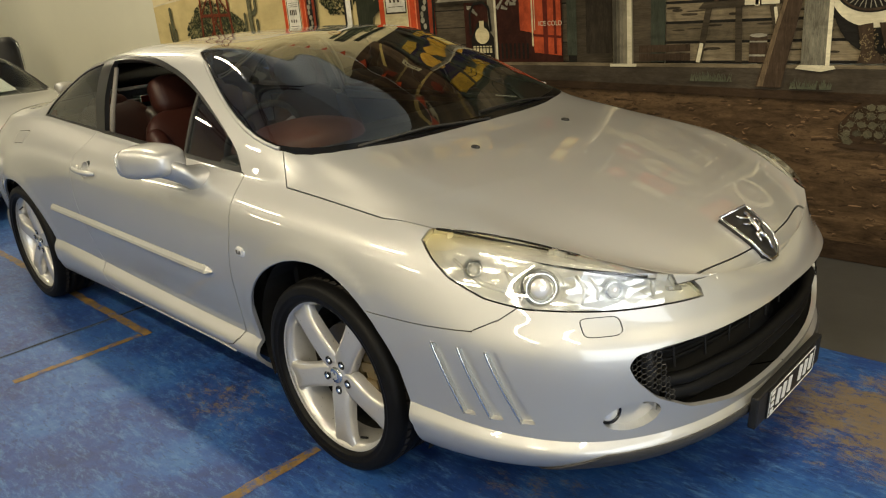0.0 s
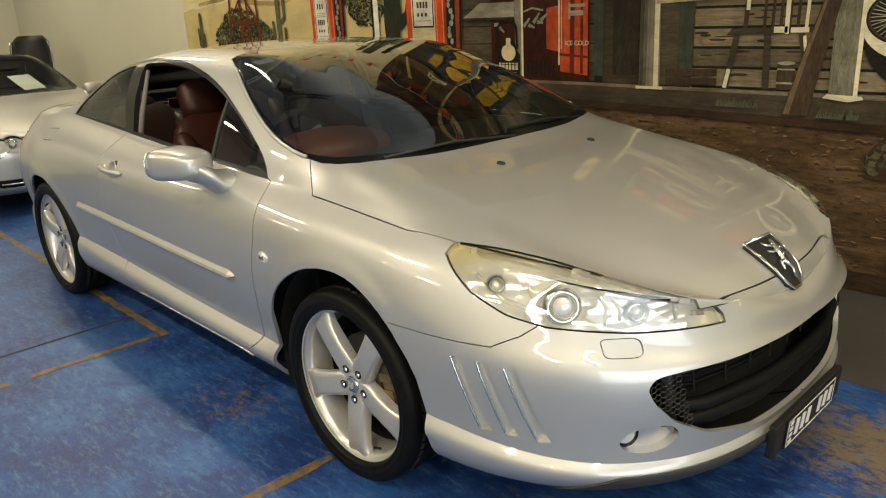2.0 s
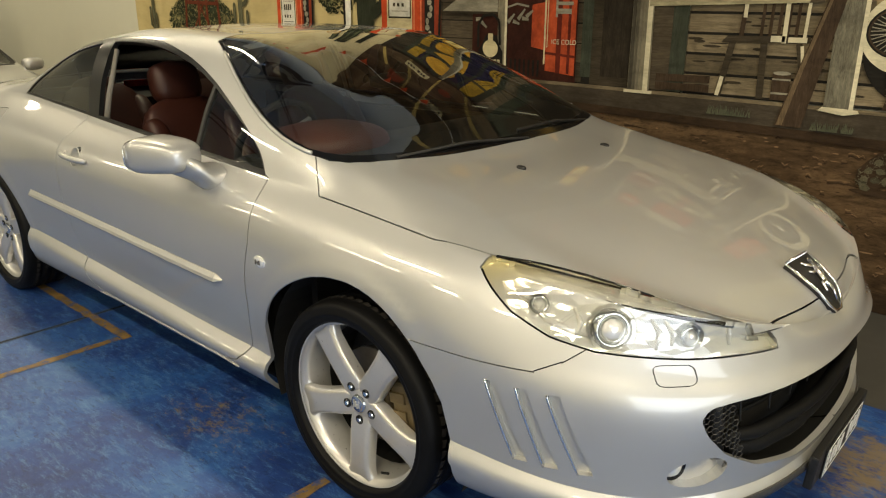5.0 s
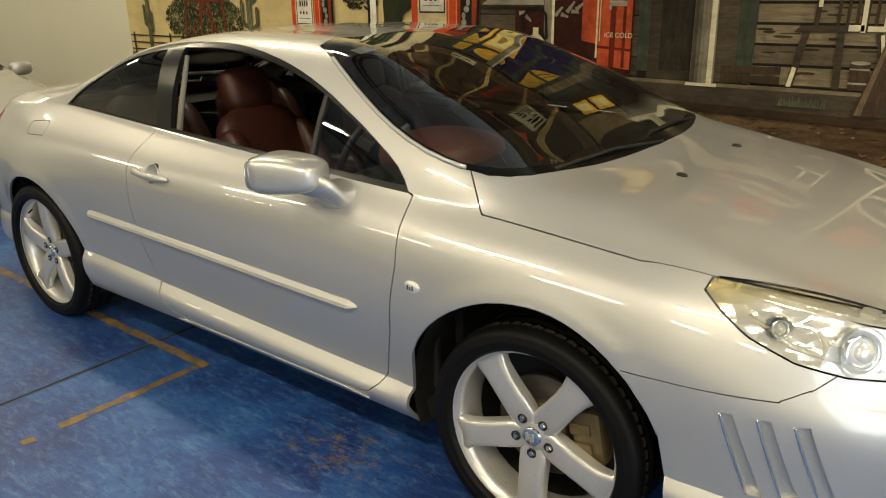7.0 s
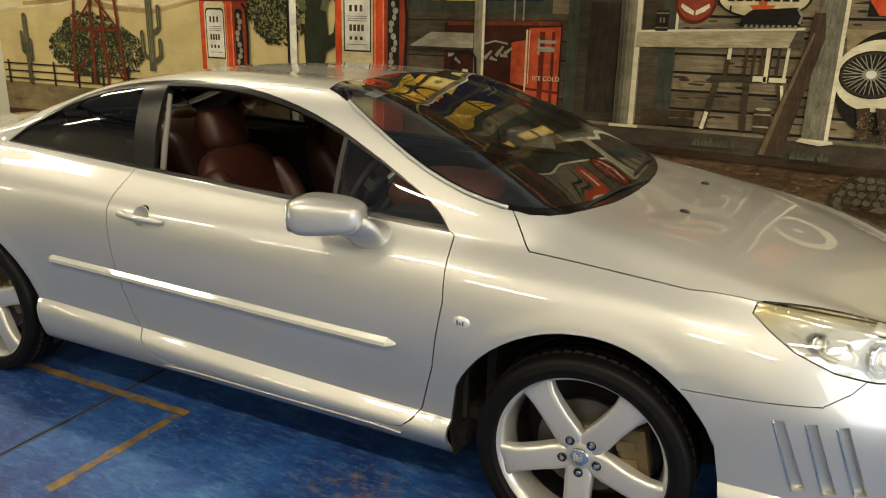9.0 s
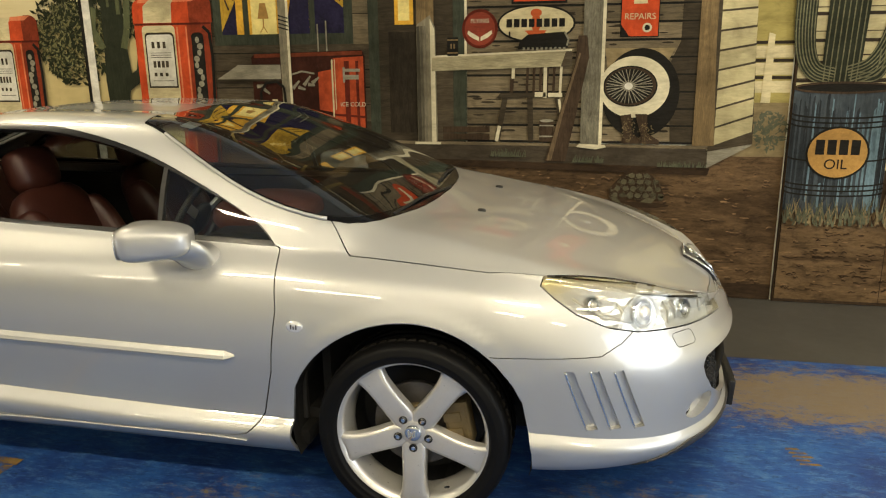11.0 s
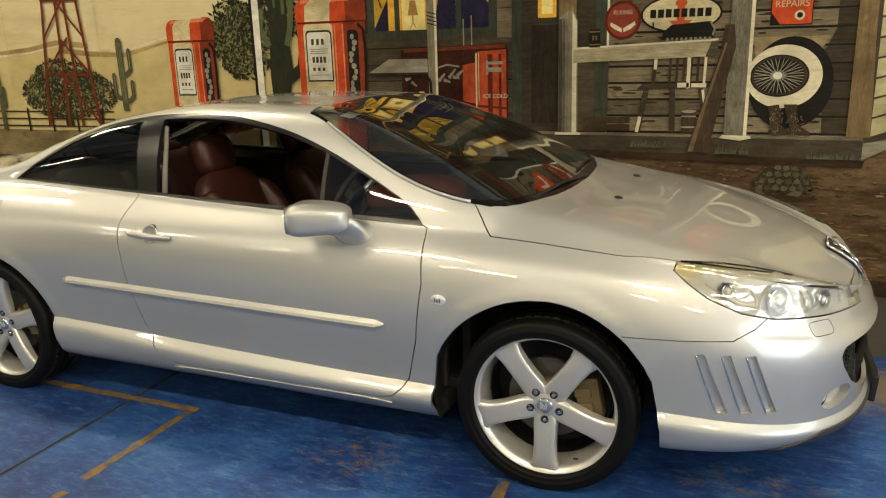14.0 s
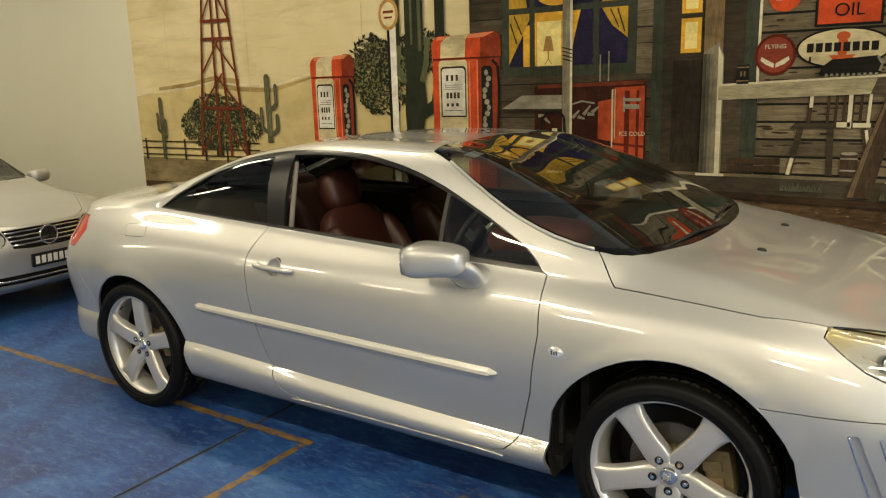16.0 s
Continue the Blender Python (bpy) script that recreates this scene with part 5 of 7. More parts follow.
        if gap:
            for planes in outlines:
                _, pool = self.clip(pool, [(n, d - gap * (abs(w) if w else 0)) for (n, d), w in zip(planes, [1] * len(planes))])
        if source is None:
            self.faces = pool
            return got
        return got, pool

    def border(self, faces, step=.012):
        """The longest closed edge round a set of faces, as corners at least a step apart."""
        edges = {(a, b) for ids, _, _ in faces for a, b in zip(ids, ids[1:] + ids[:1])}
        after = {}
        for a, b in edges:
            if (b, a) not in edges:
                after[a] = b
        best = []
        while after:
            a, b = after.popitem()
            chain = [a]
            while b in after:
                chain.append(b)
                b = after.pop(b)
            if len(chain) > len(best):
                best = chain
        out = best[:1]
        for i in best[1:]:
            if np.linalg.norm(self.V[i] - self.V[out[-1]]) > step:
                out.append(i)
        return out

    def mesh(self, name, faces, mat, parent, label="", rim=0.012, push=0.0, only_rim=False, along=None):
        used, pts, nrm, polys = {}, [], [], []
        for ids, _, _ in faces:
            poly = []
            for i in ids:
                if i not in used:
                    used[i] = len(pts)
                    nn = self.N[i] if along is None else np.array(along, float)
                    pts.append(self.V[i] - nn * push)
                    nrm.append(nn)
                poly.append(used[i])
            polys.append(poly)
        if rim:
            count = {}
            for poly in polys:
                for a, b in zip(poly, poly[1:] + poly[:1]):
                    count[(a, b)] = count.get((a, b), 0) + 1
            for (a, b) in list(count):
                if (b, a) not in count:
                    pa, pb, na, nb = pts[a], pts[b], nrm[a], nrm[b]
                    if np.linalg.norm(pa - pb) < 1e-6:
                        continue
                    side = np.cross(pb - pa, na)
                    side = side / max(np.linalg.norm(side), 1e-9)
                    k = len(pts)
                    pts += [pa, pb, pb - nb * rim - side * 0.0, pa - na * rim - side * 0.0]
                    nrm += [side] * 4
                    polys.append([k + 1, k, k + 3, k + 2])
        if only_rim:
            polys = polys[len(faces):]
        me = bpy.data.meshes.new(name)
        me.from_pydata([tuple(p) for p in pts], [], polys)
        me.polygons.foreach_set("use_smooth", [True] * len(me.polygons))
        me.normals_split_custom_set_from_vertices([tuple(n) for n in nrm])
        return part_mesh(name, me, mat, parent, label)


def outline(pts, a=(1, 0, 0), b=(0, 0, 1), limits=()):
    """The planes of a convex outline, given by points along the directions a and b; limits: planes that bound it in depth."""
    a, b = Vector(a), Vector(b)
    area = sum(p[0] * q[1] - q[0] * p[1] for p, q in zip(pts, pts[1:] + pts[:1]))
    if area < 0:
        pts = pts[::-1]
    planes = []
    for p, q in zip(pts, pts[1:] + pts[:1]):
        dx, dy = q[0] - p[0], q[1] - p[1]
        l = math.hypot(dx, dy)
        if l < 1e-9:
            continue
        nx, ny = -dy / l, dx / l
        planes.append((tuple(a * nx + b * ny), nx * p[0] + ny * p[1]))
    return planes + list(limits)


def oval(cx, cz, rx, rz, n=24, power=2.0, tilt=0.0):
    out = []
    for k in range(n):
        t = 2 * math.pi * k / n
        c, s = math.cos(t), math.sin(t)
        x, z = rx * abs(c) ** (2 / power) * (1 if c >= 0 else -1), rz * abs(s) ** (2 / power) * (1 if s >= 0 else -1)
        ca, sa = math.cos(tilt), math.sin(tilt)
        out.append((cx + x * ca - z * sa, cz + x * sa + z * ca))
    return out


def rounded(pts, r=0.03, n=5):
    """A convex outline with its corners rounded."""
    out = []
    for p0, p1, p2 in zip(pts[-1:] + pts[:-1], pts, pts[1:] + pts[:1]):
        p0, p1, p2 = Vector(p0), Vector(p1), Vector(p2)
        rr = min(r, (p0 - p1).length * 0.45, (p2 - p1).length * 0.45)
        a, b = p1 + (p0 - p1).normalized() * rr, p1 + (p2 - p1).normalized() * rr
        for k in range(n + 1):
            t = k / n
            out.append(tuple((1 - t) ** 2 * a + 2 * t * (1 - t) * p1 + t * t * b))
    return out


RIGHT, LEFT = ((0, -1, 0), 0.35), ((0, 1, 0), 0.35)

COUPE = dict(
    x_rear=-3.10, x_front=0.25, crease=3, flares=((0, .333, .405, 1.065), (-2.715, .325, .385, 1.0)),
    side=[
        rail([(-3.1, .80), (-2.72, .83), (-1.5, .82), (-.45, .83), (.25, .84)], [(-3.1, .24), (-2.3, .20), (-.45, .19), (.25, .21)], (.74, 2.3, .20, .21), (.46, 2.6, .25, .26)),
        rail([(-3.1, .862), (-2.72, .892), (-1.5, .872), (-.45, .874), (.25, .892)], [(-3.1, .29), (-2.3, .250), (-.45, .232), (.25, .25)], (.828, 2.5, .24, .24), (.53, 2.6, .29, .29)),
        rail([(-3.1, .866), (-2.72, .908), (-1.5, .902), (-.45, .906), (.25, .920)], [(-3.1, .40), (-2.3, .365), (-1.4, .315), (-.45, .290), (.25, .340)], (.864, 2.55, .295, .285), (.55, 2.6, .40, .40)),
        rail([(-3.1, .852), (-2.72, .890), (-1.5, .866), (-.45, .870), (.25, .900)], [(-3.1, .44), (-2.3, .412), (-1.4, .365), (-.45, .340), (.25, .39)], (.850, 2.55, .328, .315), (.555, 2.6, .44, .44)),
        rail([(-3.1, .88), (-2.72, .924), (-2.2, .905), (-1.5, .912), (-.6, .924), (.25, .921)], [(-3.1, .64), (-2.2, .61), (-.6, .59), (.25, .60)], (.880, 2.38, .575, .55), (.58, 2.6, .64, .64)),
        rail([(-3.1, .86), (-2.72, .912), (-2.2, .905), (-1.5, .915), (-.4, .921), (.25, .912)], [(-3.1, .78), (-2.2, .755), (-.4, .72), (.25, .72)], (.860, 2.18, .65, .60), (.575, 2.6, .77, .77)),
        rail([(-3.1, .80), (-2.72, .845), (-2.2, .868), (-1.7, .884), (-1.2, .89), (-.4, .888), (.25, .875)], [(-3.1, .90), (-2.2, .875), (-1.7, .862), (-.4, .845), (.25, .82)], (.845, 2.15, .72, .635), (.56, 2.5, .86, .86)),
        rail([(-3.1, .70), (-2.72, .672), (-2.3, .695), (-1.83, .729), (-1.2, .772), (-.475, .811), (-.2, .80), (.25, .80)], [(-3.1, .995), (-2.7, 1.004), (-1.83, .975), (-.475, .937), (-.2, .924), (.25, .888)], (.81, 2.55, .784, .662), (.53, 2.4, .985, .985)),
    ],
    top=dict(
        bow=curve((-3.1, -.10), (-2.9, -.16), (-2.2, -.14), (-1.7, 0), (-1.1, .10), (-.7, .20), (-.3, .33), (0, .28), (.25, .22)),
        y=curve((-3.1, .50), (-2.85, .56), (-2.5, .575), (-2.1, .575), (-1.6, .57), (-1.1, .55), (-.7, .63), (-.33, .722), (-.2, .70), (0, .662), (.25, .59)),
        z=curve((-3.1, 1.03), (-2.85, 1.055), (-2.5, 1.16), (-2.1, 1.27), (-1.6, 1.335), (-1.1, 1.328), (-.7, 1.20), (-.33, 1.03), (-.2, .992), (0, .962), (.25, .923)),
        bulge=curve((-3.1, .012), (-2.6, .02), (-1.5, .025), (-.5, .012), (-.2, .008), (.25, .012)),
        mid=curve((-3.7, 1.0), (-3.3, 1.045), (-3.05, 1.062), (-2.6, 1.215), (-2.2, 1.315), (-1.6, 1.372), (-1.1, 1.36), (-.95, 1.338), (-.5, 1.20), (.0, 1.0), (.06, .985), (.25, .965), (.5, .915), (.75, .845), (.9, .788), (1.0, .734), (1.04, .698), (1.06, .662)),
    ),
)

# ---------------------------------------------------------------- parts that both cars share


def blob(size, power=3.0, nu=20, nv=12, m=None):
    """A rounded block: a superellipsoid of the given full size."""
    bm = bmesh.new()
    sx, sy, sz = (v / 2 for v in size)

    def pw(v, e):
        return math.copysign(abs(v) ** e, v)

    e = 2 / power
    rings = []
    for j in range(1, nv):
        ph = -math.pi / 2 + math.pi * j / nv
        rings.append([bm.verts.new((sx * pw(math.cos(ph), e) * pw(math.cos(2 * math.pi * i / nu), e), sy * pw(math.cos(ph), e) * pw(math.sin(2 * math.pi * i / nu), e), sz * pw(math.sin(ph), e))) for i in range(nu)])
    lo, hi = bm.verts.new((0, 0, -sz)), bm.verts.new((0, 0, sz))
    for a, b in zip(rings, rings[1:]):
        for i in range(nu):
            bm.faces.new((a[i], a[(i + 1) % nu], b[(i + 1) % nu], b[i]))
    for i in range(nu):
        bm.faces.new((lo, rings[0][(i + 1) % nu], rings[0][i]))
        bm.faces.new((hi, rings[-1][i], rings[-1][(i + 1) % nu]))
    if m is not None:
        bm.transform(m)
    return bm


def build_wheel(parent, at, spin=0.0, flip=1, spokes=5, outer=0.335, name="wheel"):
    """A five-spoke alloy wheel with its tyre and brake; the outer face looks along -y (flip=-1: along +y)."""
    rim = lathe([(.258, -.100), (.265, -.106), (.268, -.102), (.263, -.094), (.252, -.090), (.245, -.070), (.236, -.02), (.230, .08), (.258, .105)], 72)
    wheel = part(name, rim, M_ALLOY, parent, smooth=True)
    wheel.matrix_local = pose(*at, 0, 0, 0 if flip > 0 else 180)
    k = outer / 0.335
    prof = [(.260, -.098), (.266, -.112), (.272, -.1195), (.277, -.1215), (.281, -.1205), (.290, -.1235), (.293, -.1250), (.298, -.1250), (.301, -.1235), (.313, -.1225), (.3225, -.1175), (.3295, -.108), (.333, -.096), (.3345, -.080)]
    for g in (-.05, 0.0, .05):
        prof += [(.335, g - .007), (.328, g - .0055), (.328, g + .0055), (.335, g + .007)]
    prof += [(.334, .080), (.331, .094), (.312, .115), (.29, .118), (.260, .098)]
    tyre = part("tyre", lathe([(r * k if r > .27 else r, h) for r, h in prof], 96), M_RUBBER, wheel, "black low-profile road tyre", smooth=True)
    for v in tyre.data.vertices:
        v.co.z = max(v.co.z, .0005 - at[2])
    bm = bmesh.new()
    for i in range(60):
        for sgn in (-1, 1):
            a = 2 * math.pi * (i + (0.5 if sgn > 0 else 0)) / 60
            m = pose(0, 0, 0, 0, -math.degrees(a), 0) @ pose(.3322 * k, sgn * .083, 0, 0, 0, 0) @ pose(0, 0, 0, 18 * sgn, 0, 10 * sgn)
            if (m.translation.z + at[2]) > .02:
                add_box(bm, (-.006, -.021, -.0122), (.0014, .019, .0122), 0, m)
    tagged(part("tread_block", bm, M_TREAD, wheel), kind="stuff")
    spoke_me = None
    for i in range(spokes):
        a = math.radians(-90 + spin + 360 / spokes * i)
        if spoke_me is None:
            bm = bmesh.new()
            rows = []
            for r, w, y, d in ((.03, .030, -.080, .03), (.055, .043, -.083, .035), (.085, .043, -.088, .04), (.125, .0405, -.093, .042), (.17, .0405, -.096, .04), (.21, .0435, -.096, .035), (.24, .052, -.094, .03), (.2545, .066, -.091, .02)):
                sec = [(-w, y + d), (-w * 1.0, y + .012), (-w * .90, y + .003), (-w * .62, y - .001), (0, y + .0025), (w * .62, y - .001), (w * .90, y + .003), (w, y + .012), (w, y + d)]
                rows.append([bm.verts.new((r, yy, t)) for t, yy in sec])
            for p, q in zip(rows, rows[1:]):
                for j in range(len(p) - 1):
                    bm.faces.new((p[j], q[j], q[j + 1], p[j + 1]))
            bmesh.ops.recalc_face_normals(bm, faces=bm.faces)
            ob = part("spoke", bm, M_ALLOY, wheel, smooth=True)
            spoke_me = ob.data
        else:
            ob = part_mesh("spoke", spoke_me, None, wheel)
        ob.matrix_local = Matrix.Rotation(-a, 4, "Y")
        bolt = part("wheel_bolt", lathe([(0, -.089), (.007, -.089), (.0085, -.086), (.0085, -.078)], 8), M_CHROME, wheel)
        spot = Matrix.Translation((.056 * math.cos(a), 0, .056 * math.sin(a)))
        bolt.matrix_local = spot
        cup = part("bolt_hole", lathe([(.0085, -.0815), (.013, -.0865), (.0145, -.0862), (.0145, -.07)], 14), M_BLACK, wheel)
        cup.matrix_local = spot.copy()
    part("hub", lathe([(0, -.0835), (.036, -.0835), (.05, -.079), (.06, -.06), (.06, -.01)], 32), M_ALLOY, wheel, smooth=True)
    cap = part("centre_cap", lathe([(0, -.092), (.024, -.0915), (.0285, -.089), (.030, -.083)], 28), M_CHROME, wheel, smooth=True)
    bm = bmesh.new()
    for q in range(4):
        add_box(bm, (-.016 + q * .007, -.0945, -.014 + 0.004 * (q % 2)), (-.011 + q * .007, -.0915, .012 - .005 * (q % 3)), .001)
    part("emblem", bm, M_ALLOY, wheel)
    part("brake_disc", lathe([(.07, -.012), (.152, -.012), (.155, -.009), (.155, .009), (.152, .012), (.07, .012)], 48), M_DISC, wheel, smooth=False)
    part("brake_hat", lathe([(0, -.035), (.07, -.035), (.078, -.028), (.08, .01)], 32), M_CALIPER, wheel)
    part("inner_barrel", lathe([(.231, .0), (.226, .095), (.05, .10)], 32), M_BLACK, wheel)
    bm = bmesh.new()
    add_box(bm, (.105, -.045, -.08), (.195, .03, .08), .014)
    add_box(bm, (.105, -.052, -.045), (.165, -.044, -.012), .003)
    add_box(bm, (.105, -.052, .012), (.165, -.044, .045), .003)
    cal = part("brake_caliper", bm, M_CALIPER, wheel)
    cal.matrix_local = Matrix.Rotation(math.radians(-10 if flip > 0 else 170), 4, "Y")
    valve = part("valve", tube([(.228, -.082, 0), (.214, -.105, 0)], .004), M_BLACK, wheel)
    valve.matrix_local = Matrix.Rotation(math.radians(58 + spin), 4, "Y")
    return wheel


def build_seat(parent, x, y, lean=20, head=1.13, wide=.45):
    seat = part("seat", blob((.54, wide, .17), 4), M_LEATHER, parent, "red-brown leather car seat", smooth=True)
    seat.matrix_local = pose(x, y, .50, 0, -6, 0)
    back = part("seat_back", blob((.15, wide, .62), 3.6), M_LEATHER, seat, smooth=True)
    back.matrix_local = pose(-.33, 0, .30, 0, -lean, 0)
    for sgn in (-1, 1):
        b = part("bolster", blob((.19, .11, .52), 2.8), M_LEATHER, seat, smooth=True)
        b.matrix_local = pose(-.285, sgn * wide * .42, .27, 0, -lean, 0)
        c = part("cushion_bolster", blob((.5, .10, .15), 2.8), M_LEATHER, seat, smooth=True)
        c.matrix_local = pose(.0, sgn * wide * .43, .05)
        p = part("headrest_post", tube([(0, 0, -.06), (0, 0, .10)], .006), M_CHROME, seat)
        p.matrix_local = pose(-.435, sgn * .07, .595, 0, -lean, 0)
    h = part("headrest", blob((.13, .235, .19), 3.4), M_LEATHER, seat, smooth=True)
    h.matrix_local = pose(-.455, 0, head - .50 + .01, 0, -lean * .5, 0)
    return seat


def strip_along(pts, width, depth, taper=0.03, first=True, last=True):
    """A raised strip with a rounded top along points on a flank whose outside is -y."""
    bm = bmesh.new()
    rows = []
    n = len(pts)
    for i, (x, y, z) in enumerate(pts):
        e = min(1.0, (min(i if first else n, n - 1 - i if last else n) / max(1, n - 1)) / taper + 0.25)
        w, d = width * e, depth * min(1, e)
        sec = [(w, .004), (w * .86, -d * .30), (w * .10, -d * .82), (-w * .50, -d), (-w * .86, -d * .72), (-w, .004)]
        rows.append([bm.verts.new((x, y + dy, z + dz)) for dz, dy in sec])
    for a, b in zip(rows, rows[1:]):
        for j in range(len(a) - 1):
            bm.faces.new((a[j], b[j], b[j + 1], a[j + 1]))
    bm.faces.new(rows[0])
    bm.faces.new(rows[-1][::-1])
    bmesh.ops.recalc_face_normals(bm, faces=bm.faces)
    return bm


def wheel_arch(cx, cz, r, leg=0.035, foot=0.12, back=1.0):
    top = [(cx + r * math.cos(a) * (back if math.cos(a) < 0 else 1), cz + r * math.sin(a)) for a in np.linspace(-0.05, math.pi + 0.05, 30)]
    return [(cx + r + leg, foot)] + top + [(cx - r * back - leg, foot)]


def mirrored(planes):
    return [((n[0], -n[1], n[2]), d) for n, d in planes]


def both(sh, make, outlines, gap, names=("", "")):
    """Cuts the same outline out of the right and the left flank, and gives each to make(faces, sign)."""
    for sgn in (-1, 1):
        got = sh.cut([o if sgn < 0 else mirrored(o) for o in outlines], gap)
        make(got, sgn)


# ---------------------------------------------------------------- the silver coupe
shell = Shell(COUPE)
car = thing("coupe_car", "silver metallic two-door coupe parked on the blue floor", "car")

# wheel openings
ARCH_F, ARCH_R = wheel_arch(0, .333, .405, back=1.065), wheel_arch(-2.715, .325, .385, .02)
for a in (ARCH_F, ARCH_R):
    both(shell, lambda f, s: None, [outline(a, limits=[((0, -1, 0), .45)])], 0)

# windscreen, its black border, rear window
def dense(pts, m):
    return [tuple(p) for p in spline(np.array(pts, float), m)]


SCREEN = [(-1.085, -.548), (-.85, -.642), (-.62, -.712), (-.42, -.748), (-.30, -.742), (-.20, -.68), (-.12, -.48), (-.075, -.25), (-.06, 0)]
SCREEN = dense(SCREEN, 22)
screen_poly = SCREEN + [(x, -y) for x, y in SCREEN[-2::-1]]
grown = [(x + (.028 if x > -.32 else 0), y) for x, y in screen_poly]
over = [((0, 0, 1), .955)]
got = shell.cut([outline(grown, b=(0, 1, 0), limits=over)], .003)
inner = [((x + .56) * .985 - .56 - .003, y * .988) for x, y in screen_poly]
pane, rest = shell.cut([outline(inner, b=(0, 1, 0), limits=over)], 0, got)
windscreen = shell.mesh("windscreen", pane, M_SCREEN, car, "laminated glass windscreen with mural reflections", rim=.004)
shell.mesh("windscreen_border", rest, M_GLOSS, car, rim=.01)
# thin paint bead added so the pillar shows a bright highlight line
for sgn in (-1, 1):
    run = [shell.V[i] + shell.N[i] * .007 for i in shell.border(got) if sgn * shell.V[i][1] > .46 and -.98 < shell.V[i][0] < -.30]
    run.sort(key=lambda p: p[0])
    part("pillar_edge", tube([tuple(p) for p in run], .007, 8), M_PAINT, windscreen, "silver bead added along the windscreen pillar to catch a highlight", smooth=True)
rear = [(-2.16, -.50), (-2.55, -.545), (-2.92, -.55), (-3.02, -.40), (-3.06, 0)]
rear_poly = rear + [(x, -y) for x, y in rear[-2::-1]]
got = shell.cut([outline(rear_poly, b=(0, 1, 0), limits=over)], .003)
shell.mesh("rear_window", got, M_GLASS, car, rim=.004)

# side windows
DLO = [(-.478, .944), (-.53, 1.0), (-.66, 1.071), (-.826, 1.146), (-1.002, 1.217), (-1.185, 1.272), (-1.439, 1.318), (-1.70, 1.326), (-1.967, 1.306), (-2.188, 1.265), (-2.396, 1.195), (-2.58, 1.100), (-2.715, 1.013)]
DLO = dense(DLO, 34)
cx, cz = -1.5, 1.1


def side_windows(faces, sgn):
    lim = [((0, sgn, 0), .35)]
    side = "right" if sgn < 0 else "left"
    shrunk = [(cx + (x - cx) * .98, cz + (z - cz) * (.915 if z > cz else .86) - (.004 if z < 1.03 else 0)) for x, z in DLO]
    inner_planes = outline(shrunk, limits=lim)
    clear, trim = shell.cut([inner_planes], 0, faces)
    pillar_r, pillar_f = [(-1.895, .97), (-1.945, 1.33)], [(-1.785, .97), (-1.815, 1.33)]
    rear_glass, clear = shell.cut([outline([(-3, .9), (-3, 1.4), pillar_r[1], pillar_r[0], (-1.89, .9)])], 0, clear)
    rear_glass = [f for f in rear_glass]
    front, post = shell.cut([outline([(0, .9), (0, 1.4), (-1.816, 1.4), (-1.783, .9)])], 0, clear)
    quarter, front = shell.cut([outline([(0, .9), (0, 1.4), (-.945, 1.4), (-.915, .9)])], 0, front)
    bar, front = shell.cut([outline([(0, .9), (0, 1.4), (-.962, 1.4), (-.932, .9)])], 0, front)
    shell.mesh("rear_side_window", rear_glass, M_TINT, car, "tinted rear side window glass", rim=.004, push=.004)
    shell.mesh("quarter_window", quarter, M_GLASS, car, rim=.004, push=.006)
    shell.mesh("window_surround", trim + post, M_SURROUND, car, "black window surround and centre pillar", rim=.02)
    shell.mesh("window_divider", bar, M_TRIM, car, "grey window divider bar", rim=.02)
    if sgn > 0:
        shell.mesh("door_window", front, M_GLASS, car, rim=.004, push=.008)


both(shell, side_windows, [outline(DLO, limits=[((0, -1, 0), .35)])], .001)

# bonnet
HOOD = [(-.295, -.745), (-.217, -.803), (.25, -.803), (.42, -.776), (.6, -.69), (.75, -.614), (.87, -.54), (.962, -.472), (1.0, -.444), (1.3, -.2), (1.32, 0)]
hood_poly = HOOD + [(x, -y) for x, y in HOOD[-2::-1]]
got = shell.cut([outline(hood_poly, b=(0, 1, 0), limits=[((0, -.015, 1), .711), ((0, .015, 1), .711)])], .0035)
hood = shell.mesh("bonnet", got, M_PAINT, car, rim=.014)

# head lamps
LAMP = [(.417, .852), (.44, .93), (.878, .93), (1.024, .673), (.975, .672), (.90, .681), (.82, .687), (.73, .701), (.63, .727), (.53, .773), (.462, .819)]
lamp_faces = {}


def keep_lamp(faces, sgn):
    lamp_faces[sgn] = faces


both(shell, keep_lamp, [outline(LAMP, limits=[((0, -1, 0), .395)])], .004)
for sgn, faces in lamp_faces.items():
    lens = shell.mesh("headlamp", faces, M_AGED, car, "clear headlamp lens with a slightly yellowed top edge", rim=0)
    shell.mesh("lamp_seal", faces, M_BOWL, lens, rim=.008, only_rim=True)
    loop = shell.border(faces)
    part("lamp_gasket", tube([tuple(shell.V[i] - shell.N[i] * .001) for i in loop + loop[:1]], .0032, 6), M_GLOSS, lens, "black rubber gasket round the lamp lens", smooth=True)
    shell.mesh("reflector_bowl", faces, M_BOWL, lens, rim=0, push=.018)
    shell.mesh("lamp_wall", faces, M_BOWL, lens, rim=.019, only_rim=True)

# front bumper
BUMP_A = [(.20, -.2), (1.4, -.2), (1.4, .646), (.20, .640)]
BUMP_B = [(.588, .60), (.645, .648), (.70, .703), (.77, .76), (1.4, .76), (1.4, .60)]
front_lim = [((1, 0, 0), .2)]
BUMP_C = [(.618, .60), (.618, .6455), (.668, .671), (.70, .60)]
bumper = shell.cut([outline(BUMP_A), outline(BUMP_B), outline(BUMP_C)], .003)
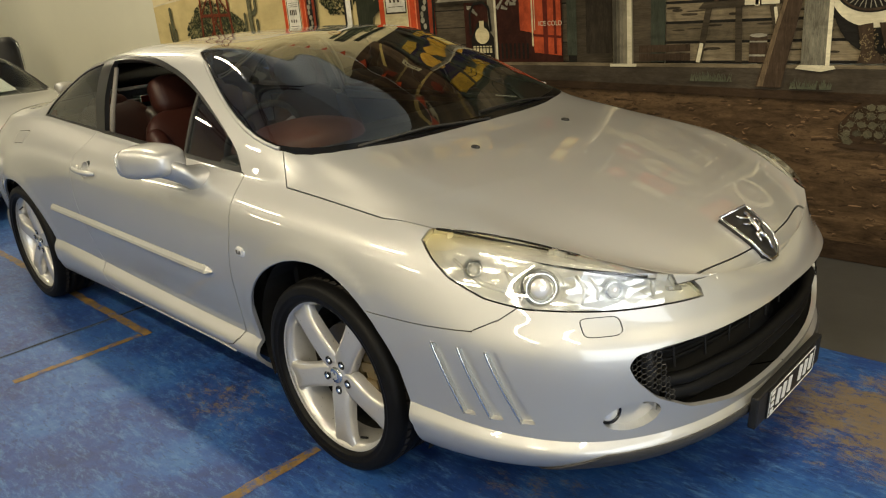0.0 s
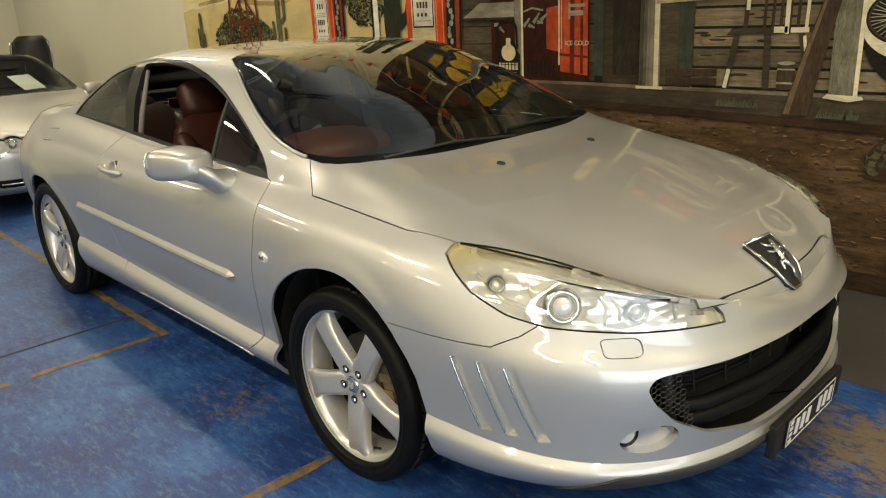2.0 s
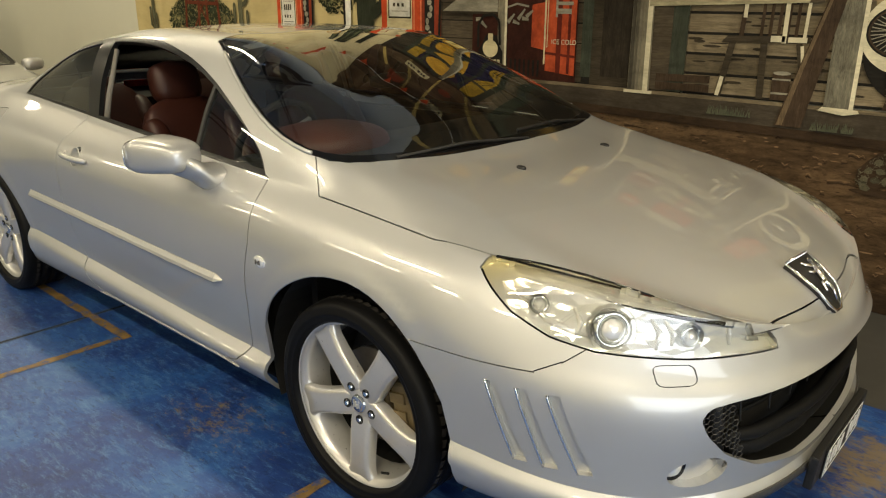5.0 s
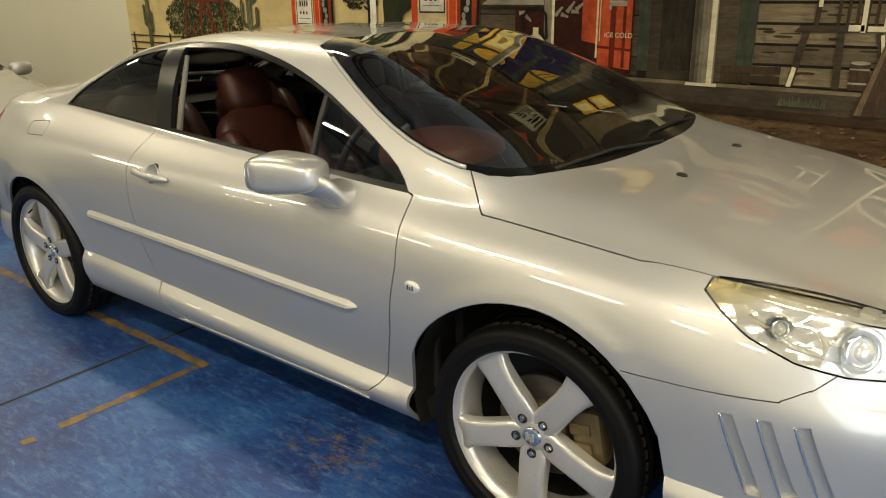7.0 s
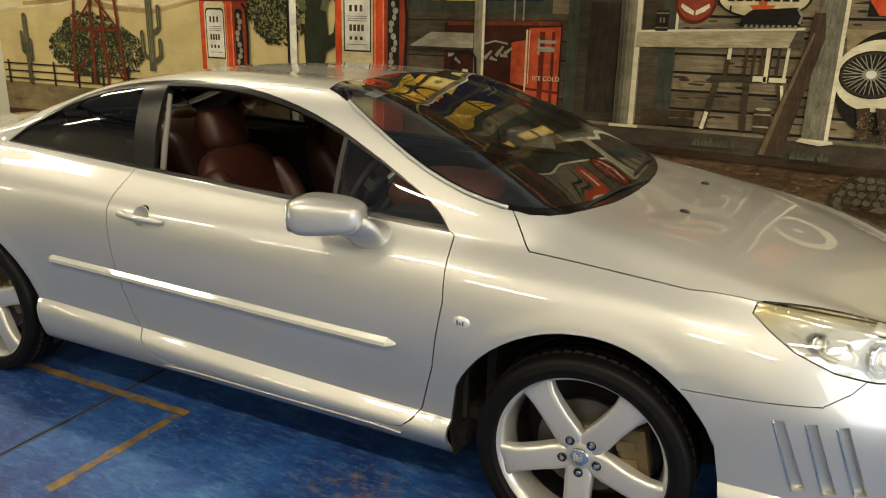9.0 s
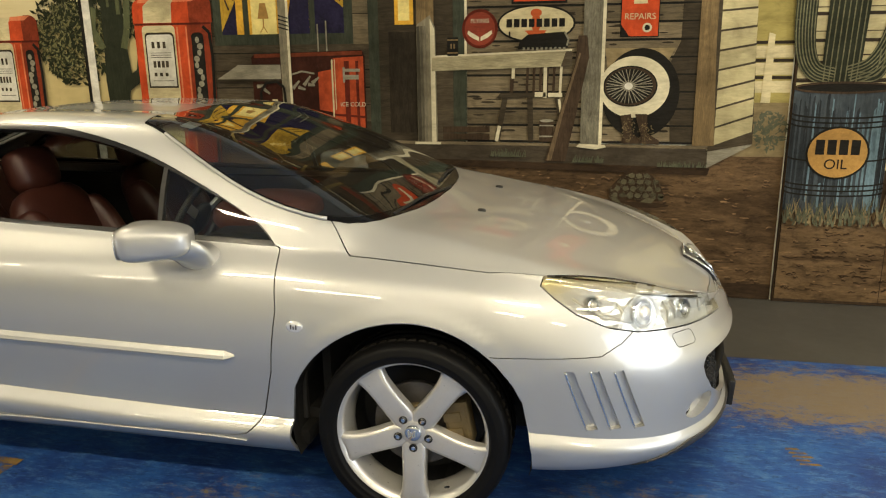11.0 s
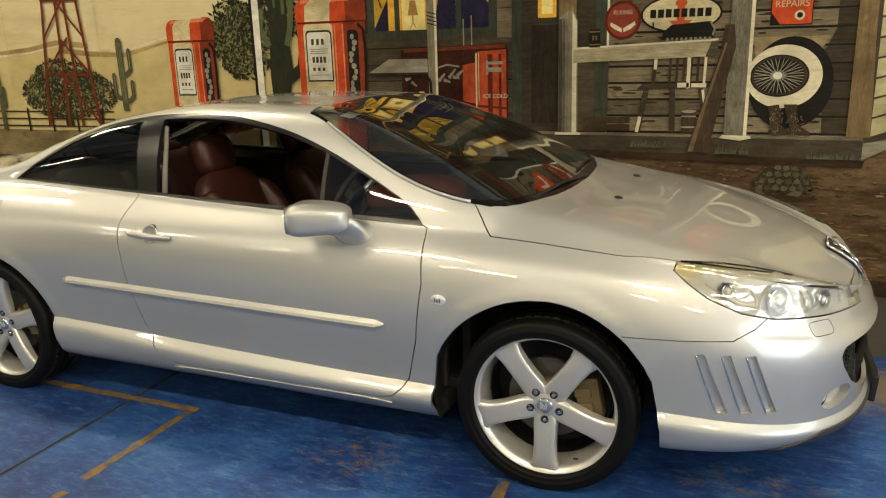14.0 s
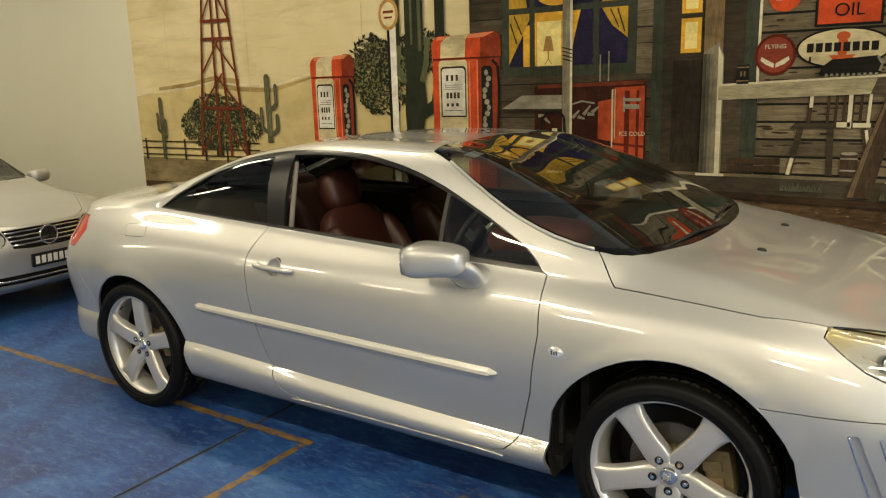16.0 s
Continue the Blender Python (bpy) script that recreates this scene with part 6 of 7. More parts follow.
mouth = [(.645, .548), (.624, .574), (.56, .582), (.3, .588), (0, .59)]
mouth_low = [(0, .332), (.29, .338), (.470, .378), (.574, .438), (.630, .505)]
mouth_poly = mouth + [(-y, z) for y, z in mouth[-2::-1]] + [(-y, z) for y, z in mouth_low[:0:-1]] + mouth_low
mouth_faces, bumper = shell.cut([outline(rounded(mouth_poly, .022, 4), a=(0, 1, 0), limits=[((1, 0, 0), .6)])], 0, bumper)
lip, bumper = shell.cut([[((0, 0, -1), -.298), ((.42, 0, -1), .42 * .68 - .20), ((1, 0, 0), .5)]], 0, bumper)
fog = {}
for sgn in (-1, 1):
    fog[sgn], bumper = shell.cut([outline(oval(sgn * .625, .396, .064, .041, tilt=-sgn * .10), a=(0, 1, 0), limits=[((1, 0, 0), .6)])], 0, bumper)
GILLS = [[(.502, .600), (.530, .600), (.611, .392), (.576, .391)], [(.580, .598), (.608, .599), (.686, .390), (.651, .389)], [(.654, .594), (.684, .595), (.762, .386), (.729, .385)]]
gills = []
for sgn in (-1, 1):
    for g in GILLS:
        f, bumper = shell.cut([outline(g, limits=[((0, sgn, 0), .4)])], 0, bumper)
        gills.append((f, g, sgn))
for sgn in (-1, 1):
    flap = outline(rounded([(.836, .670), (.903, .667), (.924, .625), (.859, .628)], .014, 3), limits=[((0, sgn, 0), .4)])
    f, bumper = shell.cut([flap], 0, bumper)
    ring = [(n, d - .0018) for n, d in flap]
    _, bumper = shell.cut([ring], 0, bumper)
    shell.mesh("washer_cover", f, M_PAINT, car, rim=.006)
bumper_ob = shell.mesh("front_bumper", bumper, M_PAINT, car, rim=.016)
for f, g, sgn in gills:
    shell.mesh("gill_recess", f, M_PAINT, bumper_ob, "slanted recessed gill in the bumper side", rim=0, push=.017)
    shell.mesh("gill_wall", f, M_PAINT, bumper_ob, rim=.018, only_rim=True)
    (ax, az), (bx, bz) = g[0], g[3]
    ids = {i for poly, _, _ in f for i in poly}
    nx, nz = -(bz - az), bx - ax
    ln = math.hypot(nx, nz)
    edge_pts = sorted((shell.V[i] for i in ids if abs((shell.V[i][0] - ax) * nx + (shell.V[i][2] - az) * nz) / ln < 2e-5), key=lambda p: -p[2])
    best = [(p[0], p[1] + sgn * .001, p[2]) for p in edge_pts]
    bm = bmesh.new()
    add_tube(bm, best, .0035, 6)
    part("gill_trim", bm, M_CHROME, bumper_ob, "thin bright strip on the gill edge", smooth=True)
lip_ob = shell.mesh("bumper_lip", lip, M_LIP, bumper_ob, "dark grey plastic lower bumper lip", rim=.02, push=-.006)
for y, x in ((-.57, 1.0), (-.30, 1.045), (.30, 1.045), (.57, 1.0)):
    j = min({i for ids, _, _ in lip for i in ids}, key=lambda i: (shell.V[i][1] - y) ** 2 + (shell.V[i][2] - .245) ** 2 + (0 if shell.V[i][0] > .6 else 9))
    s = part("parking_sensor", lathe([(0, .0025), (.010, .0025), (.0115, .001), (.012, -.006)], 16, "Z"), M_BLACK, lip_ob)
    s.matrix_local = Matrix.Translation(shell.V[j]) @ Vector(shell.N[j]).to_track_quat("Z", "Y").to_matrix().to_4x4()
for sgn in (-1, 1):
    shell.mesh("fog_lamp_recess", fog[sgn], M_PAINT, bumper_ob, "oval bright fog lamp recess", rim=0, push=.03)
    shell.mesh("fog_lamp_wall", fog[sgn], M_PAINT, bumper_ob, rim=.031, only_rim=True)
    c = np.mean([shell.V[i] for ids, _, _ in fog[sgn] for i in ids], axis=0)
    lamp = part("fog_lamp", lathe([(0, -.016), (.016, -.014), (.027, -.006), (.029, 0)], 24), M_BOWL, bumper_ob, "round fog lamp in its recess", smooth=True)
    lamp.matrix_local = pose(c[0] - .060, c[1] + sgn * .040, c[2] + .004, 0, 0, 90 + sgn * 25)
    part("lamp_bezel", lathe([(.029, .01), (.029, -.008), (.033, -.010), (.037, .0), (.037, .02)], 24), M_GLOSS, lamp, smooth=True)
# grille in the mouth
shell.mesh("grille_back", mouth_faces, M_DARK, bumper_ob, rim=0, push=.16, along=(1, 0, .5))
shell.mesh("grille_wall", mouth_faces, M_DARK, bumper_ob, rim=.165, only_rim=True, along=(1, 0, .5))


def mouth_x(y, z, back):
    vs = mouth_v
    j = int(np.argmin((vs[:, 1] - y) ** 2 + (vs[:, 2] - z) ** 2))
    return vs[j, 0] - back


mouth_v = np.array([shell.V[i] for ids, _, _ in mouth_faces for i in ids])
for z, half, back, r in ((.545, .56, .075, .004), (.455, .54, .045, .019), (.405, .50, .055, .026), (.52, .54, .10, .006), (.492, .54, .10, .006), (.37, .38, .075, .006)):
    ys = np.linspace(-half, half, 25)
    bm = tube([(mouth_x(y, z, back), y, z) for y in ys], r, 8)
    part("grille_bar", bm, M_GRILLE if r != .004 else M_STEEL, bumper_ob, smooth=True)
for y in np.linspace(-.45, .45, 9):
    part("grille_rib", tube([(mouth_x(y, .56, .085), y, .575), (mouth_x(y, .47, .085), y, .47)], .003, 6), M_BLACK, bumper_ob)
for sgn in (-1, 1):
    bm = bmesh.new()
    ys = np.linspace(.645, .46, 60)
    xs = np.array([mouth_x(sgn * y, .50, .014) for y in ys])
    xs = np.convolve(np.pad(xs, 4, mode="edge"), np.ones(9) / 9, mode="valid")
    run = np.concatenate([[0], np.cumsum(np.hypot(np.diff(xs), np.diff(ys)))])
    r = .0092
    for i in range(10):
        for j in range(12):
            along, z = .024 + 1.5 * r * i, .41 + 1.732 * r * (j + (.5 if i % 2 else 0))
            y = float(np.interp(along, run, ys))
            if z > .572 or z < .40 + max(0, y - .50) * .8 or along > .11 + (.52 - z) * .35:
                continue
            ring = []
            for k in range(7):
                at = along + r * math.cos(k * math.pi / 3)
                ring.append((float(np.interp(at, run, xs)), sgn * float(np.interp(at, run, ys)), z + r * math.sin(k * math.pi / 3)))
            add_tube(bm, ring, .0018, 4)
    part("honeycomb_mesh", bm, M_BLACK, bumper_ob, "black honeycomb mesh in the grille corner")
    part("brake_duct", blob((.04, .11, .17), 5), M_BLACK, bumper_ob, smooth=True).matrix_local = pose(.925, sgn * .500, .475, 0, -8, sgn * -34)
# plate
holder = part("plate_holder", box((-.02, -.255, -.05), (.004, .255, .052), .006), M_BLACK, bumper_ob)
plate_at = pose(1.128, -.005, .277, 0, 4, 0)
holder.matrix_local = plate_at
plate = part("number_plate", box((.004, -.186, -.047), (.009, .186, .047), .002), M_BLACK, bumper_ob, "black number plate with white bars")
plate.matrix_local = plate_at.copy()
for lo, hi in (((.0092, -.18, -.043), (.0104, .18, -.040)), ((.0092, -.18, .040), (.0104, .18, .043)), ((.0092, -.18, -.043), (.0104, -.177, .043)), ((.0092, .177, -.043), (.0104, .18, .043))):
    part("plate_edge", box(lo, hi), M_WHITE, plate)
for i in range(7):
    if i != 3:
        o = part("plate_bar", box((.0092, -.013, -.026), (.0108, .013, .026)), M_WHITE, plate)
        o.matrix_local = pose(0, -.112 + i * .043, 0, -9, 0, 0)
for z in (-.03, -.01, .01, .03):
    part("plate_bar", box((.0092, -.168, z - .006), (.0108, -.145, z + .006)), M_WHITE, plate)

# fuel flap, rear bumper, tail lamps, boot lid
FUEL = rounded([(-2.855, .937), (-2.70, .947), (-2.64, .898), (-2.80, .890)], .02, 4)
f = shell.cut([outline(FUEL, limits=[((0, -1, 0), .4)])], .0025)
shell.mesh("fuel_flap", f, M_PAINT, car, rim=.006)
both(shell, lambda f, s: shell.mesh("tail_lamp", f, M_TAIL, car, "red tail lamp glass", rim=.01), [outline([(-3.25, .945), (-3.19, .885), (-3.25, .80), (-3.75, .78), (-3.75, .945)], limits=[((0, -1, 0), .30)])], .003)
f = shell.cut([outline([(-4, .1), (-3.0, .1), (-3.06, .655), (-3.20, .675), (-3.27, .775), (-4, .775)])], .003)
rb = shell.mesh("rear_bumper", f, M_PAINT, car, rim=.014)
boot = [(-3.12, -.60), (-3.45, -.60), (-3.62, -.4), (-3.66, 0)]
f = shell.cut([outline(boot + [(x, -y) for x, y in boot[-2::-1]], b=(0, 1, 0), limits=[((0, 0, 1), .93)])], .003)
shell.mesh("boot_lid", f, M_PAINT, car, rim=.012)

# doors
DOOR = [(-.464, .938), (-.45, .755), (-.48, .535), (-.533, .357), (-.56, .318), (-.595, .288), (-.66, .272), (-1.0, .266), (-1.55, .268), (-1.62, .274), (-1.68, .283), (-1.725, .312), (-1.757, .348), (-1.80, .432), (-1.85, .68), (-1.88, .85), (-1.893, .953), (-1.893, .986), (-.480, .9435)]


def doors(faces, sgn):
    hole = outline(oval(-1.705, .850, .038, .038), limits=[((0, sgn, 0), .45)])
    _, faces = shell.cut([hole], 0, faces)
    d = shell.mesh("door", faces, M_PAINT, car, rim=.014)
    flip = Matrix.Diagonal((1, -sgn, 1, 1))
    cup = part("handle_cup", lathe([(0, .018), (.024, .016), (.036, .006), (.040, -.001), (.0405, .004)], 32), M_PAINT, d, smooth=True)
    hy = shell.side_y(-1.70, .852)
    cup.matrix_local = flip @ pose(-1.705, -hy - .001, .850, -16, 0, 0)
    bm = bmesh.new()
    pts = [(-1.585 - .232 * t, -shell.side_y(-1.585 - .232 * t, .85) - .010 - .020 * math.sin(math.pi * t) ** .6, .847 + .006 * t) for t in np.linspace(0, 1, 13)]
    add_tube(bm, pts, [.007] + [.0115] * 11 + [.007], 10)
    bm.transform(flip)
    part("door_handle", bm, M_PAINT, d, "body-coloured lever door handle", smooth=True)
    lock = part("door_lock", lathe([(0, -.004), (.010, -.004), (.012, 0), (.012, .01)], 16), M_ALLOY, d)
    lock.matrix_local = flip @ pose(-1.80, -shell.side_y(-1.80, .852), .852, -14, 0, 0)
    bm = bmesh.new()
    bm = strip_along([(x, -shell.side_y(x, .614 - (x + 2.22) * .0175) + .001, .614 - (x + 2.22) * .0175) for x in np.linspace(-1.8496, -.604, 40)], .0175, .020, .02, False)
    bm.transform(flip)
    part("door_moulding", bm, M_PAINT, d, "silver side rubbing strip")
    # mirror
    mir = part("door_mirror", blob((.236, .19, .126), 3.8, 36, 20), M_PAINT, d, "silver door mirror housing", smooth=True)
    for v in mir.data.vertices:
        k = (v.co.x + .118) / .236
        v.co.z *= (1.0 - .50 * k ** 2.2) if v.co.z > 0 else (1 - .06 * k)
        v.co.y *= 1 - .22 * k
    mir.matrix_local = flip @ pose(-.828, -.955, .990, 0, -4, 14)
    glassy = part("mirror_glass", blob((.006, .165, .105), 3.5), M_CHROME, mir, smooth=True)
    glassy.matrix_local = pose(-.108, 0, .0)
    bm = bmesh.new()
    rings = []
    for fx, fy, fz, fa, fb in ((-.812, -.958, .972, .070, .044), (-.785, -.950, .967, .078, .044), (-.765, -.934, .957, .080, .043), (-.752, -.912, .944, .079, .043), (-.748, -.892, .928, .076, .046), (-.746, -.872, .912, .074, .048), (-.746, -.82, .904, .076, .050)):
        rings.append([bm.verts.new((fx + fa * math.cos(t), fy, fz + fb * math.sin(t))) for t in np.linspace(0, 2 * math.pi, 21)[:-1]])
    for p, q in zip(rings, rings[1:]):
        for i in range(20):
            bm.faces.new((p[i], p[i - 1], q[i - 1], q[i]))
    bm.faces.new(rings[0])
    bmesh.ops.recalc_face_normals(bm, faces=bm.faces)
    bm.transform(flip)
    part("mirror_foot", bm, M_PAINT, d, smooth=True)


both(shell, doors, [outline(DOOR, limits=[((0, -1, 0), .45)])], .0045)

# front wings, and the body that is left
got = shell.region(lambda over_edge, st, c: c[0] > -.47 and not over_edge)
wings = {-1: [f for f in got if shell.V[f[0][0]][1] < 0], 1: [f for f in got if shell.V[f[0][0]][1] >= 0]}
for sgn, f in wings.items():
    w = shell.mesh("front_wing", f, M_PAINT, car, rim=.014)
    flip = Matrix.Diagonal((1, -sgn, 1, 1))
    rep = part("side_repeater", blob((.058, .014, .040), 2.0), M_BOWL, w, "clear oval side repeater lamp", smooth=True)
    y = shell.side_y(-.38, .704)
    rep.matrix_local = flip @ pose(-.38, -y - .001, .704, 0, 0, 0)
    bm = bmesh.new()
    for q in range(3):
        add_box(bm, (-.012 + q * .009, -.0085, -.007), (-.007 + q * .009, -.004, .008 - .004 * (q % 2)), .001)
    part("repeater_emblem", bm, M_DISC, rep)
roof_faces = [f for f in shell.faces if f[1] and -2.6 < shell.V[f[0][0]][0] < -.72]
body = shell.mesh("body", shell.faces, M_PAINT, car, rim=.014)
shell.mesh("headlining", roof_faces, M_BEIGE, body, "pale grey headlining and pillar trim", rim=0, push=.022)
for sgn in (-1, 1):
    flip = Matrix.Diagonal((1, -sgn, 1, 1))
    bm = strip_along([(x, -shell.side_y(x, .614 - (x + 2.22) * .0175) + .001, .614 - (x + 2.22) * .0175) for x in np.linspace(-2.228, -1.8504, 14)], .0175, .020, .06, True, False)
    bm.transform(flip)
    part("side_moulding", bm, M_PAINT, body, "silver side rubbing strip")
    # extra bead under the door, standing in for the highlight along its lower edge
    edge = [(x, -sgn * -(shell.side_y(x, .258) + .001), .258 - .006 * (1 - min(1, 8 * min(-.60 - x, x + 1.66)))) for x in np.linspace(-1.66, -.60, 40)]
    part("sill_edge", tube(edge, .0035, 6), M_PAINT, body, "thin bead added under the door to imitate its edge highlight", smooth=True)
    for cx_, cz_, r_, bk_ in ((0, .333, .405, 1.065), (-2.715, .325, .385, 1.0)):
        bm = bmesh.new()
        arc = [(cx_ + (r_ + .012) * math.cos(a) * (bk_ if math.cos(a) < 0 else 1), cz_ + (r_ + .012) * math.sin(a)) for a in np.linspace(-.35, math.pi + .35, 28)]
        rows = [[bm.verts.new((x, y, z)) for x, z in arc] for y in (-.852, -.50)]
        for j in range(len(arc) - 1):
            bm.faces.new((rows[0][j], rows[0][j + 1], rows[1][j + 1], rows[1][j]))
        bm.faces.new(rows[1])
        bm.transform(flip)
        part("wheel_liner", bm, M_DARK, body)
for cx_, cz_, r_, bk_ in ((0, .333, .405, 1.065), (-2.715, .325, .385, 1.0)):
    for sgn in (-1, 1):
        ring = [p for p in shell.V if sgn * p[1] > .6 and abs(math.hypot((p[0] - cx_) / (bk_ if p[0] < cx_ else 1), p[2] - cz_) - r_) < .0012 and p[2] > cz_ + .06]
        ring.sort(key=lambda p: math.atan2(p[2] - cz_, p[0] - cx_))
        line = ring[:1]
        for p in ring:
            if np.linalg.norm(p - line[-1]) > .02:
                line.append(p)
        part("arch_lip", tube([(p[0], p[1] - sgn * .004, p[2]) for p in line], .0045, 8), M_PAINT, body, smooth=True)
# underside and engine-bay closing
for cx_, r_ in ((0, .425), (-2.715, .40)):
    for sx_ in (-1, 1):
        for sgn in (-1, 1):
            xa, xb = sorted((cx_ + sx_ * (r_ + .012), cx_ + sx_ * (r_ + .07)))
            part("splash_guard", box((xa, min(sgn * .81, sgn * .5), .20), (xb, max(sgn * .81, sgn * .5), .60), .01), M_DARK, body)
bm = bmesh.new()
add_box(bm, (-3.45, -.70, .20), (-2.3, .70, .26), .02)
add_box(bm, (-2.35, -.80, .195), (-.40, .80, .26), .02)
add_box(bm, (-.45, -.48, .22), (.92, .48, .30), .02)
part("underbody", bm, M_DARK, body)
bm = bmesh.new()
add_box(bm, (-.36, -.74, .26), (-.33, .74, .90))
add_box(bm, (-.35, -.46, .74), (.80, .46, .78))
part("bulkhead", bm, M_DARK, body)
bm = bmesh.new()
add_box(bm, (-3.3, -.62, .88), (-2.75, .62, .93))
part("parcel_shelf", bm, M_TRIM, body)

# bonnet emblem and washer nozzles
shield = [(.935, -.075), (.945, .075), (1.03, .068), (1.07, 0), (1.025, -.068)]
emb = part("bonnet_emblem", bmesh.new(), M_BLACK, hood, "black shield emblem with a bright chrome figure")
bm = bmesh.new()
mid = COUPE["top"]["mid"]


def on_hood(x, y, up=.004):
    return (x + up * .4, y, mid(min(x, 1.058)) - 1.3 * max(0, x - 1.058) - .25 * y * y + up + .004)


def hood_plate(poly, lo, hi):
    b = bmesh.new()
    top = [b.verts.new(on_hood(x, y, hi)) for x, y in poly]
    bot = [b.verts.new(on_hood(x, y, lo)) for x, y in poly]
    b.faces.new(top)
    for i in range(len(poly)):
        j = (i + 1) % len(poly)
        b.faces.new((top[i], bot[i], bot[j], top[j]))
    bmesh.ops.recalc_face_normals(b, faces=b.faces)
    return b


RING = [(.925, -.095), (.932, .062), (.975, .050), (1.030, .036), (1.052, .022), (1.066, -.012), (1.064, -.050), (1.050, -.078), (1.022, -.092), (.975, -.098)]
hood_plate(RING, -.01, .012).to_mesh(emb.data)
part("emblem_frame", tube([on_hood(x, y, .011) for x, y in RING + RING[:1]], .0042, 8), M_CHROME, emb, smooth=True)
bm = bmesh.new()
for pts, r_ in (
    ([(.958, .006), (.972, .002), (.990, -.010), (1.010, -.022), (1.028, -.026)], [.005, .008, .0095, .008, .0055]),
    ([(.950, .020), (.957, .008), (.968, .010)], [.004, .008, .006]),
    ([(.972, .004), (.966, -.020), (.958, -.034), (.948, -.038)], [.006, .0055, .005, .003]),
    ([(.984, -.006), (.984, -.036), (.976, -.052)], [.006, .005, .003]),
    ([(1.012, -.020), (1.016, -.046), (1.032, -.056)], [.0075, .006, .004]),
    ([(1.020, -.022), (1.038, -.014), (1.052, -.020)], [.007, .005, .004]),
    ([(1.004, -.012), (.998, .016), (.986, .026), (.980, .018)], [.005, .004, .0035, .003]),
):
    add_tube(bm, [on_hood(x, y, .014) for x, y in pts], r_, 8)
part("emblem_figure", bm, M_CHROME, emb, smooth=True)
for y in (-.272, .255):
    nz = part("washer_nozzle", blob((.034, .022, .014), 2.4), M_BLACK, hood, smooth=True)
    nz.matrix_local = pose(.145, y, .976, 0, 6, 0)

# lamp internals
for sgn, faces in lamp_faces.items():
    lens = [o for o in car.children if o.name.startswith("headlamp")][0 if sgn < 0 else 1]
    for lx, lz, r, deep in ((.755, .750, .050, .012), (.885, .722, .028, .010), (.575, .800, .024, .010)):
        j = min({i for ids, _, _ in faces for i in ids}, key=lambda i: (shell.V[i][0] - lx) ** 2 + (shell.V[i][2] - lz) ** 2)
        axis = (Vector(shell.N[j]) * .85 + Vector((.3, sgn * .12, -.05))).normalized()
        spot = Matrix.Translation(Vector(shell.V[j]) - Vector(shell.N[j]) * deep) @ axis.to_track_quat("Z", "Y").to_matrix().to_4x4()
        o = part("lamp_ring", lathe([(r * .60, -.010), (r * .64, .004), (r * .80, .006), (r, .001), (r * 1.04, -.02)], 32, "Z"), M_CHROME, lens, smooth=True)
        o.matrix_local = spot
        o2 = part("lamp_tube", lathe([(r * 1.12, -.02), (r * 1.16, .007), (r * 1.20, .007), (r * 1.22, -.02)], 32, "Z"), M_LENS, lens, smooth=True)
        o2.matrix_local = spot.copy()
        e = part("lamp_projector", blob((r * 1.15, r * 1.15, r * .8), 2), M_BOWL, lens, smooth=True)
        e.matrix_local = spot.copy()
    for line in (((.655, .79), (.67, .765), (.685, .73)), ((.82, .775), (.825, .74), (.84, .70)), ((.845, .77), (.85, .74), (.86, .705)), ((.94, .745), (.945, .72), (.955, .695)), ((.52, .82), (.60, .765), (.70, .725))):
        row = []
        for lx, lz in line:
            j = min({i for ids, _, _ in faces for i in ids}, key=lambda i: (shell.V[i][0] - lx) ** 2 + (shell.V[i][2] - lz) ** 2)
            row.append(tuple(shell.V[j] - shell.N[j] * .016))
        part("lamp_blade", tube(row, [.004, .008, .004], 8), M_BOWL, lens, smooth=True)

# wipers
for x0_, y0_, x1_, y1_ in ((-.12, .58, -.085, .02), (-.035, .02, -.13, -.56)):
    zz = lambda x, y: 1.012 - .02 * y * y + max(0, (-.05 - .25 * y * y - x)) * .42
    part("wiper_arm", tube([(x0_, y0_, zz(x0_, y0_)), ((x0_ + x1_) / 2, (y0_ + y1_) / 2, zz((x0_ + x1_) / 2, (y0_ + y1_) / 2) + .012), (x1_, y1_, zz(x1_, y1_) + .008)], .006, 6), M_BLACK, body)

# cabin
cabin = part("cabin_floor", box((-2.75, -.70, .26), (-.36, .70, .30)), M_TRIM, car)
for sgn in (-1, 1):
    part("door_card", box((-2.6, sgn * .745 - .012, .28), (-.42, sgn * .745 + .012, .925), .01), M_TRIM, cabin)
    part("arm_rest", box((-1.6, sgn * .69 - .04, .62), (-.95, sgn * .69 + .04, .70), .02), M_LEATHER, cabin)
for sgn in (-1, 1):
    part("pillar_trim", tube([(-1.765, sgn * .715, .93), (-1.775, sgn * .675, 1.08), (-1.80, sgn * .60, 1.27)], [.013, .012, .010], 8), M_BEIGE, cabin, "pale belt pillar trim", smooth=True)
build_seat(cabin, -1.23, -.37, head=1.155)
build_seat(cabin, -1.23, .37, head=1.155)
for sgn in (-1, 1):
    build_seat(cabin, -2.15, sgn * .33, 26, 1.02, .46)
dash = bmesh.new()
prof = [(-.36, .60), (-.36, .935), (-.55, .965), (-.78, .95), (-.86, .90), (-.84, .80), (-.74, .60)]
rows = [[dash.verts.new((x, y, z)) for x, z in prof] for y in (-.70, -.35, 0, .35, .70)]
for a, b in zip(rows, rows[1:]):
    for j in range(len(prof)):
        dash.faces.new((a[j], a[(j + 1) % len(prof)], b[(j + 1) % len(prof)], b[j]))
dash.faces.new(rows[0])
dash.faces.new(rows[-1][::-1])
bmesh.ops.recalc_face_normals(dash, faces=dash.faces)
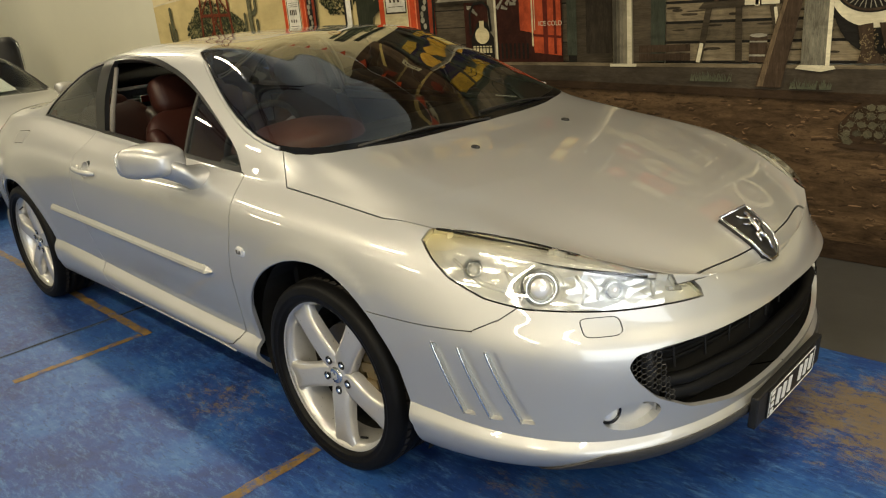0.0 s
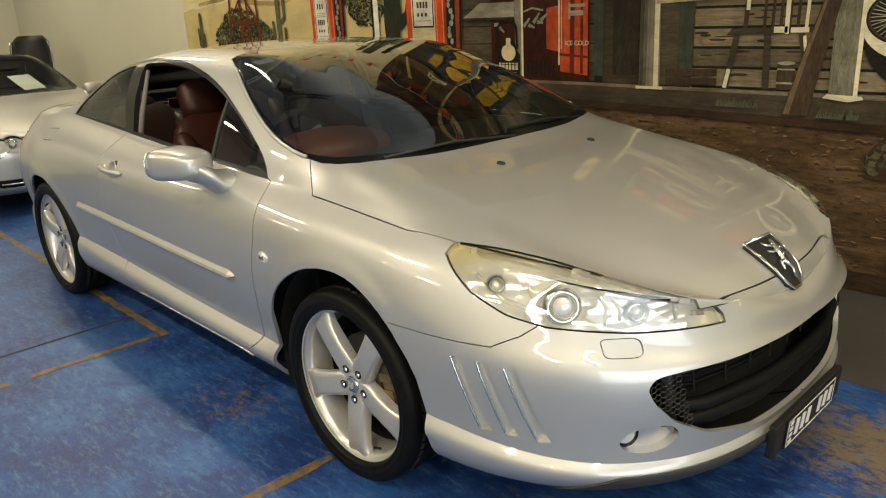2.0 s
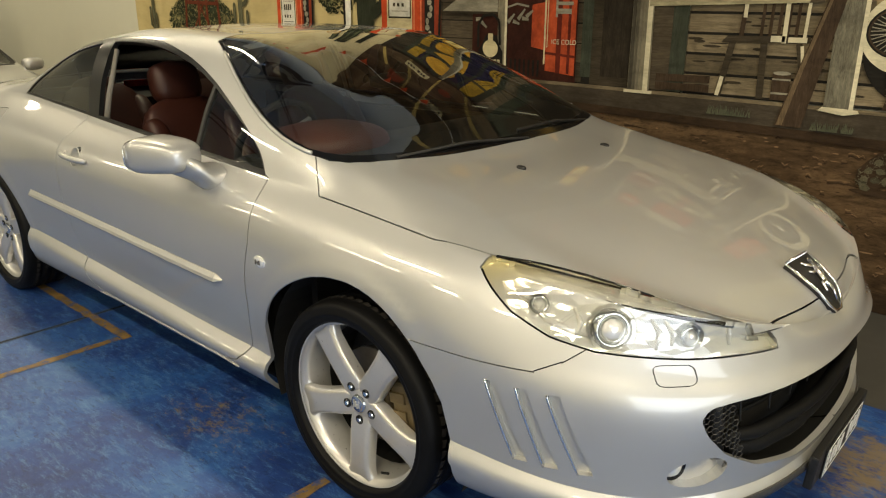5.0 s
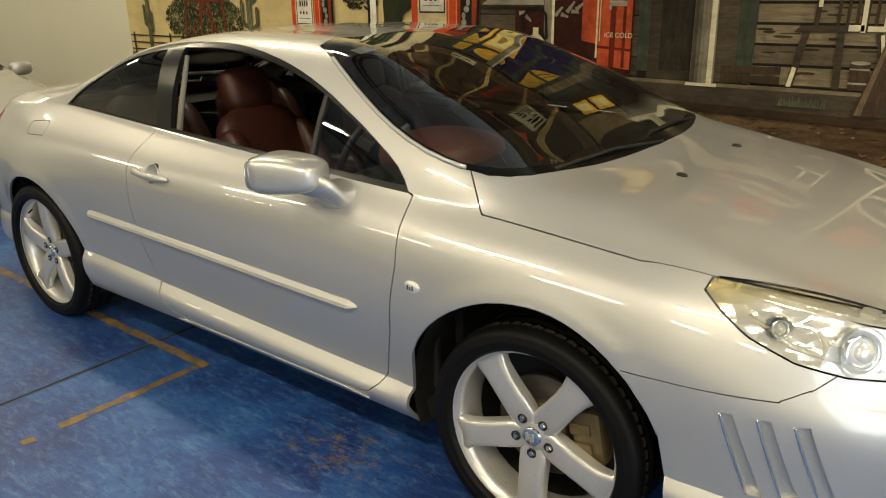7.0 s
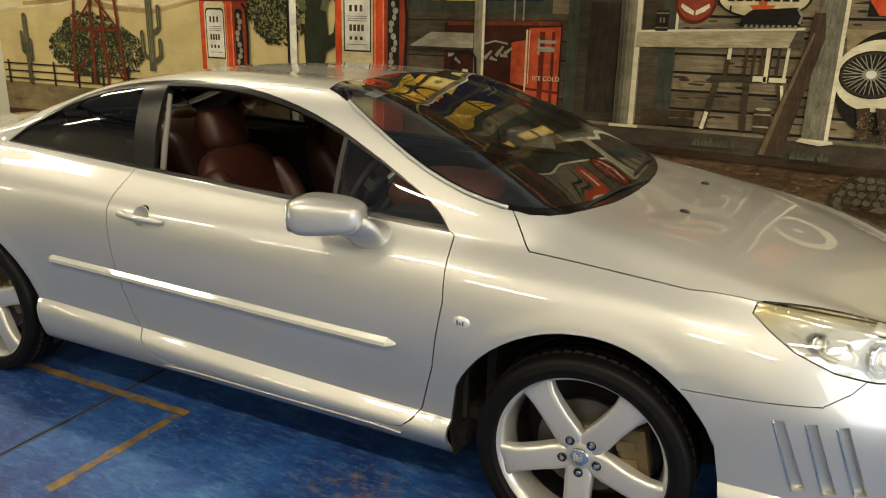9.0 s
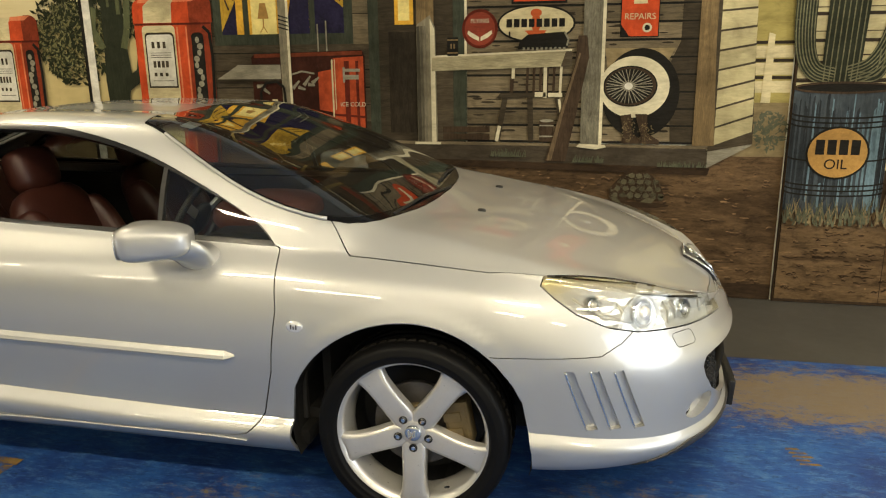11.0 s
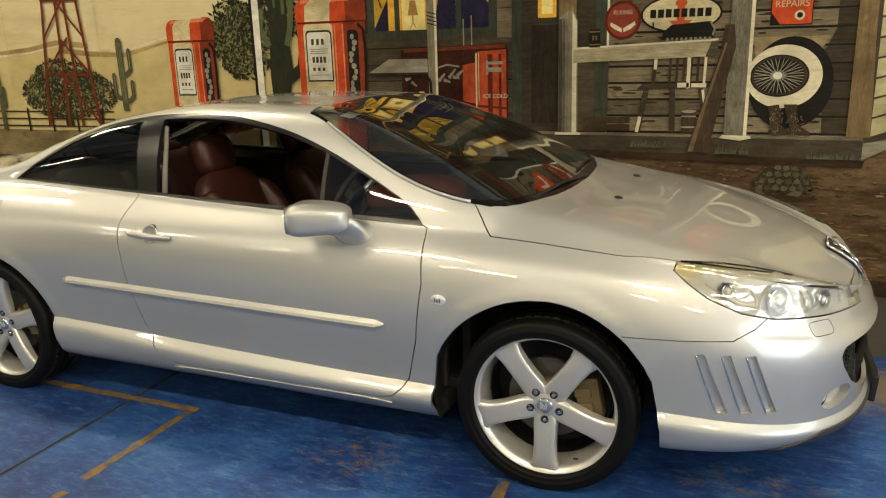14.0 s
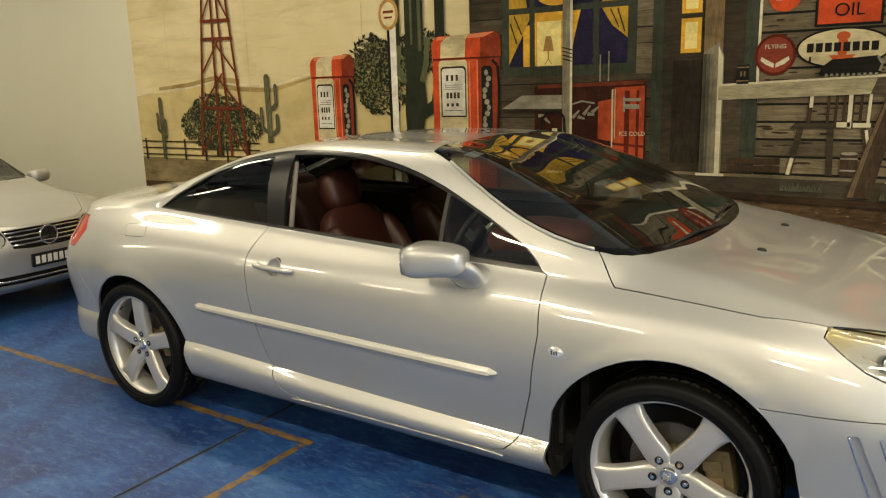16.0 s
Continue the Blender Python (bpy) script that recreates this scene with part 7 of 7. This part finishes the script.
part("dashboard", dash, M_TRIM, cabin)
part("instrument_hood", blob((.40, .46, .15), 2.6), surf("tan_leather", (0.125, 0.036, 0.016), 0.5, var=0.15, scale=10, bumpy=0.15, fine=14), cabin, "red-brown leather instrument hood", smooth=True).matrix_local = pose(-.70, -.35, .965)
part("centre_console", box((-1.7, -.11, .30), (-.75, .11, .62), .03), M_TRIM, cabin)
sw = part("steering_wheel", tube([(.185 * math.cos(a), .185 * math.sin(a), 0) for a in np.linspace(0, 2 * math.pi, 33)], .015, 8), M_BLACK, cabin, smooth=True)
sw.matrix_local = pose(-1.0, -.37, .93, 0, -65, 0)
part("wheel_hub", blob((.14, .12, .05), 2.6), M_BLACK, sw, smooth=True)
for a in (0, 120, 240):
    part("wheel_spoke", box((.04, -.018, -.008), (.18, .018, .008), .004), M_ALLOY, sw).matrix_local = pose(0, 0, 0, 0, 0, a + 180)
mirr = part("interior_mirror", blob((.03, .22, .06), 3), M_BLACK, cabin, smooth=True)
mirr.matrix_local = pose(-.72, 0, 1.17)
part("mirror_stem", tube([(0, 0, .02), (.06, 0, .075)], .008), M_BLACK, mirr)
for w_at, spin, flip in (((0, -.785, .325), 0, 1), ((-2.72, -.785, .325), 178, 1), ((0, .785, .325), 30, -1), ((-2.72, .785, .325), 50, -1)):
    build_wheel(car, w_at, spin, flip, outer=.333)
# slips of paper inside the windscreen
pane_v = [i for ids, _, _ in pane for i in ids]
for x, y, w, h, txt in ((-.93, -.51, .075, .05, "small pale sticker inside the windscreen"),):
    j = min(pane_v, key=lambda i: (shell.V[i][0] - x) ** 2 + (shell.V[i][1] - y) ** 2)
    n = Vector(shell.N[j])
    p = part("windscreen_slip", box((-w / 2, -h / 2, -.0008), (w / 2, h / 2, .0008)), M_PAPER, cabin, txt)
    u = Vector((0, 1, 0)) - n * n.y
    u.normalize()
    v = n.cross(u)
    rot = Matrix((u, v, n)).transposed().to_4x4()
    p.matrix_local = Matrix.Translation(Vector(shell.V[j]) - n * .012) @ rot

# ---------------------------------------------------------------- the silver roadster behind
ROADSTER = dict(
    x_rear=-2.85, x_front=0.10,
    side=[
        rail([(-2.85, .74), (-1.5, .78), (.10, .78)], [(-2.85, .24), (-1.5, .19), (.10, .19)], (.66, 2.7, .19, .19), (.62, 2.7, .24, .24)),
        rail([(-2.85, .82), (-1.5, .85), (.10, .86)], [(-2.85, .30), (-1.5, .26), (.10, .26)], (.73, 2.7, .25, .24), (.68, 2.7, .30, .30)),
        rail([(-2.85, .86), (-1.5, .88), (.10, .89)], [(-2.85, .48), (-1.5, .46), (.10, .45)], (.755, 2.7, .42, .40), (.72, 2.7, .48, .48)),
        rail([(-2.85, .87), (-1.5, .895), (.10, .90)], [(-2.85, .64), (-1.5, .62), (.10, .60)], (.76, 2.6, .54, .52), (.72, 2.7, .64, .64)),
        rail([(-2.85, .82), (-1.5, .86), (.10, .855)], [(-2.85, .80), (-1.5, .77), (.10, .72)], (.74, 2.5, .63, .60), (.70, 2.6, .78, .78)),
        rail([(-2.85, .70), (-1.5, .76), (-.5, .745), (.10, .70)], [(-2.85, .87), (-1.5, .86), (-.5, .835), (.10, .775)], (.71, 2.4, .70, .665), (.66, 2.5, .86, .86)),
    ],
    top=dict(
        bow=curve((-2.85, -.08), (-1.9, -.1), (-1.4, .02), (-.9, .15), (-.5, .24), (.10, .15)),
        y=curve((-2.85, .50), (-2.1, .52), (-1.7, .54), (-1.2, .54), (-.85, .62), (-.52, .70), (-.35, .55), (.10, .46)),
        z=curve((-2.85, .90), (-2.25, .93), (-1.8, 1.14), (-1.2, 1.20), (-.85, 1.05), (-.52, .875), (-.35, .865), (.10, .82)),
        bulge=curve((-2.85, .01), (-1.5, .02), (.10, .012)),
        mid=curve((-3.6, .88), (-2.9, .93), (-2.35, .96), (-1.9, 1.17), (-1.4, 1.255), (-1.15, 1.245), (-.85, 1.11), (-.34, .895), (-.25, .885), (.10, .845), (.4, .79), (.65, .725), (.81, .665)),
    ),
)
rs = Shell(ROADSTER, nu=70, nf=26, nr=12, ns=22, nt=24)
M_SILVER2 = car_paint("pale_silver_paint", 0.95)
M_ROOFCLOTH = surf("black_roof_cloth", (0.012, 0.012, 0.012), 0.8, var=0.2, scale=30, bumpy=0.1)
roadster = thing("roadster_car", "pale silver roadster with a black roof parked behind the coupe", "car", at=(-5.72, -.09, 0))
roadster.rotation_euler = (0, 0, radians(1.5))
for cx2 in (0, -2.56):
    both(rs, lambda f, s: None, [outline(wheel_arch(cx2, .33, .36, .02), limits=[((0, -1, 0), .45)])], 0)
scr = [(-1.16, -.535), (-.85, -.615), (-.60, -.682), (-.50, -.67), (-.40, -.45), (-.35, 0)]
scr_poly = scr + [(x, -y) for x, y in scr[-2::-1]]
got = rs.cut([outline(scr_poly, b=(0, 1, 0), limits=[((0, 0, 1), .84)])], .002)
pane, rest = rs.cut([outline([((x + .75) * .95 - .75, y * .95) for x, y in scr_poly], b=(0, 1, 0))], 0, got)
rs.mesh("windscreen", pane, M_GLASS, roadster, rim=.004)
rs.mesh("windscreen_border", rest, M_BLACK, roadster, rim=.01)
win2 = [(-.66, .862), (-.80, .96), (-.95, 1.04), (-1.15, 1.125), (-1.4, 1.16), (-1.75, 1.09), (-2.05, .93), (-2.1, .885)]
both(rs, lambda f, s: rs.mesh("side_window", f, M_TINT, roadster, rim=.004), [outline(win2, limits=[((0, -1, 0), .35)])], .003)
got = rs.region(lambda over_edge, st, c: over_edge and -2.3 < c[0] < -.55 and c[2] > .90)
rs.mesh("soft_top", got, M_ROOFCLOTH, roadster, "black closed roof", rim=.012)
hood2 = [(-.55, -.70), (.1, -.66), (.45, -.52), (.68, -.40), (.775, -.28), (.79, 0)]
got = rs.cut([outline(hood2 + [(x, -y) for x, y in hood2[-2::-1]], b=(0, 1, 0), limits=[((0, 0, 1), .64)])], .004)
rs.mesh("bonnet", got, M_SILVER2, roadster, rim=.012)
for nm, cy, cz2, ry, rz in (("headlamp", .545, .585, .135, .088), ("inner_headlamp", .385, .605, .085, .068)):
    for sgn in (-1, 1):
        f = rs.cut([outline(oval(sgn * cy, cz2, ry, rz, tilt=-sgn * .25), a=(0, 1, 0), limits=[((1, 0, 0), .2)])], .003)
        lens = rs.mesh(nm, f, M_LENS, roadster, rim=.012)
        rs.mesh("reflector_bowl", f, M_BOWL, lens, rim=0, push=.04)
        c = np.mean([rs.V[i] for ids, _, _ in f for i in ids], axis=0)
        o = part("lamp_ring", lathe([(.022, .01), (.026, -.012), (.036, -.014), (.042, .01)], 24), M_CHROME, lens, smooth=True)
        o.matrix_local = pose(c[0] - .02, c[1], c[2], 0, 0, 90 - sgn * -20)
grille_poly = [(-.31, .655), (-.27, .525), (-.12, .51), (.12, .51), (.27, .525), (.31, .655)]
f = rs.cut([outline(grille_poly, a=(0, 1, 0), limits=[((1, 0, 0), .4)])], .002)
rs.mesh("grille_back", f, M_DARK, roadster, rim=.03, push=.03)
gv = np.array([rs.V[i] for ids, _, _ in f for i in ids])


def face_x(vs, y, z):
    return vs[int(np.argmin((vs[:, 1] - y) ** 2 + (vs[:, 2] - z) ** 2)), 0]


for z in (.545, .575, .605, .635):
    half = .27 + (z - .53) * .28
    part("grille_slat", tube([(face_x(gv, y, z) - .008, y, z) for y in np.linspace(-half, half, 15)], .0075, 6), M_CHROME, roadster, smooth=True)
badge = part("grille_badge", lathe([(.062, -.004), (.066, -.010), (.072, -.006), (.072, .012)], 32), M_CHROME, roadster, "round chrome ring emblem in the grille", smooth=True)
badge.matrix_local = pose(face_x(gv, 0, .585) + .004, 0, .585, 0, 0, 90)
part("badge_disc", lathe([(0, -.001), (.061, -.001), (.062, .01)], 28), M_BLACK, badge)
for k in range(3):
    o = part("badge_ray", box((-.006, -.006, 0), (.006, -.002, .056)), M_CHROME, badge)
    o.matrix_local = pose(0, 0, 0, 0, 120 * k, 0)
f = rs.cut([outline([(-.62, .30), (-.52, .255), (.52, .255), (.62, .30), (.55, .325), (-.55, .325)], a=(0, 1, 0), limits=[((1, 0, 0), .3)])], .001)
rs.mesh("lower_intake", f, M_DARK, roadster, rim=.03, push=.03)
lv = np.array([rs.V[i] for ids, _, _ in f for i in ids])
part("intake_strip", tube([(face_x(lv, y, .29) - .004, y, .29) for y in np.linspace(-.52, .52, 17)], .008, 6), M_CHROME, roadster, smooth=True)
for sgn in (-1, 1):
    f = rs.cut([outline(oval(sgn * .66, .345, .06, .028), a=(0, 1, 0), limits=[((1, 0, 0), .2)])], .001)
    rs.mesh("fog_lamp", f, M_BOWL, roadster, rim=.01, push=.02)
plate2 = part("number_plate", box((-.006, -.186, -.05), (.006, .186, .05), .003), M_BLACK, roadster, "black number plate with pale bars")
plate2.matrix_local = pose(.866, .02, .415, 0, 5, 0)
bm = bmesh.new()
for i in range(7):
    add_box(bm, (.0062, -.16 + i * .046, -.03), (.0075, -.128 + i * .046, .03))
part("plate_bars", bm, M_WHITE, plate2)
DOOR2 = [(-.46, .80), (-.47, .45), (-.55, .28), (-1.55, .28), (-1.72, .45), (-1.76, .75), (-1.74, .9), (-.5, .9)]
both(rs, lambda f, s: rs.mesh("door", f, M_SILVER2, roadster, rim=.012), [outline(DOOR2, limits=[((0, -1, 0), .45)])], .0035)
body2 = rs.mesh("body", rs.faces, M_SILVER2, roadster, rim=.012)
bm = bmesh.new()
add_box(bm, (-3.2, -.66, .19), (.62, .66, .30), .02)
add_box(bm, (-.5, -.66, .30), (-.46, .66, .80))
part("underbody", bm, M_DARK, body2)
bm = bmesh.new()
add_box(bm, (-2.2, -.68, .55), (-.55, .68, .62), .02)
add_box(bm, (-.85, -.66, .62), (-.5, .66, .83), .03)
part("cabin_trim", bm, M_TRIM, body2)
for sgn in (-1, 1):
    s2 = part("seat_back", blob((.16, .48, .62), 3.4), M_TRIM, body2, smooth=True)
    s2.matrix_local = pose(-1.62, sgn * .34, .78, 0, -18, 0)
    m2 = part("door_mirror", blob((.12, .20, .12), 2.8), M_SILVER2, roadster, "silver door mirror", smooth=True)
    m2.matrix_local = pose(-.70, sgn * .91, .865)
    part("mirror_foot", tube([(0, 0, 0), (.01, -sgn * .14, -.06)], .022), M_SILVER2, m2, smooth=True)
    for cx2 in (0, -2.56):
        bm = bmesh.new()
        arc = [(cx2 + .37 * math.cos(a), .33 + .37 * math.sin(a)) for a in np.linspace(-.3, math.pi + .3, 20)]
        rows = [[bm.verts.new((x, y, z)) for x, z in arc] for y in (sgn * .84, sgn * .5)]
        for j in range(len(arc) - 1):
            bm.faces.new((rows[0][j], rows[0][j + 1], rows[1][j + 1], rows[1][j]))
        bm.faces.new(rows[1])
        part("wheel_liner", bm, M_DARK, body2)
for w_at, flip in (((0, -.77, .325), 1), ((-2.56, -.77, .325), 1), ((0, .77, .325), -1), ((-2.56, .77, .325), -1)):
    build_wheel(roadster, w_at, 0, flip, outer=.325)
pp = part("windscreen_sheet", box((-.15, -.11, -.001), (.15, .11, .001)), M_PAPER, body2, "white price sheet behind the windscreen")
pp.matrix_local = pose(-.66, .27, .985, 0, 25, 12)

# ---------------------------------------------------------------- office chair by the far wall
chair_t = thing("office_chair", "black high-backed office chair with a bright edge by the wall", "chair", at=(-9.6, 1.22, 0))
chair_t.rotation_euler = (0, 0, radians(-35))
bm = bmesh.new()
rows = []
for z, w in ((.55, .20), (.7, .24), (.9, .25), (1.15, .25), (1.3, .23), (1.38, .15)):
    rows.append([(-.06 - .05 * ((z - .9) / .5) ** 2 + .10 * (abs(y) / .25) ** 2, y * w / .25, z) for y in np.linspace(-.25, .25, 11)])
fr = [[bm.verts.new(p) for p in r] for r in rows]
bk = [[bm.verts.new((x - .06, y, z)) for x, y, z in r] for r in rows]
for A in (fr, bk):
    for a, b in zip(A, A[1:]):
        for j in range(10):
            bm.faces.new((a[j], a[j + 1], b[j + 1], b[j]))
for j in range(10):
    bm.faces.new((fr[0][j], fr[0][j + 1], bk[0][j + 1], bk[0][j]))
    bm.faces.new((fr[-1][j], fr[-1][j + 1], bk[-1][j + 1], bk[-1][j]))
for i in range(5):
    for j in (0, 10):
        bm.faces.new((fr[i][j], fr[i + 1][j], bk[i + 1][j], bk[i][j]))
bmesh.ops.recalc_face_normals(bm, faces=bm.faces)
part("backrest", bm, M_BLACK, chair_t, smooth=True)
for sgn in (-1, 1):
    part("edge_strip", tube([(.045, sgn * .235, .62), (.05, sgn * .262, .9), (.045, sgn * .26, 1.2), (.04, sgn * .23, 1.31)], .011, 8), M_CHROME, chair_t, smooth=True)
    part("armrest", tube([(-.02, sgn * .27, .50), (.12, sgn * .30, .68), (.30, sgn * .30, .68), (.32, sgn * .27, .50)], .018, 8), M_BLACK, chair_t, smooth=True)
part("seat", blob((.50, .50, .11), 4), M_BLACK, chair_t, smooth=True).matrix_local = pose(.18, 0, .49)
part("gas_column", tube([(.18, 0, .10), (.18, 0, .45)], .028, 12), M_CHROME, chair_t)
for k in range(5):
    a = 2 * math.pi * k / 5
    ex, ey = .18 + .29 * math.cos(a), .29 * math.sin(a)
    part("base_arm", tube([(.18, 0, .12), (ex, ey, .075)], [.026, .016], 8), M_BLACK, chair_t)
    part("castor", blob((.05, .03, .056), 2.2), M_BLACK, chair_t, smooth=True).matrix_local = pose(ex, ey, .028, 0, 0, math.degrees(a))

# ---------------------------------------------------------------- floor markings
FR = random.Random(3)
M_SMEAR = surf("grubby_blue_paint", (0.03, 0.06, 0.13), 0.7, var=0.6, scale=14)


def painted_line(x0, y0, x1, y1, w, keep, name="floor_line"):
    """A worn painted line, made of short uneven pieces, more of them missing where it is worn."""
    n = int(math.hypot(x1 - x0, y1 - y0) / .045)
    dx, dy = (x1 - x0) / n, (y1 - y0) / n
    l = math.hypot(dx, dy)
    nx, ny = -dy / l, dx / l
    bm = bmesh.new()
    off = [(w / 2 + FR.uniform(-.006, .004), -w / 2 + FR.uniform(-.004, .006)) for _ in range(n + 1)]
    for i in range(n):
        if FR.random() > keep(i / n):
            continue
        q = []
        for k, (ox, s) in enumerate(((i, 0), (i + 1, 0), (i + 1, 1), (i, 1))):
            o = off[ox][s]
            q.append(bm.verts.new((x0 + dx * ox + nx * o, y0 + dy * ox + ny * o, .0016)))
        bm.faces.new(q)
    bmesh.ops.remove_doubles(bm, verts=bm.verts, dist=1e-5)
    for f in bm.faces:
        if f.normal.z < 0:
            f.normal_flip()
    return tagged(part(name, bm, M_YELLOW), "worn ochre-yellow painted line on the blue floor", "floor marking", "floor lines", "structure")


painted_line(-4.9, -.775, -1.645, -.80, .046, lambda t: .98)
painted_line(-1.675, -.828, -1.70, -2.0, .046, lambda t: 1.0 if t < .42 else .55)
painted_line(-.135, -.62, -.175, -2.4, .05, lambda t: .97)
for half, lift, mat_, nm, txt in ((.016, .0009, M_SMEAR, "floor_joint_edge", "grubby worn edges along the floor joint"), (.006, .0014, M_DARK, "floor_joint", "dark expansion joint across the painted floor")):
    bm = bmesh.new()
    vs = []
    for k in range(60):
        y = -.2 - 5.8 * k / 59
        x = -2.03 - .012 * math.sin(y * 1.3) + .008 * y + FR.uniform(-.003, .003)
        vs.append((bm.verts.new((x - half * FR.uniform(.6, 1.3), y, lift)), bm.verts.new((x + half * FR.uniform(.6, 1.3), y, lift))))
    for (a, b), (c, d) in zip(vs, vs[1:]):
        bm.faces.new((a, c, d, b))
    for f in bm.faces:
        if f.normal.z < 0:
            f.normal_flip()
    tagged(part(nm, bm, mat_), txt, "floor joint", kind="structure")
bm = bmesh.new()
for i, (x, y, w) in enumerate(((1.365, -.155, .060), (1.372, -.185, .075), (1.380, -.212, .085), (1.388, -.240, .060), (1.395, -.268, .085))):
    a = bm.verts.new((x, y, .0015)), bm.verts.new((x + w, y + .004, .0015)), bm.verts.new((x + w - .01, y + .018, .0015)), bm.verts.new((x + .006, y + .016, .0015))
    bm.faces.new(a)
tagged(part("floor_stencil", bm, M_YELLOW), "flaked yellow stencil marks on the floor", "floor marking", kind="structure")

# ---------------------------------------------------------------- roof steel and tube lamps
for i, tx in enumerate((-9.0, -5.9, -2.6, .7, 4.0)):
    truss = thing("roof_truss", "dark painted steel lattice roof truss under the ceiling", "roof truss", "roof trusses", (tx, 0, 0))
    ya, yb, za, zb = Y0 + .02, WALL_Y - .05, CEIL - .34, CEIL - .03
    part("top_chord", box((-.03, ya, zb - .05), (.03, yb, zb + .03)), M_STEEL, truss)
    part("bottom_chord", box((-.03, ya, za - .03), (.03, yb, za + .03)), M_STEEL, truss)
    n = 14
    for k in range(n):
        y0_, y1_ = ya + (yb - ya) * k / n, ya + (yb - ya) * (k + 1) / n
        zz0, zz1 = (za, zb) if k % 2 else (zb, za)
        part("web_bar", tube([(0, y0_, zz0), (0, y1_, zz1)], .016, 6), M_STEEL, truss)
lamp0 = None
for lx, ly in LAMPS:
    if lamp0 is None:
        lamp0 = thing("tube_lamp", "white twin fluorescent tube lamp hung from the ceiling", "ceiling lamp", "tube lamps", (lx, ly, CEIL - .46))
        part("housing", box((-.78, -.12, 0), (.78, .12, .05), .01), M_WHITE, lamp0)
        for sgn in (-1, 1):
            part("tube", tube([(-.74, sgn * .06, -.022), (.74, sgn * .06, -.022)], .014, 10), M_LAMP, lamp0, smooth=True)
            part("hanger", tube([(sgn * .6, 0, .05), (sgn * .6, 0, .462)], .004, 6), M_STEEL, lamp0)
    else:
        copy_thing(lamp0, Matrix.Translation((lx, ly, CEIL - .46)))

# ---------------------------------------------------------------- bunting along the top of the wall
bunting = thing("pennant_bunting", "string of small red pennants hung along the top of the wall", "bunting")
cord = [(x, WALL_Y - .06, 3.06 - .10 * math.sin(math.pi * ((x + 6) % 1.5) / 1.5)) for x in np.linspace(-5.9, 1.4, 74)]
part("cord", tube(cord, .004, 5), M_WHITE, bunting)
pen = None
for x, y, z in cord[1::3]:
    if pen is None:
        bm = bmesh.new()
        a = [bm.verts.new((dx, dy, dz)) for dy in (-.001, .001) for dx, dz in ((-.05, 0), (.05, 0), (0, -.13))]
        bm.faces.new((a[0], a[2], a[1]))
        bm.faces.new((a[3], a[4], a[5]))
        for i in range(3):
            j = (i + 1) % 3
            bm.faces.new((a[i], a[j], a[3 + j], a[3 + i]))
        bmesh.ops.recalc_face_normals(bm, faces=bm.faces)
        ob = part("pennant", bm, P_RED, bunting)
        pen = ob.data
    else:
        ob = part_mesh("pennant", pen, None, bunting)
    ob.location = (x, y, z)
